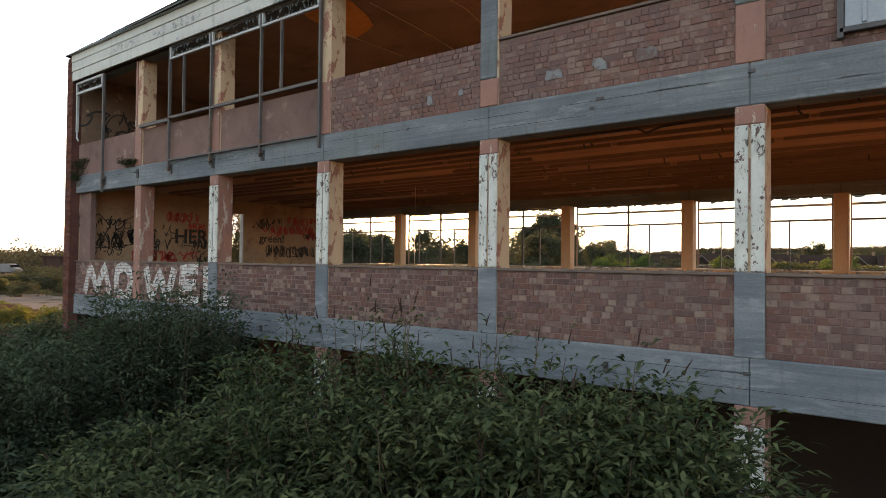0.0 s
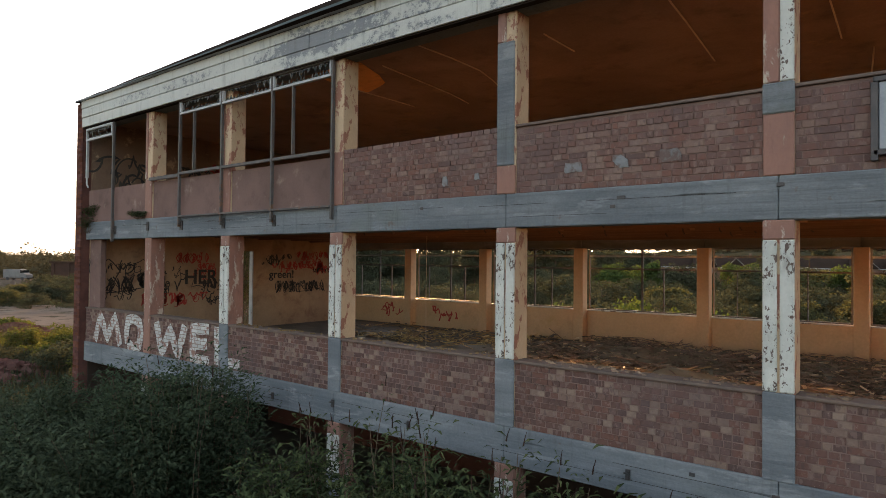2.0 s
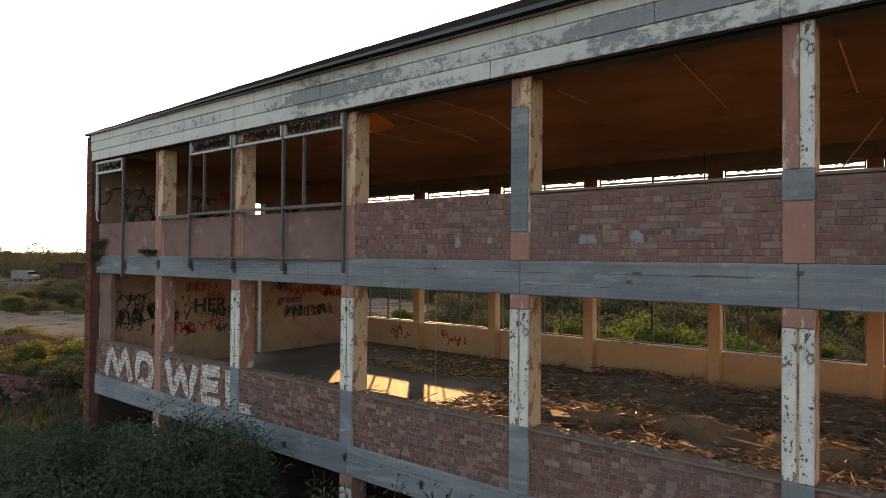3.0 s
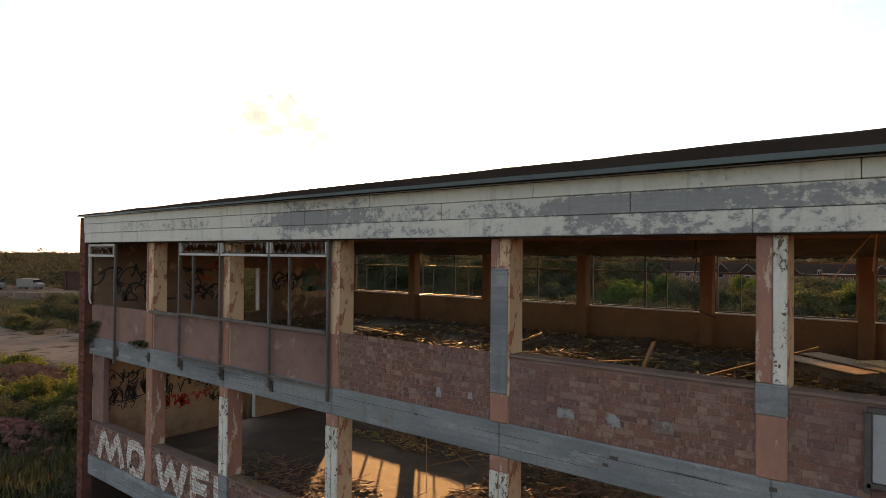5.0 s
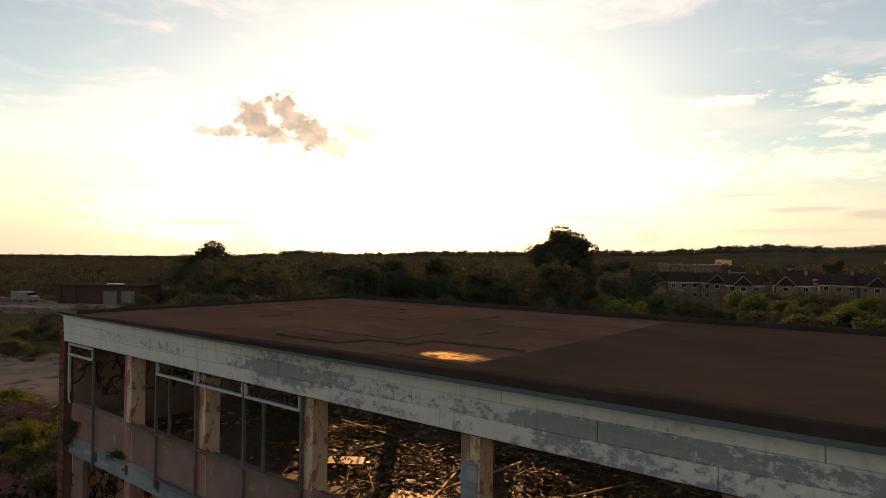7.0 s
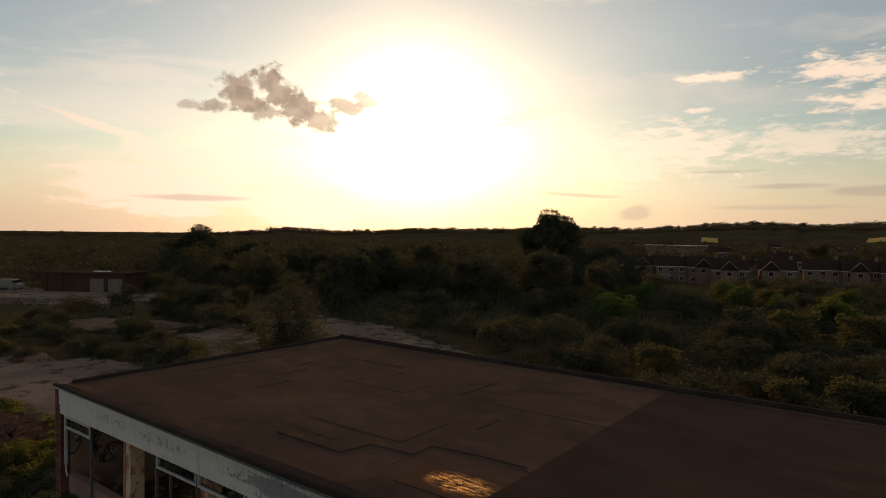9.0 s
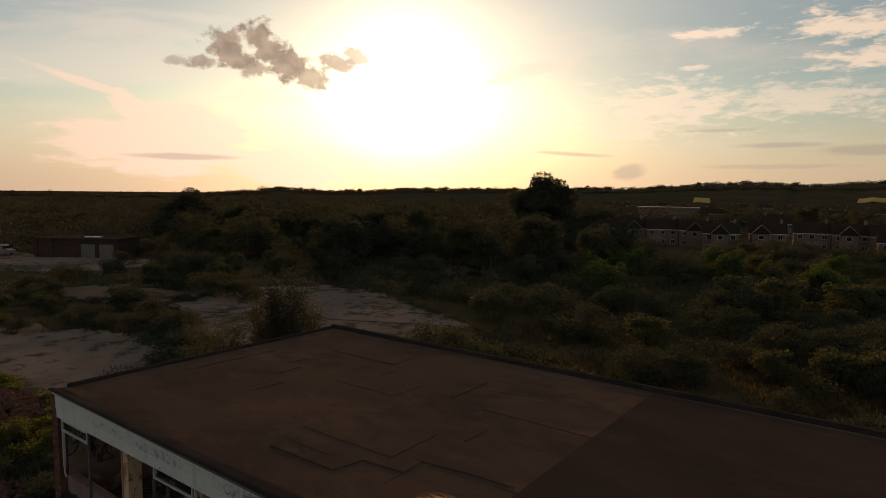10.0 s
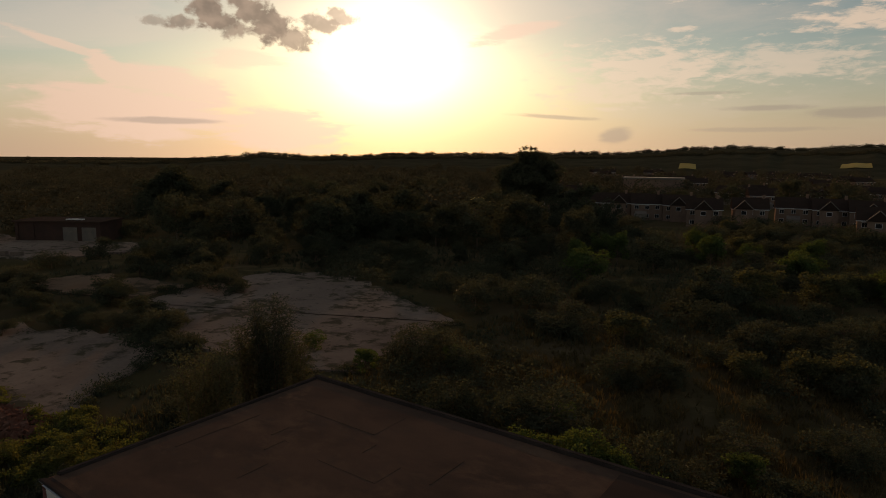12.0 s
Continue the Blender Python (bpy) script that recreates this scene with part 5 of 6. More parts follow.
# low upstands at the back and the end
for b in ((RX0 - 0.02, RX1, RY1 - 0.16, RY1 + 0.03, 9.15, 9.4), (RX0 - 0.03, RX0 + 0.14, 7.21, RY1 - 0.163, 9.15, 9.36)):
    bm = boxes(b)
    soften(bm, 0.03, 2)
    thing("roof_upstand", bm, "roof_edge", "low felted upstand at the roof's edge", "roof edge", "", "structure")
slab("roof_trim_back", RX0, RX1, RY1 - 0.15, RY1 + 0.02, 8.7, 9.145, "fascia_paint", "peeling fascia at the rear", "trim")
slab("roof_trim_end", RX0 - 0.02, RX0 + 0.1, 7.0, RY1 - 0.155, 8.7, 9.145, "fascia_paint", "peeling fascia at the end", "trim")
# ---------- debris on the floors ----------
def box_cloud(n, centre_fn, size_fn, rng, tilt=8.0):
    """Vertices of n turned boxes, four per face."""
    u = np.array([[(x, y, z) for x in (-.5, .5) for y in (-.5, .5) for z in (-.5, .5)]])[0]
    faces = np.array([i for f in BOX_F for i in f])
    size = size_fn(n)
    v = u[None] * size[:, None, :]
    a, b, c = rng.uniform(0, 2 * np.pi, n), np.radians(rng.normal(0, tilt, n)), np.radians(rng.normal(0, tilt, n))
    x, y, z = v[..., 0], v[..., 1], v[..., 2]
    x, z = x * np.cos(b)[:, None] + z * np.sin(b)[:, None], -x * np.sin(b)[:, None] + z * np.cos(b)[:, None]
    y, z = y * np.cos(c)[:, None] - z * np.sin(c)[:, None], y * np.sin(c)[:, None] + z * np.cos(c)[:, None]
    x, y = x * np.cos(a)[:, None] - y * np.sin(a)[:, None], x * np.sin(a)[:, None] + y * np.cos(a)[:, None]
    v = np.stack([x, y, z], -1) + centre_fn(n)[:, None, :]
    return v[:, faces].reshape(-1, 3)


MOUNDS = ((-5.3, 11.3, 1.1, 0.8, 0.24, 1.0), (-3.8, 11.6, 1.3, 0.8, 0.27, 2.0), (-1.9, 11.6, 1.2, 0.8, 0.22, 3.0), (-7.0, 10.9, 0.7, 0.6, 0.16, 4.0))


def debris_field(name, floor, x0, x1, y0, y1, sticks, boards, seed, label):
    rng = np.random.default_rng(seed)

    def heap(p):
        base = np.array([max(0.0, 0.16 * noise.noise((q[0] * 0.55, q[1] * 0.75, seed)) + 0.05) for q in p])
        if floor == FLOOR1:
            for x, y, rx, ry, h, s in MOUNDS:
                base = np.maximum(base, 0.22 * np.clip((p[:, 1] - 11.5) / 2.6, 0, 1) * np.clip((p[:, 0] + 9.5) / 2.5, 0, 1))
                base = np.maximum(base, h * np.clip(1 - ((p[:, 0] - x) / rx) ** 2 - ((p[:, 1] - y) / ry) ** 2, 0, 1) ** 1.3 + 0.02)
        return base

    def where(n):
        p = np.c_[rng.uniform(x0, x1, n * 2), rng.uniform(y0, y1, n * 2)]
        w = np.array([noise.noise((q[0] * 0.4, q[1] * 0.5, seed + 3.0)) for q in p]) + rng.normal(0, 0.25, n * 2)
        p = p[np.argsort(-w)[:n]]
        return np.c_[p, floor + 0.025 + heap(p) * rng.uniform(0, 1, n)]

    def stick_size(n):
        return np.c_[rng.gamma(1.6, 0.2, n) + 0.06, rng.uniform(0.008, 0.026, n), rng.uniform(0.007, 0.018, n)]

    def board_size(n):
        return np.c_[rng.gamma(1.4, 0.06, n) + 0.03, rng.uniform(0.025, 0.11, n), rng.uniform(0.006, 0.02, n)]

    # the pale flakes are added as sunlit sparkle among the darker debris
    for nm, n, sz, mat, lab, t in (("flake_litter", boards // 4, board_size, "pale_board", "pale board flakes coloured as sun glints", 14), ("stick_litter", sticks, stick_size, "debris_wood", "broken laths and splintered timber", 9), ("board_litter", boards, board_size, "debris_board", "broken ceiling boards and plaster flakes", 12)):
        v = box_cloud(n, where, sz, rng, t)
        me = array_mesh(nm, v, n * 6, 4, mat)
        tagged(new(nm, me), lab + " " + label, "debris", "", "stuff")


debris_field("first", FLOOR1, -8.4, 4.6, 7.4, 15.8, 8200, 5200, 5, "on the first floor")
debris_field("second", FLOOR2, -16.5, 4.6, 7.4, 15.7, 6500, 7000, 6, "on the upper floor")
debris_field("first", FLOOR1, -13.5, -8.2, 7.4, 10.2, 420, 380, 7, "on the first floor")
debris_field("first", FLOOR1, -14.5, -8.2, 12.6, 15.7, 450, 350, 8, "on the first floor")
# crumbs of brick and mortar on the sills
rs = np.random.default_rng(15)
for a, b in BAYS[2:6]:
    n = 45
    v = box_cloud(n, lambda k: np.c_[rs.uniform(a + 0.1, b - 0.1, k), rs.uniform(FRONT + 0.04, FRONT + 0.25, k), np.full(k, 4.084)], lambda k: np.c_[rs.gamma(1.5, 0.02, k) + 0.012, rs.uniform(0.01, 0.05, k), rs.uniform(0.008, 0.025, k)], rs, 5)
    tagged(new("sill_litter", array_mesh("sill_litter", v, n * 6, 4, "debris_wood")), "crumbs of brick and mortar on the sill", "debris", "", "stuff")
debris_field("ground", 0.12, -9, 4, 7.4, 13, 300, 300, 9, "on the ground floor")


def plank(x, y, z, ln, w, th, yaw, tilt, material, label):
    m = pose(x, y, z, 0, tilt, yaw)
    bm = bmesh.new()
    box(bm, -ln / 2, ln / 2, -w / 2, w / 2, -th / 2, th / 2)
    soften(bm, min(0.004, th * 0.2))
    ob = thing("plank", bm, material, label, "plank", "loose planks")
    ob.matrix_basis = m
    return ob


rp = random.Random(12)
for k in range(34):
    f = FLOOR1 if k < 14 else FLOOR2
    x, y = rp.uniform(-8 if k < 14 else -12, 0.5), rp.uniform(8.2, 14.5)
    ln = rp.uniform(0.9, 2.2)
    t = rp.uniform(-4, 4)
    plank(x, y, f + 0.05 + abs(math.sin(radians(t))) * ln / 2, ln, rp.uniform(0.03, 0.07), 0.022, rp.uniform(0, 180), t, "debris_wood", "loose timber plank among rubbish on the floor")
# a few that lean up out of the heap
for x, y, ln, yaw, tilt in ((-6.9, 10.6, 1.6, 30, -22), (-3.9, 10.2, 0.9, 80, -50), (-2.6, 11.4, 2.2, 25, -18), (-8.6, 10.8, 1.3, 150, -12)):
    plank(x, y, FLOOR2 + 0.06 + abs(math.sin(radians(tilt))) * ln / 2, ln, 0.06, 0.03, yaw, tilt, "debris_wood", "timber plank sticking up out of the rubbish")
for x, y, ln, w, yaw in ((-7.6, 9.3, 0.9, 0.6, 20), (-6.2, 9.5, 1.0, 0.5, -15), (-10.2, 10.0, 0.8, 0.5, 40)):
    ob = plank(x, y, FLOOR2 + 0.1, ln, w, 0.018, yaw, 1.5, "pale_board", "pale sheet of board lying on the upper floor")
    ob.name = "board_sheet"
    tagged(ob, "", "board", "board sheets")
for x, y, ln, w, yaw in ((-7.7, 9.0, 1.0, 0.5, 12), (-3.2, 10.4, 0.8, 0.45, -20), (-5.8, 11.0, 0.9, 0.5, 35), (-2.1, 9.2, 0.8, 0.5, 60)):
    ob = plank(x, y, FLOOR1 + 0.09, ln, w, 0.016, yaw, 2, "debris_board", "pale sheet of board lying on the first floor")
    ob.name = "board_sheet"
    tagged(ob, "", "board", "board sheets")

# sheets lying on a heap at the back of the upper floor
def mound(x, y, z, rx, ry, h, seed):
    bm = bmesh.new()
    n, k = 9, 26
    rings = []
    for i in range(n + 1):
        s = i / n
        ring = []
        for j in range(k):
            a = 2 * math.pi * j / k
            w = 1 + 0.28 * noise.noise((math.cos(a) * 1.3, math.sin(a) * 1.3, seed))
            hh = h * (1 - s * s) ** 1.5 * (1 + 0.35 * noise.noise((s * 3 * math.cos(a), s * 3 * math.sin(a), seed + 4)))
            ring.append(bm.verts.new((x + rx * s * w * math.cos(a), y + ry * s * w * math.sin(a), z + hh - 0.01)) if i else None)
        rings.append(ring)
    tip = bm.verts.new((x, y, z + h))
    for i in range(n):
        for j in range(k):
            b = (j + 1) % k
            bm.faces.new((tip, rings[1][j], rings[1][b]) if i == 0 else (rings[i][j], rings[i + 1][j], rings[i + 1][b], rings[i][b])).smooth = True
    return thing("dust_mound", bm, "dust_heap", "low mound of plaster dust among the debris", "mound", "dust mounds")


for x, y, rx, ry, h, s in MOUNDS + ((-5.2, 14.3, 3.2, 1.7, 0.2, 7.0), (-1.6, 14.4, 2.8, 1.6, 0.2, 8.0), (2.2, 14.3, 2.4, 1.7, 0.2, 9.0)):
    mound(x, y, FLOOR1, rx, ry, h, s)
mound(-1.5, 13.5, FLOOR2, 2.0, 1.2, 0.27, 5.0)
mound(0.8, 13.2, FLOOR2, 1.8, 1.2, 0.27, 6.0)
for x, y, ln, w, yaw in ((-2.0, 13.3, 2.3, 0.5, -36), (-1.2, 13.55, 2.5, 0.55, -38), (-0.3, 13.2, 2.4, 0.6, -42), (0.6, 13.5, 2.4, 1.0, -40)):
    ob = plank(x, y, FLOOR2 + 0.29, ln, w, 0.018, yaw, 0.8, "pale_board", "pale yellow board lying on a heap on the upper floor")
    ob.name = "board_sheet"
    tagged(ob, "", "board", "board sheets")

# ---------- plants ----------
def shoots(rng, n, base_r, height, spread, leaves, leaf_len, leaf_w, squash=1.0):
    """Arching shoots with leaves along them: leaf vertices, stem paths and shoot tips."""
    out, stems, tips = [], [], []
    for k in range(n):
        a = rng.uniform(0, 2 * np.pi)
        br = base_r * np.sqrt(rng.uniform())
        p0 = np.array([br * np.cos(a), br * np.sin(a) * squash, 0.0])
        h = height * rng.uniform(0.72, 1.0) / 0.8
        lean = spread * rng.uniform(0.2, 1.0)
        d = a + rng.normal(0, 0.5)
        s = np.linspace(0, 1, 14)[:, None]
        path = p0 + np.c_[np.cos(d) * lean * s ** 1.6, np.sin(d) * lean * squash * s ** 1.6, h * (s - 0.22 * s ** 3)]
        path[:, :2] += np.cumsum(rng.normal(0, 0.02, (14, 2)), 0)
        stems.append(path)
        tips.append((path[-1], path[-1] - path[-2]))
        u = rng.uniform(0.25, 1.0, leaves) ** 0.8
        idx = u * 13
        i0 = np.minimum(idx.astype(int), 12)
        fr = (idx - i0)[:, None]
        pos = path[i0] * (1 - fr) + path[i0 + 1] * fr
        tang = path[i0 + 1] - path[i0]
        tang /= np.linalg.norm(tang, axis=1, keepdims=True)
        ang = rng.uniform(0, 2 * np.pi, leaves)
        side = np.c_[np.cos(ang), np.sin(ang), np.zeros(leaves)]
        way = side * 0.8 + tang * rng.uniform(0.2, 0.9, (leaves, 1)) + np.array([0, 0, 1]) * rng.uniform(-0.3, 0.3, (leaves, 1))
        # side twigs push leaves outwards
        pos = pos + side * rng.gamma(1.5, 0.07, (leaves, 1)) * (height / 3.0)
        out.append(bent_leaves(pos, way, leaf_len * 1.15, leaf_w * 0.75, rng, 0.6))
    return np.concatenate(out), stems, tips


def shrub(name, label, seed, n, base_r, height, spread, leaves, leaf_len, leaf_w, mat, group, at, squash=1.0, flowers=0, stem_r=0.012):
    rng = np.random.default_rng(seed)
    v, stems, tips = shoots(rng, n, base_r, height, spread, leaves, leaf_len, leaf_w, squash)
    ob = empty(name, label, "shrub", group, "", at)
    cr = new("foliage", array_mesh("foliage", v, len(v) // 4, 4, mat))
    cr.parent = ob
    tagged(cr, kind="stuff")
    bm = bmesh.new()
    for p in stems[:: max(1, n // 60)]:
        tube(bm, [tuple(q) for q in p[::2]], stem_r, stem_r * 0.3, 4)
    tagged(part("stem_growth", bm, "bark", ob), kind="stuff")
    if flowers:
        bm = bmesh.new()
        for p, d in tips[:flowers]:
            d = d / np.linalg.norm(d)
            q = [p, p + d * 0.05 + np.array([0, 0, 0.02]), p + d * 0.11 + np.array([0.01, 0, 0.035])]
            tube(bm, [tuple(w) for w in q], 0.009, 0.003, 5)
        tagged(part("flower_spike", bm, "seed_head", ob, "brown dead flower spikes"), kind="stuff")
    return ob


LB = "tall dark green shrub before the facade"
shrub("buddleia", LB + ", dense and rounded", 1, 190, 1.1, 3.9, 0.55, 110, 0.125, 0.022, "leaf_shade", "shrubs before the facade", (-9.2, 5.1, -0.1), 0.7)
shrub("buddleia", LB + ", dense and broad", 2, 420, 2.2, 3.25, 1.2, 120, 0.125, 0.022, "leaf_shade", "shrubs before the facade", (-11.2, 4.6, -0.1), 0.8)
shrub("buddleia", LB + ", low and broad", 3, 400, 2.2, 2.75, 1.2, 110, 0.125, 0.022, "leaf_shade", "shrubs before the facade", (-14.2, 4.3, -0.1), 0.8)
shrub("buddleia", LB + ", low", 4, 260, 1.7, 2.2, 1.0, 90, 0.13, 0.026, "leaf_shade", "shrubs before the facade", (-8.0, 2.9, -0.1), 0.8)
shrub("buddleia", LB + ", with brown flower spikes", 5, 170, 1.0, 3.45, 0.8, 100, 0.135, 0.024, "leaf_bush", "shrubs before the facade", (-4.9, 4.5, -0.1), 0.8, 16)
shrub("buddleia", LB + ", with brown flower spikes", 6, 190, 1.1, 3.4, 0.8, 100, 0.135, 0.024, "leaf_bush", "shrubs before the facade", (-3.3, 4.5, -0.1), 0.8, 16)
shrub("buddleia", LB + ", with brown flower spikes", 7, 190, 1.0, 3.4, 0.8, 100, 0.14, 0.026, "leaf_bush", "shrubs before the facade", (-2.4, 4.6, -0.1), 0.8, 16)
shrub("buddleia", LB + ", leafy", 8, 150, 0.75, 3.3, 0.6, 100, 0.14, 0.026, "leaf_bush", "shrubs before the facade", (-1.75, 4.4, -0.1), 0.8, 6)
shrub("buddleia", LB + ", sparse", 9, 170, 1.2, 2.3, 0.9, 80, 0.13, 0.028, "leaf_bush", "shrubs before the facade", (-6.2, 3.6, -0.1), 0.8, 6)
shrub("buddleia", LB + ", leafy and low", 10, 170, 1.3, 2.6, 1.0, 60, 0.15, 0.028, "leaf_bush", "shrubs before the facade", (-3.4, 3.0, -0.1), 0.8, 6)
shrub("buddleia", LB + ", leafy and low", 11, 120, 0.9, 2.8, 0.8, 90, 0.135, 0.03, "leaf_bush", "shrubs before the facade", (-2.3, 3.4, -0.1), 0.8, 6)
shrub("buddleia", LB + ", leafy", 12, 180, 1.1, 2.7, 0.8, 80, 0.135, 0.03, "leaf_bush", "shrubs before the facade", (-5.2, 3.4, -0.1), 0.8, 6)
shrub("buddleia", LB + ", sparse sprigs", 14, 34, 0.9, 4.35, 0.45, 60, 0.14, 0.024, "leaf_shade", "shrubs before the facade", (-9.5, 5.2, -0.1), 0.7, 10)
shrub("buddleia", LB + ", thin sprigs with seed heads", 15, 16, 0.9, 4.05, 0.5, 44, 0.13, 0.02, "leaf_bush", "shrubs before the facade", (-5.6, 5.3, -0.1), 0.5, 12)
shrub("buddleia", LB + ", thin sprigs with seed heads", 16, 20, 1.1, 3.95, 0.5, 44, 0.13, 0.02, "leaf_bush", "shrubs before the facade", (-3.9, 5.2, -0.1), 0.5, 14)
shrub("buddleia", LB + ", thin sprigs with seed heads", 17, 14, 0.8, 3.75, 0.5, 44, 0.14, 0.022, "leaf_bush", "shrubs before the facade", (-2.5, 5.1, -0.1), 0.5, 8)
# tufts rooted in the masonry
for x, y, z, h in ((-16.95, 6.92, 6.2, 0.5), (-14.35, 6.92, 6.22, 0.18), (-17.05, 6.9, 5.95, 0.4)):
    shrub("wall_plant", "small green plant rooted in a joint of the wall", int(abs(x * 100)), 26, 0.2, h, 0.16, 26, 0.08, 0.012, "leaf_bush", "plants in the wall", (x, y, z), 0.6, 0, 0.004)


def tree_mesh(seed, height, crown_r, leaves, leaf, upright=0.75, mat="leaf_tree", filling=0):
    """Trunk and crown meshes of a tree that stands at the origin."""
    rng = np.random.default_rng(seed)
    bm = bmesh.new()
    top = height * 0.8
    bend = rng.normal(0, 0.04 * height, 2)
    tube(bm, [(bend[0] * s * s, bend[1] * s * s, top * s) for s in (0, 0.15, 0.35, 0.6, 0.8, 1.0)], height * 0.022, height * 0.005, 7)
    clumps = []
    n_limbs = 15
    for k in range(n_limbs):
        s = rng.uniform(0.25, 0.95)
        a = k * 2.4 + rng.normal(0, 0.3)
        reach = crown_r * (1 - ((s - 0.5) / 0.62) ** 2 * 0.75) * rng.uniform(0.65, 1.05)
        p0 = np.array([bend[0] * s * s, bend[1] * s * s, top * s])
        p1 = p0 + np.array([np.cos(a) * reach, np.sin(a) * reach, reach * upright * rng.uniform(0.3, 0.9)])
        p1[2] = min(p1[2], height * 0.95)
        tube(bm, [tuple(p0), tuple(p0 * 0.5 + p1 * 0.5 + np.array([0, 0, -0.06 * reach])), tuple(p1)], height * 0.008, height * 0.002, 5)
        for q in range(3):
            clumps.append((p0 + (p1 - p0) * rng.uniform(0.5, 1.0) + rng.normal(0, crown_r * 0.12, 3), crown_r * rng.uniform(0.2, 0.36)))
    clumps.append((np.array([bend[0], bend[1], height * 0.9]), crown_r * 0.32))
    for k in range(filling):
        d = rng.normal(size=3)
        d = d / np.linalg.norm(d) * rng.uniform(0.45, 0.95)
        clumps.append((np.array([bend[0] * 0.5, bend[1] * 0.5, height * 0.56]) + d * np.array([crown_r * 0.86, crown_r * 0.86, height * 0.36]), crown_r * rng.uniform(0.14, 0.27)))
    vs = []
    per = leaves // len(clumps)
    for c, rad in clumps:
        d = rng.normal(size=(per, 3))
        d /= np.linalg.norm(d, axis=1, keepdims=True)
        p = c + d * rad * rng.uniform(0.35, 1.0, (per, 1)) ** 0.6 * np.array([1, 1, 0.75])
        p[:, 2] = np.maximum(p[:, 2], 0.15)
        vs.append(leaf_quads(p, d + rng.normal(0, 0.6, (per, 3)), leaf, leaf * 0.34, rng, 0.15))
    v = np.concatenate(vs)
    crown = array_mesh("crown", v, len(v) // 4, 4, mat)
    me = bpy.data.meshes.new("trunk")
    bm.to_mesh(me)
    bm.free()
    me.materials.append(M["bark"])
    return me, crown


def tree(name, meshes, at, scale, turn, label, group, category="tree", wide=1.0):
    ob = empty(name, label, category, group)
    for nm, me in zip(("trunk", "crown"), meshes):
        o = new(nm, me)
        o.parent = ob
    ob.matrix_basis = pose(*at, 0, 0, turn) @ Matrix.Diagonal((scale * wide, scale * wide, scale, 1))
    return ob


TREES = [tree_mesh(s, 10.0, r, 5200, 0.36, u) for s, r, u in ((21, 3.6, 0.8), (22, 4.4, 0.6), (23, 3.2, 1.0), (24, 4.8, 0.5))]
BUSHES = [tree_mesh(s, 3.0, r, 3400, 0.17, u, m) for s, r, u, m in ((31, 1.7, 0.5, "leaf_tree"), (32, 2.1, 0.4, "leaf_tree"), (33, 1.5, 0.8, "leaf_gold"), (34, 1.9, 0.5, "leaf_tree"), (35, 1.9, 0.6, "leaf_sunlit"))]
OAK = tree_mesh(41, 19.0, 8.2, 46000, 0.55, 0.5, "leaf_tree", 70)

tree("tree", OAK, (-95.5, 181.5, -0.6), 1.17, 0, "large round-crowned tree standing above the woods", "trees", "tree", 1.15)
# tall shrubs behind the building's corner
for x, y, h, r, n_, mat, seed in ((-27.3, 22.2, 10.6, 0.7, 26, "leaf_tree", 71), (-28.1, 21.6, 9.4, 0.6, 18, "leaf_gold", 72), (-26.5, 21.8, 9.6, 0.6, 18, "leaf_tree", 73), (-24.6, 22.0, 9.1, 0.3, 12, "leaf_gold", 74), (-27.7, 18.1, 8.5, 0.9, 26, "leaf_gold", 75)):
    shrub("young_tree", "slim upright young tree growing close behind the building", seed, n_, r, h, r * 1.3, 300, 0.22, 0.05, mat, "trees near the building", (x, y, -0.1), 1.0, 0, 0.03)
LUSH = [tree_mesh(q, 3.0, w, 4200, 0.15, u, "leaf_lush") for q, w, u in ((55, 1.6, 0.6), (56, 1.3, 0.9))]
rt = random.Random(77)


def polar(az, d):
    return -d * math.sin(radians(az)), d * math.cos(radians(az))


def near_pad(x, y):
    return (-78 < x < -35 and 31 < y < 66) or (-86 < x < -45 and 9 < y < 31) or (-98 < x < -75 and 35 < y < 48) or (-160 < x < -112 and 24 < y < 66) or (-20 < x < 7 and 4 < y < 19)


# bushes of the rough ground
count = 0
while count < 165:
    az, d = rt.uniform(-4, 84), rt.uniform(26, 170) ** 1.0
    x, y = polar(az, d)
    if az > 46 and d < 140 and rt.random() < 0.75:
        continue
    if near_pad(x, y) or (y < 20 and x > -24):
        continue
    k = rt.choice([1, 3, 0, 1] if d < 75 else [0, 1, 3, 3, 1, 0, 2] if az < 12 else [0, 1, 3])
    s = rt.uniform(0.45, 1.15) * (0.8 + d / 240)
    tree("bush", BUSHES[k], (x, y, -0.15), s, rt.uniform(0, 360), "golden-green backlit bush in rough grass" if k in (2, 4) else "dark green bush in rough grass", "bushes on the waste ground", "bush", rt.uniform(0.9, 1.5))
    count += 1
# lush bushes close behind the rear wall
rl = random.Random(31)
for k in range(34):
    x, y = -21 + k * 0.86 + rl.uniform(-0.5, 0.5), rl.uniform(20.5, 31)
    tree("bush", LUSH[k % 2], (x, y, -0.15), min(rl.uniform(0.55, 1.25), 0.5 + (y - 19) * 0.09), rl.uniform(0, 360), "fresh green leafy bush lit from behind", "bushes behind the building", "bush", rl.uniform(0.8, 1.25))
for k in range(20):
    x, y = rl.uniform(-44, 6), rl.uniform(82, 118) if k > 5 else rl.uniform(34, 44)
    tree("bush", LUSH[k % 2], (x, y, -0.15), rl.uniform(1.2, 1.9) if k > 5 else 0.7, rl.uniform(0, 360), "fresh green leafy bush lit from behind", "bushes behind the building", "bush", rl.uniform(0.8, 1.3))
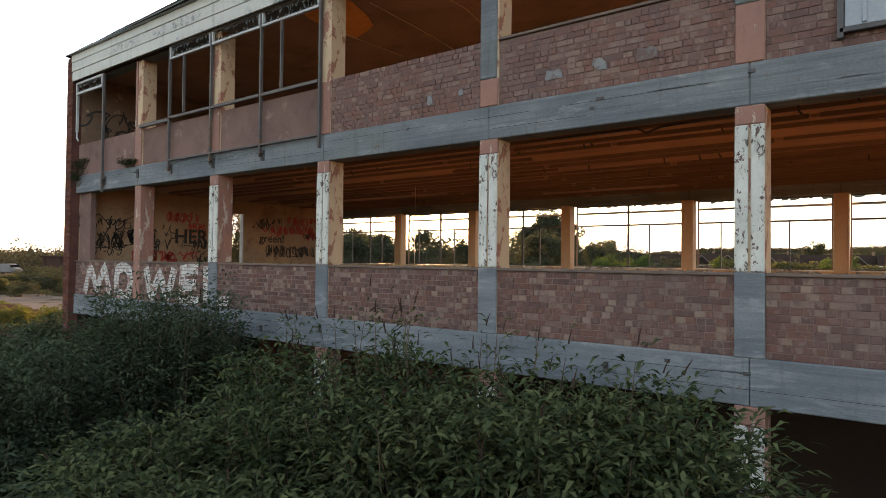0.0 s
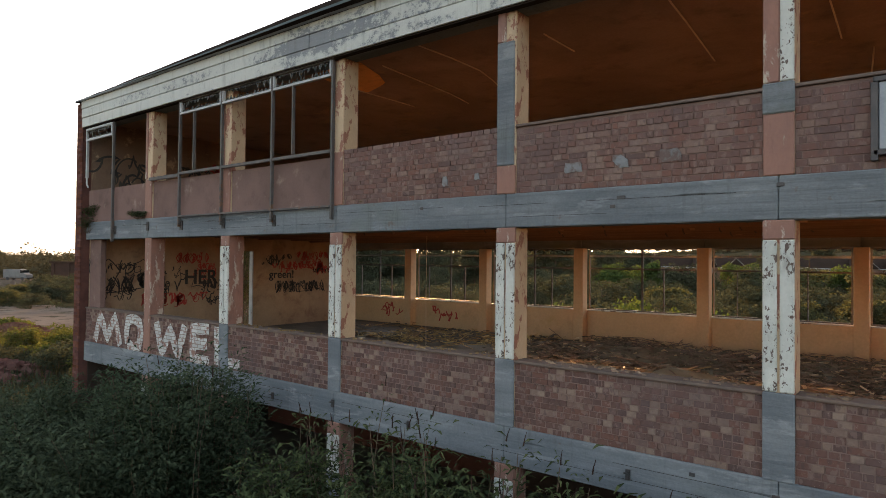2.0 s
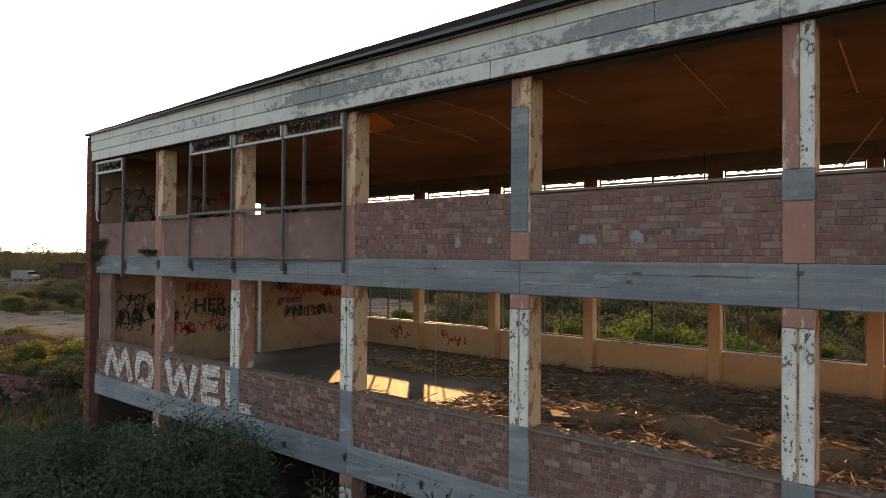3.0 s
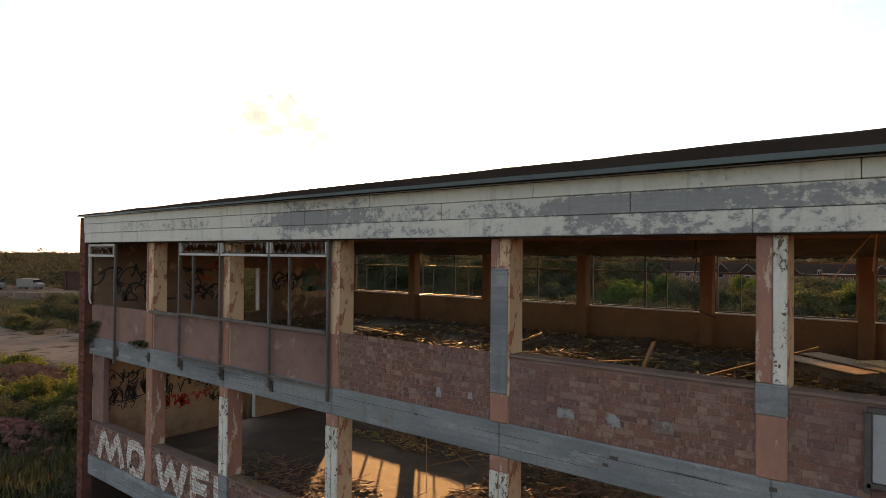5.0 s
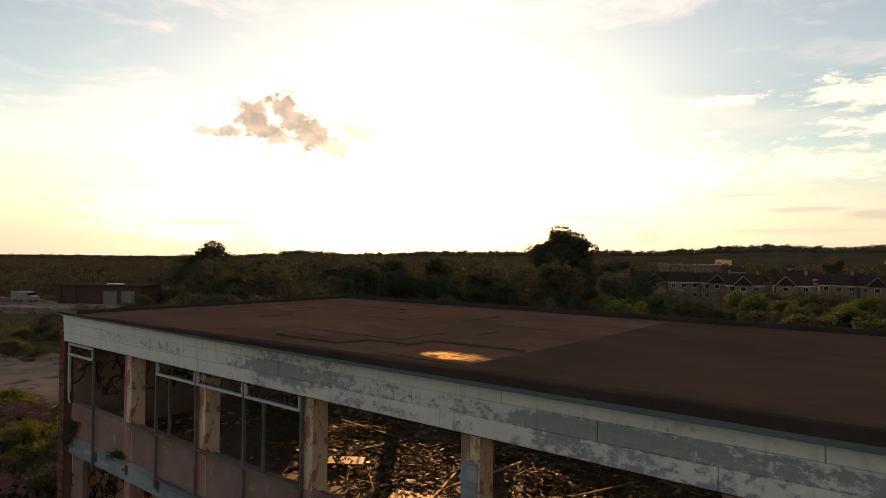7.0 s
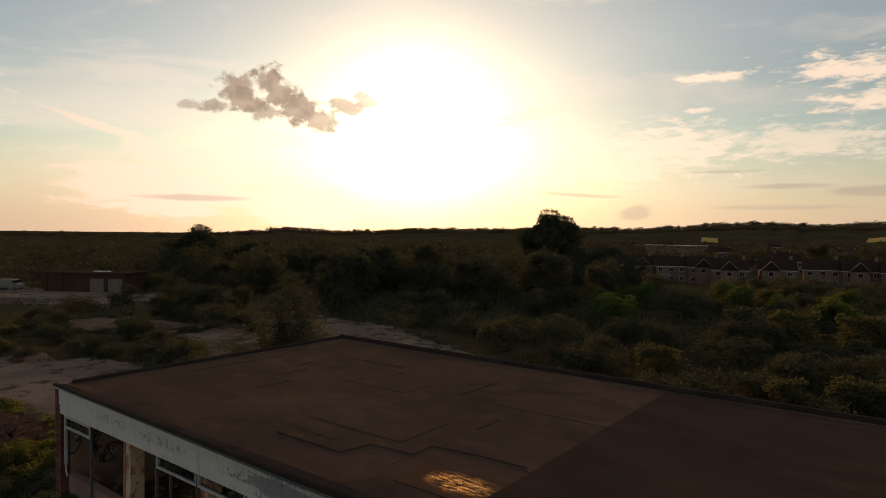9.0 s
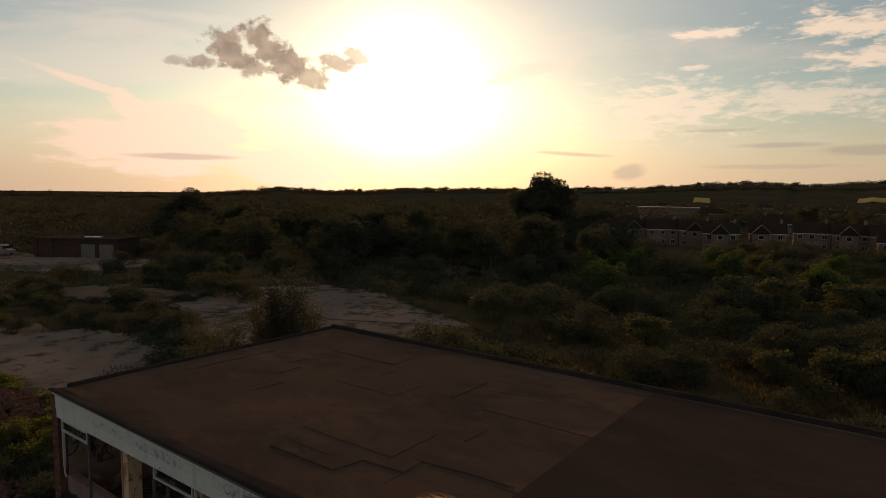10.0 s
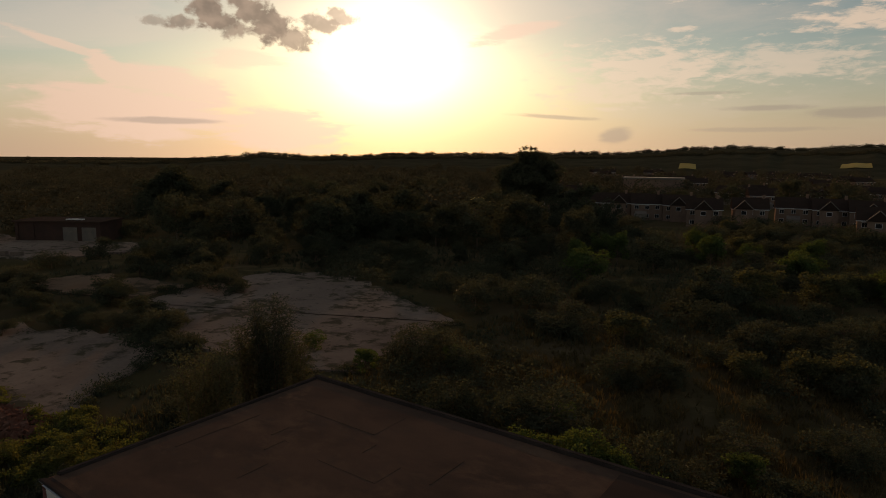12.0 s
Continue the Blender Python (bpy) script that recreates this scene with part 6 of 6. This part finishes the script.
# bushes that stand by the slabs and the corner
for x, y, s, k in ((-75, 23, 0.7, 2), (-70, 23.5, 0.6, 0), (-84, 26.5, 0.75, 2), (-79, 24, 0.6, 1), (-74.4, 36.4, 0.95, 0), (-61.5, 34.2, 0.75, 3), (-69.8, 31.1, 0.65, 1), (-56.9, 32.7, 0.7, 0), (-69.3, 28.5, 0.7, 3), (-87, 30.6, 0.9, 1), (-79.2, 29.6, 0.8, 0), (-94, 33.8, 1.0, 3), (-63.7, 32.3, 0.65, 1), (-72.8, 30.6, 0.6, 0), (-59.8, 35.7, 0.7, 3), (-65.9, 30.4, 0.6, 1), (-73.7, 47.8, 1.25, 0), (-105.9, 42.8, 1.0, 1), (-106.6, 58.1, 1.0, 3), (-80, 39, 0.9, 1), (-74, 37, 0.8, 0), (-66, 36, 0.9, 3), (-58, 33, 0.9, 0), (-52, 31, 0.7, 1), (-90, 34, 0.9, 0), (-95, 33, 1.0, 3), (-86, 49, 0.8, 1), (-69, 49, 1.0, 3), (-72, 51, 0.9, 0),
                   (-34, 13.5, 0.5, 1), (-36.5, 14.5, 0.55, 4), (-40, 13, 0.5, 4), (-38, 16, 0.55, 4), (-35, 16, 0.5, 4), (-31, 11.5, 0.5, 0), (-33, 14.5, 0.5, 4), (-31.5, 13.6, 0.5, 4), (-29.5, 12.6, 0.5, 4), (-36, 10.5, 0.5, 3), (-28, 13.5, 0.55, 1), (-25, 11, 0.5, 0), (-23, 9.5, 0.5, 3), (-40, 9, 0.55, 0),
                   (-20, 59, 1.1, 2), (-8, 54, 0.9, 2), (-4, 56, 1.0, 2), (-1, 57, 1.0, 2), (-12, 84, 1.6, 2), (-16, 81, 1.7, 3), (-6, 88, 1.5, 2), (-30, 100, 1.7, 0), (-14, 50, 0.9, 0), (-26, 58, 1.2, 3), (-9, 62, 1.1, 0), (-34, 66, 1.3, 1), (-38, 60, 1.2, 0)):
    tree("bush", BUSHES[k], (x, y, -0.15), s, rt.uniform(0, 360), "golden-green backlit bush in rough grass" if k in (2, 4) else "dark green bush in rough grass", "bushes on the waste ground", "bush", 1.3)
# belt of trees behind the slabs
count = 0
while count < 120:
    az = rt.uniform(22, 62)
    d = rt.uniform(85, 250)
    x, y = polar(az, d)
    if near_pad(x, y) or (31 < az < 33.6 and d > 200):
        continue
    hgt = (0.55 if d < 120 else rt.uniform(0.7, 1.25)) * rt.uniform(0.75, 1.1)
    tree("tree", TREES[rt.randrange(4)], (x, y, -0.6), hgt, rt.uniform(0, 360), "broad-leaved tree in the belt behind the slabs", "trees of the belt", "tree", rt.uniform(0.9, 1.3))
    count += 1
tree("tree", tree_mesh(43, 10.0, 4.4, 17000, 0.32, 0.7, "leaf_tree", 26), (*polar(59.2, 205), -0.6), 1.5, 20, "single bushy tree standing in the fields", "trees", "tree", 1.35)
for az, d, s in ((57.6, 200, 1.05), (61, 185, 0.9), (21.1, 150, 0.95), (22.5, 165, 0.8), (6.8, 240, 1.3), (15, 230, 0.9), (11, 260, 1.0), (3, 250, 1.2), (9, 150, 0.6), (13.5, 140, 0.55)):
    tree("tree", TREES[int(az) % 4], (*polar(az, d), -0.6), s, az * 40, "single broad-leaved tree in the fields", "trees")

# far woods and hedges: joined foliage
def far_woods(name, spots, seed, label, per=260, leaf=1.0, mat="leaf_far", category="woods"):
    rng = np.random.default_rng(seed)
    vs = []
    for x, y, z, h, w in spots:
        d = rng.normal(size=(per, 3))
        d /= np.linalg.norm(d, axis=1, keepdims=True)
        lump = rng.normal(0, 0.35, (6, 3)) * np.array([w, w, h * 0.3])
        p = lump[rng.integers(0, 6, per)] + d * rng.uniform(0.1, 1.0, (per, 1)) ** 0.4 * np.array([w * 0.45, w * 0.45, h * 0.35])
        p[:, 2] = np.clip(p[:, 2] + h * 0.55, 0.2, h * 1.15)
        vs.append(leaf_quads(p + np.array([x, y, z]), d, leaf * h / 10, leaf * h / 10 * 0.45, rng, 0.1))
    v = np.concatenate(vs)
    return tagged(new(name, array_mesh(name, v, len(v) // 4, 4, mat)), label, category, "", "stuff")


spots = []
for k in range(1300):
    az = rt.uniform(-3, 86)
    d = rt.uniform(210, 900) if k % 3 else rt.uniform(160, 420)
    if (az < 30 and d < 260) or (az > 56 and rt.random() < 0.2) or (31 < az < 33.6 and d < 300) or (d > 700 and az < 16):
        continue
    x, y = polar(az, d)
    tall = rt.uniform(4, 9) if az > 56 else rt.uniform(5, 11)
    spots.append((x, y, -0.8, tall, rt.uniform(4, 9)))
far_woods("far_woods", spots, 91, "distant hedges and woods on the plain", 420, 0.9)

# low scrub that fills the ground between the bushes, and sunlit weeds beside the building
scrub, weeds = [], []
for k in range(760):
    az, d = rt.uniform(-4, 46), rt.uniform(40, 190)
    x, y = polar(az, d)
    if near_pad(x, y) or noise.noise((x * 0.05, y * 0.05, 2.0)) < -0.12:
        continue
    scrub.append((x, y, -0.25, rt.uniform(1.0, 2.3) * (0.8 + d / 260), rt.uniform(1.4, 3.4) * (0.8 + d / 200)))
far_woods("scrub", scrub, 92, "dull green low scrub on the waste ground", 330, 1.15, "leaf_tree", "scrub")
for k in range(150):
    x, y = rt.uniform(-56, -35), rt.uniform(11.5, 20)
    if ((x + 46.5) / 5.0) ** 2 + ((y - 15.0) / 1.6) ** 2 < 1 or y > 21 + x * 0.08 + 2 or (x < -44 and y > 17.5):
        continue
    weeds.append((x, y, -0.2, rt.uniform(0.4, 1.1), rt.uniform(0.6, 1.3)))
verge = []
rv = random.Random(97)
for x, y in VERGES:
    if x > -100 and noise.noise((x * 0.2, y * 0.2, 5.0)) > -0.25:
        for k in range(2):
            verge.append((x + rv.uniform(-0.7, 0.7), y + rv.uniform(-0.7, 0.7), -0.1, rv.uniform(0.3, 0.9), rv.uniform(0.6, 1.5)))
for k in range(40):
    x, y = rv.uniform(-62, -46), rv.uniform(29, 33)
    verge.append((x, y, -0.1, rv.uniform(0.6, 1.5), rv.uniform(1.0, 2.0)))
far_woods("verge_weeds", verge, 94, "dull weeds along the edges of the slabs", 150, 1.7, "leaf_tree", "weeds")
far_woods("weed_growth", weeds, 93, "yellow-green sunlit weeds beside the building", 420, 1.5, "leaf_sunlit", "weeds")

# hills behind: layered ridges whose crests carry woods
PROFILE = [(-10, 1.15), (2, 1.2), (7, 1.0), (10, 1.1), (14, 1.05), (17, 0.8), (20, 0.62), (26, 0.5), (32, 0.45), (39, 0.42), (44, 0.2), (47, 0.1), (50, 0.25), (52, 0.35), (54, 0.05), (57, -0.2), (62, -0.3), (75, -0.32), (95, -0.3)]


def crest(az):
    for (a0, e0), (a1, e1) in zip(PROFILE, PROFILE[1:]):
        if a0 <= az <= a1:
            s = (az - a0) / (a1 - a0)
            s = s * s * (3 - 2 * s)
            return e0 + (e1 - e0) * s
    return 0.0


def ridge_z(az, d, d0, d1, share, seed):
    h1 = 14 + d1 * math.tan(radians(crest(az))) * share + 4.0 * noise.noise((az * 0.4, seed, 0)) + 3.0 * noise.noise((az * 1.1, seed, 3)) - 7
    s = (d - d0) / (d1 - d0)
    return -2 + (h1 + 2) * (s * s * (3 - 2 * s)) + 1.5 * noise.noise((az * 0.9, s * 4, seed)), h1


def ridge(name, d0, d1, share, seed, label):
    me = bpy.data.meshes.new(name)
    vs, fs, trees_at = [], [], []
    na, nd = 260, 13
    for i in range(na):
        az = -10 + 105 * i / (na - 1)
        for j in range(nd):
            d = d0 + (d1 - d0) * j / (nd - 1)
            z, h1 = ridge_z(az, d, d0, d1, share, seed)
            vs.append((*polar(az, d), z))
        for q in range(3):
            a2 = az + rt.uniform(-0.2, 0.2)
            tall = rt.uniform(5, 12) * d1 / 1500
            trees_at.append((*polar(a2, d1 - rt.uniform(0, 60)), h1 - 1.0 - tall * 0.28, tall, rt.uniform(7, 13) * d1 / 1500))
    for i in range(na - 1):
        for j in range(nd - 1):
            fs.append((i * nd + j, (i + 1) * nd + j, (i + 1) * nd + j + 1, i * nd + j + 1))
    me.from_pydata(vs, [], fs)
    me.materials.append(M["hill_wood"])
    for p in me.polygons:
        p.use_smooth = True
    tagged(new(name, me), label, "hill", "", "structure")
    far_woods("ridge_woods", trees_at, int(seed), "dark woods along the crest of the hills", 240, 1.7)


ridge("backdrop_hill_near", 700, 1300, 0.8, 3.0, "low wooded rise in the distance")
ridge("backdrop_hill_far", 1300, 2300, 1.0, 5.0, "wooded hills on the horizon")
# pale harvested fields on the hillside; two low meadows have sunlight in their yellow
for az0, az1, da, db, low in ((13.9, 15.3, 890, 985, None), (1.5, 3.6, 930, 1000, None), (26.2, 28.0, 420, 470, -0.35), (31.3, 33.3, 262, 292, -0.35)):
    bm = bmesh.new()
    n, rows = 12, []
    for q in range(7):
        d = da + (db - da) * q / 6
        trim_ = 0.06 * q / 6
        row = []
        for k in range(n + 1):
            a = az0 + (az1 - az0) * (trim_ + (1 - 2 * trim_) * k / n)
            row.append(bm.verts.new((*polar(a, d), ridge_z(a, d, 700, 1300, 0.8, 3.0)[0] + 1.2 if low is None else low)))
        rows.append(row)
    for a, b in zip(rows, rows[1:]):
        for k in range(n):
            bm.faces.new((a[k], a[k + 1], b[k + 1], b[k]))
    thing("stubble_field", bm, "field_yellow", "pale yellow harvested field on the hillside" if low is None else "meadow among the trees, yellow sunlight in its colour", "field", "", "structure")

# grass and weeds on the open ground
def grass(name, n, region, seed, size, label, mat="grass_dry"):
    rng = np.random.default_rng(seed)
    p = []
    while len(p) < n:
        az, d = rng.uniform(*region[:2]), rng.uniform(*region[2:])
        x, y = polar(az, d)
        if near_pad(x, y) or noise.noise((x * 0.12, y * 0.12, 8.0)) < rng.uniform(-0.45, 0.25):
            continue
        p.append((x, y, -0.1))
    p = np.repeat(np.array(p), 6, 0) + rng.normal(0, 0.12, (n * 6, 3)) * np.array([1, 1, 0])
    way = rng.normal(0, 0.35, (n * 6, 3)) + np.array([0, 0, 1.0])
    v = leaf_quads(p, way, size, size * 0.05 + 0.012, rng, -0.05)
    tagged(new(name, array_mesh(name, v, n * 6, 4, mat)), label, "grass", "", "stuff")


grass("grass", 9000, (-2, 86, 22, 75), 51, 0.6, "dry straw-coloured grass tufts on waste ground")
grass("weeds", 7000, (52, 88, 14, 60), 52, 0.6, "dark weeds beside the building", "leaf_tree")
grass("weeds", 5000, (-2, 86, 60, 150), 53, 0.9, "rough weeds on waste ground", "leaf_tree")

# rubble heaps left of the building
def rubble_heap(x, y, rx, ry, h, n, seed):
    rng = np.random.default_rng(seed)
    q = rng.normal(0, 0.42, (n, 2))
    zz = h * np.exp(-(q ** 2).sum(1) * 2.2)
    c = np.c_[x + q[:, 0] * rx, y + q[:, 1] * ry, zz * rng.uniform(0.75, 1.0, n)]
    v = box_cloud(n, lambda k: c, lambda k: np.c_[rng.uniform(0.15, 0.5, k), rng.uniform(0.12, 0.35, k), rng.uniform(0.1, 0.3, k)], rng, 30)
    tagged(new("rubble_heap", array_mesh("rubble_heap", v, n * 6, 4, "rubble")), "low heap of brick rubble on the ground", "rubble", "", "stuff")


rubble_heap(-46.5, 15.0, 7, 2.4, 0.9, 600, 61)
rubble_heap(-33, 9.5, 4, 2.5, 0.7, 260, 62)

# ---------- houses, shed, vehicles in the distance ----------
def house(x, y, turn, w, d, eaves, ridge_h, seed, gable_front=False):
    r = random.Random(seed)
    ob = empty("house", "two-storey brick house with dark tiled roof" + (" and a front gable" if gable_front else ""), "house", "houses beyond the fields")
    bm = boxes((-w / 2, w / 2, -d / 2, d / 2, -1.5, eaves))
    part("wall", bm, "house_brick", ob)
    bm = bmesh.new()
    o = 0.35
    a = [bm.verts.new(p) for p in ((-w / 2 - o, -d / 2 - o, eaves - 0.1), (-w / 2 - o, d / 2 + o, eaves - 0.1), (-w / 2 - o, 0, ridge_h))]
    b = [bm.verts.new((-v.co.x, v.co.y, v.co.z)) for v in a]
    bm.faces.new(a); bm.faces.new(b[::-1])
    for i in range(3):
        bm.faces.new((a[i], a[(i + 1) % 3], b[(i + 1) % 3], b[i]))
    rf = part("roof", bm, "house_roof", ob)
    part("chimney", boxes((w / 2 - 1.4, w / 2 - 0.7, -0.35, 0.35, ridge_h - 0.8, ridge_h + 0.9)), "house_brick", rf)
    yf = -d / 2
    nwin = max(2, int(w / 2.6))
    for lv in (0.6, 3.2):
        for k in range(nwin):
            xx = -w / 2 + w * (k + 0.5) / nwin
            wn = part("window", boxes((xx - 0.62, xx + 0.62, yf - 0.06, yf + 0.05, lv, lv + 1.2)), "white_upvc", ob)
            part("pane", boxes((xx - 0.54, xx - 0.03, yf - 0.075, yf - 0.062, lv + 0.08, lv + 1.12)), "house_glass", wn)
            part("pane", boxes((xx + 0.03, xx + 0.54, yf - 0.075, yf - 0.062, lv + 0.08, lv + 1.12)), "house_glass", wn)
    part("gutter", boxes((-w / 2 - o, w / 2 + o, yf - o - 0.08, yf - o + 0.02, eaves - 0.3, eaves - 0.1)), "white_upvc", ob)
    if gable_front:
        gx = r.uniform(-w / 5, w / 5)
        part("wall", boxes((gx - 2.2, gx + 2.2, yf - 1.6, yf, -1.5, eaves)), "house_brick", ob)
        bm = bmesh.new()
        v = [bm.verts.new(p) for p in ((gx - 2.5, yf - 1.9, eaves - 0.1), (gx + 2.5, yf - 1.9, eaves - 0.1), (gx, yf - 1.9, ridge_h - 0.5), (gx - 2.5, 0, eaves - 0.1), (gx + 2.5, 0, eaves - 0.1), (gx, 0, ridge_h - 0.5))]
        for f in ((0, 1, 2), (3, 5, 4), (0, 2, 5, 3), (1, 4, 5, 2), (0, 3, 4, 1)):
            bm.faces.new([v[i] for i in f])
        part("roof", bm, "house_roof", ob)
        for s in (-1, 1):
            bm = bmesh.new()
            tube(bm, [(gx + s * 2.5, yf - 1.95, eaves - 0.1), (gx, yf - 1.95, ridge_h - 0.5)], 0.12, 0.12, 4)
            part("bargeboard", bm, "shutter", ob)
        wn = part("window", boxes((gx - 0.7, gx + 0.7, yf - 1.66, yf - 1.59, 3.2, 4.4)), "white_upvc", ob)
        part("pane", boxes((gx - 0.6, gx + 0.6, yf - 1.675, yf - 1.662, 3.3, 4.3)), "house_glass", wn)
    else:
        # lean-to conservatory
        cx = r.uniform(-w / 4, w / 4)
        bm = bmesh.new()
        v = [bm.verts.new(p) for p in ((cx - 1.7, yf - 2.4, -1), (cx + 1.7, yf - 2.4, -1), (cx + 1.7, yf - 0.1, -1), (cx - 1.7, yf - 0.1, -1), (cx - 1.7, yf - 2.4, 1.9), (cx + 1.7, yf - 2.4, 1.9), (cx + 1.7, yf - 0.1, 2.7), (cx - 1.7, yf - 0.1, 2.7))]
        for f in ((0, 1, 5, 4), (1, 2, 6, 5), (2, 3, 7, 6), (3, 0, 4, 7), (4, 5, 6, 7), (0, 3, 2, 1)):
            bm.faces.new([v[i] for i in f])
        part("conservatory", bm, "shutter", ob, "pale lean-to conservatory")
    ob.matrix_basis = pose(x, y, -0.6, 0, 0, turn)
    return ob


for k, (x, y, turn, w, g) in enumerate(((-90, 186, 28, 9, False), (-81, 190, 26, 9, True), (-72, 194, 24, 9, True), (-62.5, 196, 22, 9, False), (-53, 197, 20, 9, True), (-43, 186, 15, 9, True), (-33, 196, 14, 9, True), (-23.5, 208, 10, 9, False), (-14, 207, 10, 9, True), (-5, 205, 8, 9, True), (-2, 178, 4, 9, True), (8, 190, 2, 9, True))):
    house(x, y, turn, w, 8, 4.9, 7.8, 200 + k, g)
for k in range(46):
    az, d = rt.uniform(0, 27), rt.uniform(260, 700)
    x, y = polar(az, d)
    house(x, y, rt.uniform(-30, 60), rt.uniform(8, 14), 8, 4.9, 7.6, 300 + k, rt.random() < 0.3)
hall = empty("school_hall", "long low flat-roofed hall with pale fascia", "building", "buildings beyond the fields")
part("wall", boxes((-14, 14, -6, 6, -1, 5.5)), "house_brick", hall)
part("roof", boxes((-14.5, 14.5, -6.5, 6.5, 5.502, 6.3)), "shutter", hall)
hall.matrix_basis = pose(*polar(17.2, 330), 2.5, 0, 0, 15)

shed = empty("shed", "dark flat-roofed brick shed with two roller shutters", "shed")
part("wall", boxes((-9, 9, -4, 4, -0.4, 4.0)), "shed_wall", shed)
part("roof", boxes((-9.4, 9.4, -4.4, 4.4, 4.002, 4.3)), "roof_felt_dark", shed)
part("rooflight", boxes((0.5, 4.0, -2, -1, 4.302, 4.5)), "white_upvc", shed)
for x in (2.6, 6.6):
    s = part("roller_shutter", boxes((x - 1.5, x + 1.5, -4.06, -4.002, 0, 3.0)), "shutter", shed)
    for k in range(8):
        part("slat", boxes((x - 1.45, x + 1.45, -4.09, -4.062, 0.1 + k * 0.36, 0.36 + k * 0.36)), "shutter", s)
for x in (-8.9, -5.5):
    part("buttress", boxes((x, x + 0.6, -4.3, -4.002, -0.4, 3.9)), "shed_wall", shed)
shed.matrix_basis = pose(-141, 61, 0, 0, 0, 33)


def van(x, y, turn, label, body="pale_panel"):
    ob = empty("van", label, "van", "parked vehicles")
    bm = bmesh.new()
    prof = [(-2.6, 0.5), (-2.6, 2.3), (1.1, 2.35), (1.9, 1.4), (2.6, 1.2), (2.65, 0.5)]
    a = [bm.verts.new((px, -0.95, pz)) for px, pz in prof]
    b = [bm.verts.new((px, 0.95, pz)) for px, pz in prof]
    bm.faces.new(a); bm.faces.new(b[::-1])
    for i in range(len(prof)):
        bm.faces.new((a[i], a[(i + 1) % 6], b[(i + 1) % 6], b[i]))
    soften(bm, 0.06, 2)
    part("body", bm, body, ob)
    part("windscreen", boxes((1.2, 1.75, -0.97, 0.97, 1.5, 2.1)), "house_glass", ob)
    for wx in (-1.6, 1.7):
        for wy in (-0.9, 0.9):
            bm = bmesh.new()
            bmesh.ops.create_cone(bm, cap_ends=True, segments=16, radius1=0.36, radius2=0.36, depth=0.24, matrix=pose(wx, wy, 0.36, 90, 0, 0))
            soften(bm, 0.03)
            part("wheel", bm, "dark_metal", ob)
    ob.matrix_basis = pose(x, y, 0.24, 0, 0, turn)


van(-158, 43, 20, "white panel van parked on the yard")
van(-154, 49, 35, "small white van parked on the yard")
van(-166, 46, 10, "white lorry-like van parked on the yard")
for k in range(7):
    ob = thing("concrete_block", soften(boxes((-0.9, 0.9, -0.5, 0.5, 0, 0.9)), 0.05), "pad_concrete", "grey concrete barrier block on the yard", "block", "barrier blocks")
    ob.matrix_basis = pose(-139 + k * 2.6, 36 + k * 1.4, 0.1, 0, 0, 25 + k * 3)
# ---------- bricks, laid last ----------
def lay(ob, x0, x1, z0, z1, y0, ragged, limit):
    r = random.Random(int(abs(x0) * 100 + z0 * 10))
    z, course, made = z0 + 0.004, 0, 0
    while z + BRICK_H <= z1 + 0.03:
        x = x0 + 0.006 - (0.0 if course % 2 else 0.165)
        k = course
        last = z + BRICK_H + 0.075 > z1
        while x < x1 - 0.03:
            long = r.random() < (0.2 if z0 < 5 else 0.4)
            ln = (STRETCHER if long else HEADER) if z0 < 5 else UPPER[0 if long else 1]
            w = 0.215 if long else 0.1025
            full = w
            if not long and r.random() < 0.45:
                w = r.uniform(0.06, 0.095)
            a, b = max(x, x0 + 0.006), min(x + w, x1 - 0.006)
            top = min(1.0, (z1 - 0.003 - z) / BRICK_H)
            if b - a > 0.03 and not (ragged and last and r.random() < 0.05):
                br = new("brick", ln)
                br.parent = ob
                br.location = (a, y0 - r.uniform(-0.006, 0.005), z)
                br.scale = ((b - a) / full, 1, top)
                made += 1
            x += w + JOINT
            k += 1
        z += BRICK_H + JOINT
        course += 1


for ob, x0, x1, z0, z1, y0, ragged, holes in PANELS:
    lay(ob, x0, x1, z0, z1, y0, ragged, 300)
# pier bricks: two faces, quoined
z, c = 0.2, 0
while z < 9.2:
    for ln, w, x in ((QUOIN[0], 0.215, 0.0), (QUOIN[1], 0.1025, 0.2225)) if c % 2 else ((QUOIN[1], 0.1025, 0.0), (QUOIN[0], 0.215, 0.11)):
        br = new("brick", ln)
        br.parent = pier
        br.location = (LEFT - 0.35 + x, PIER_Y, z)
    z += 0.075
    c += 1
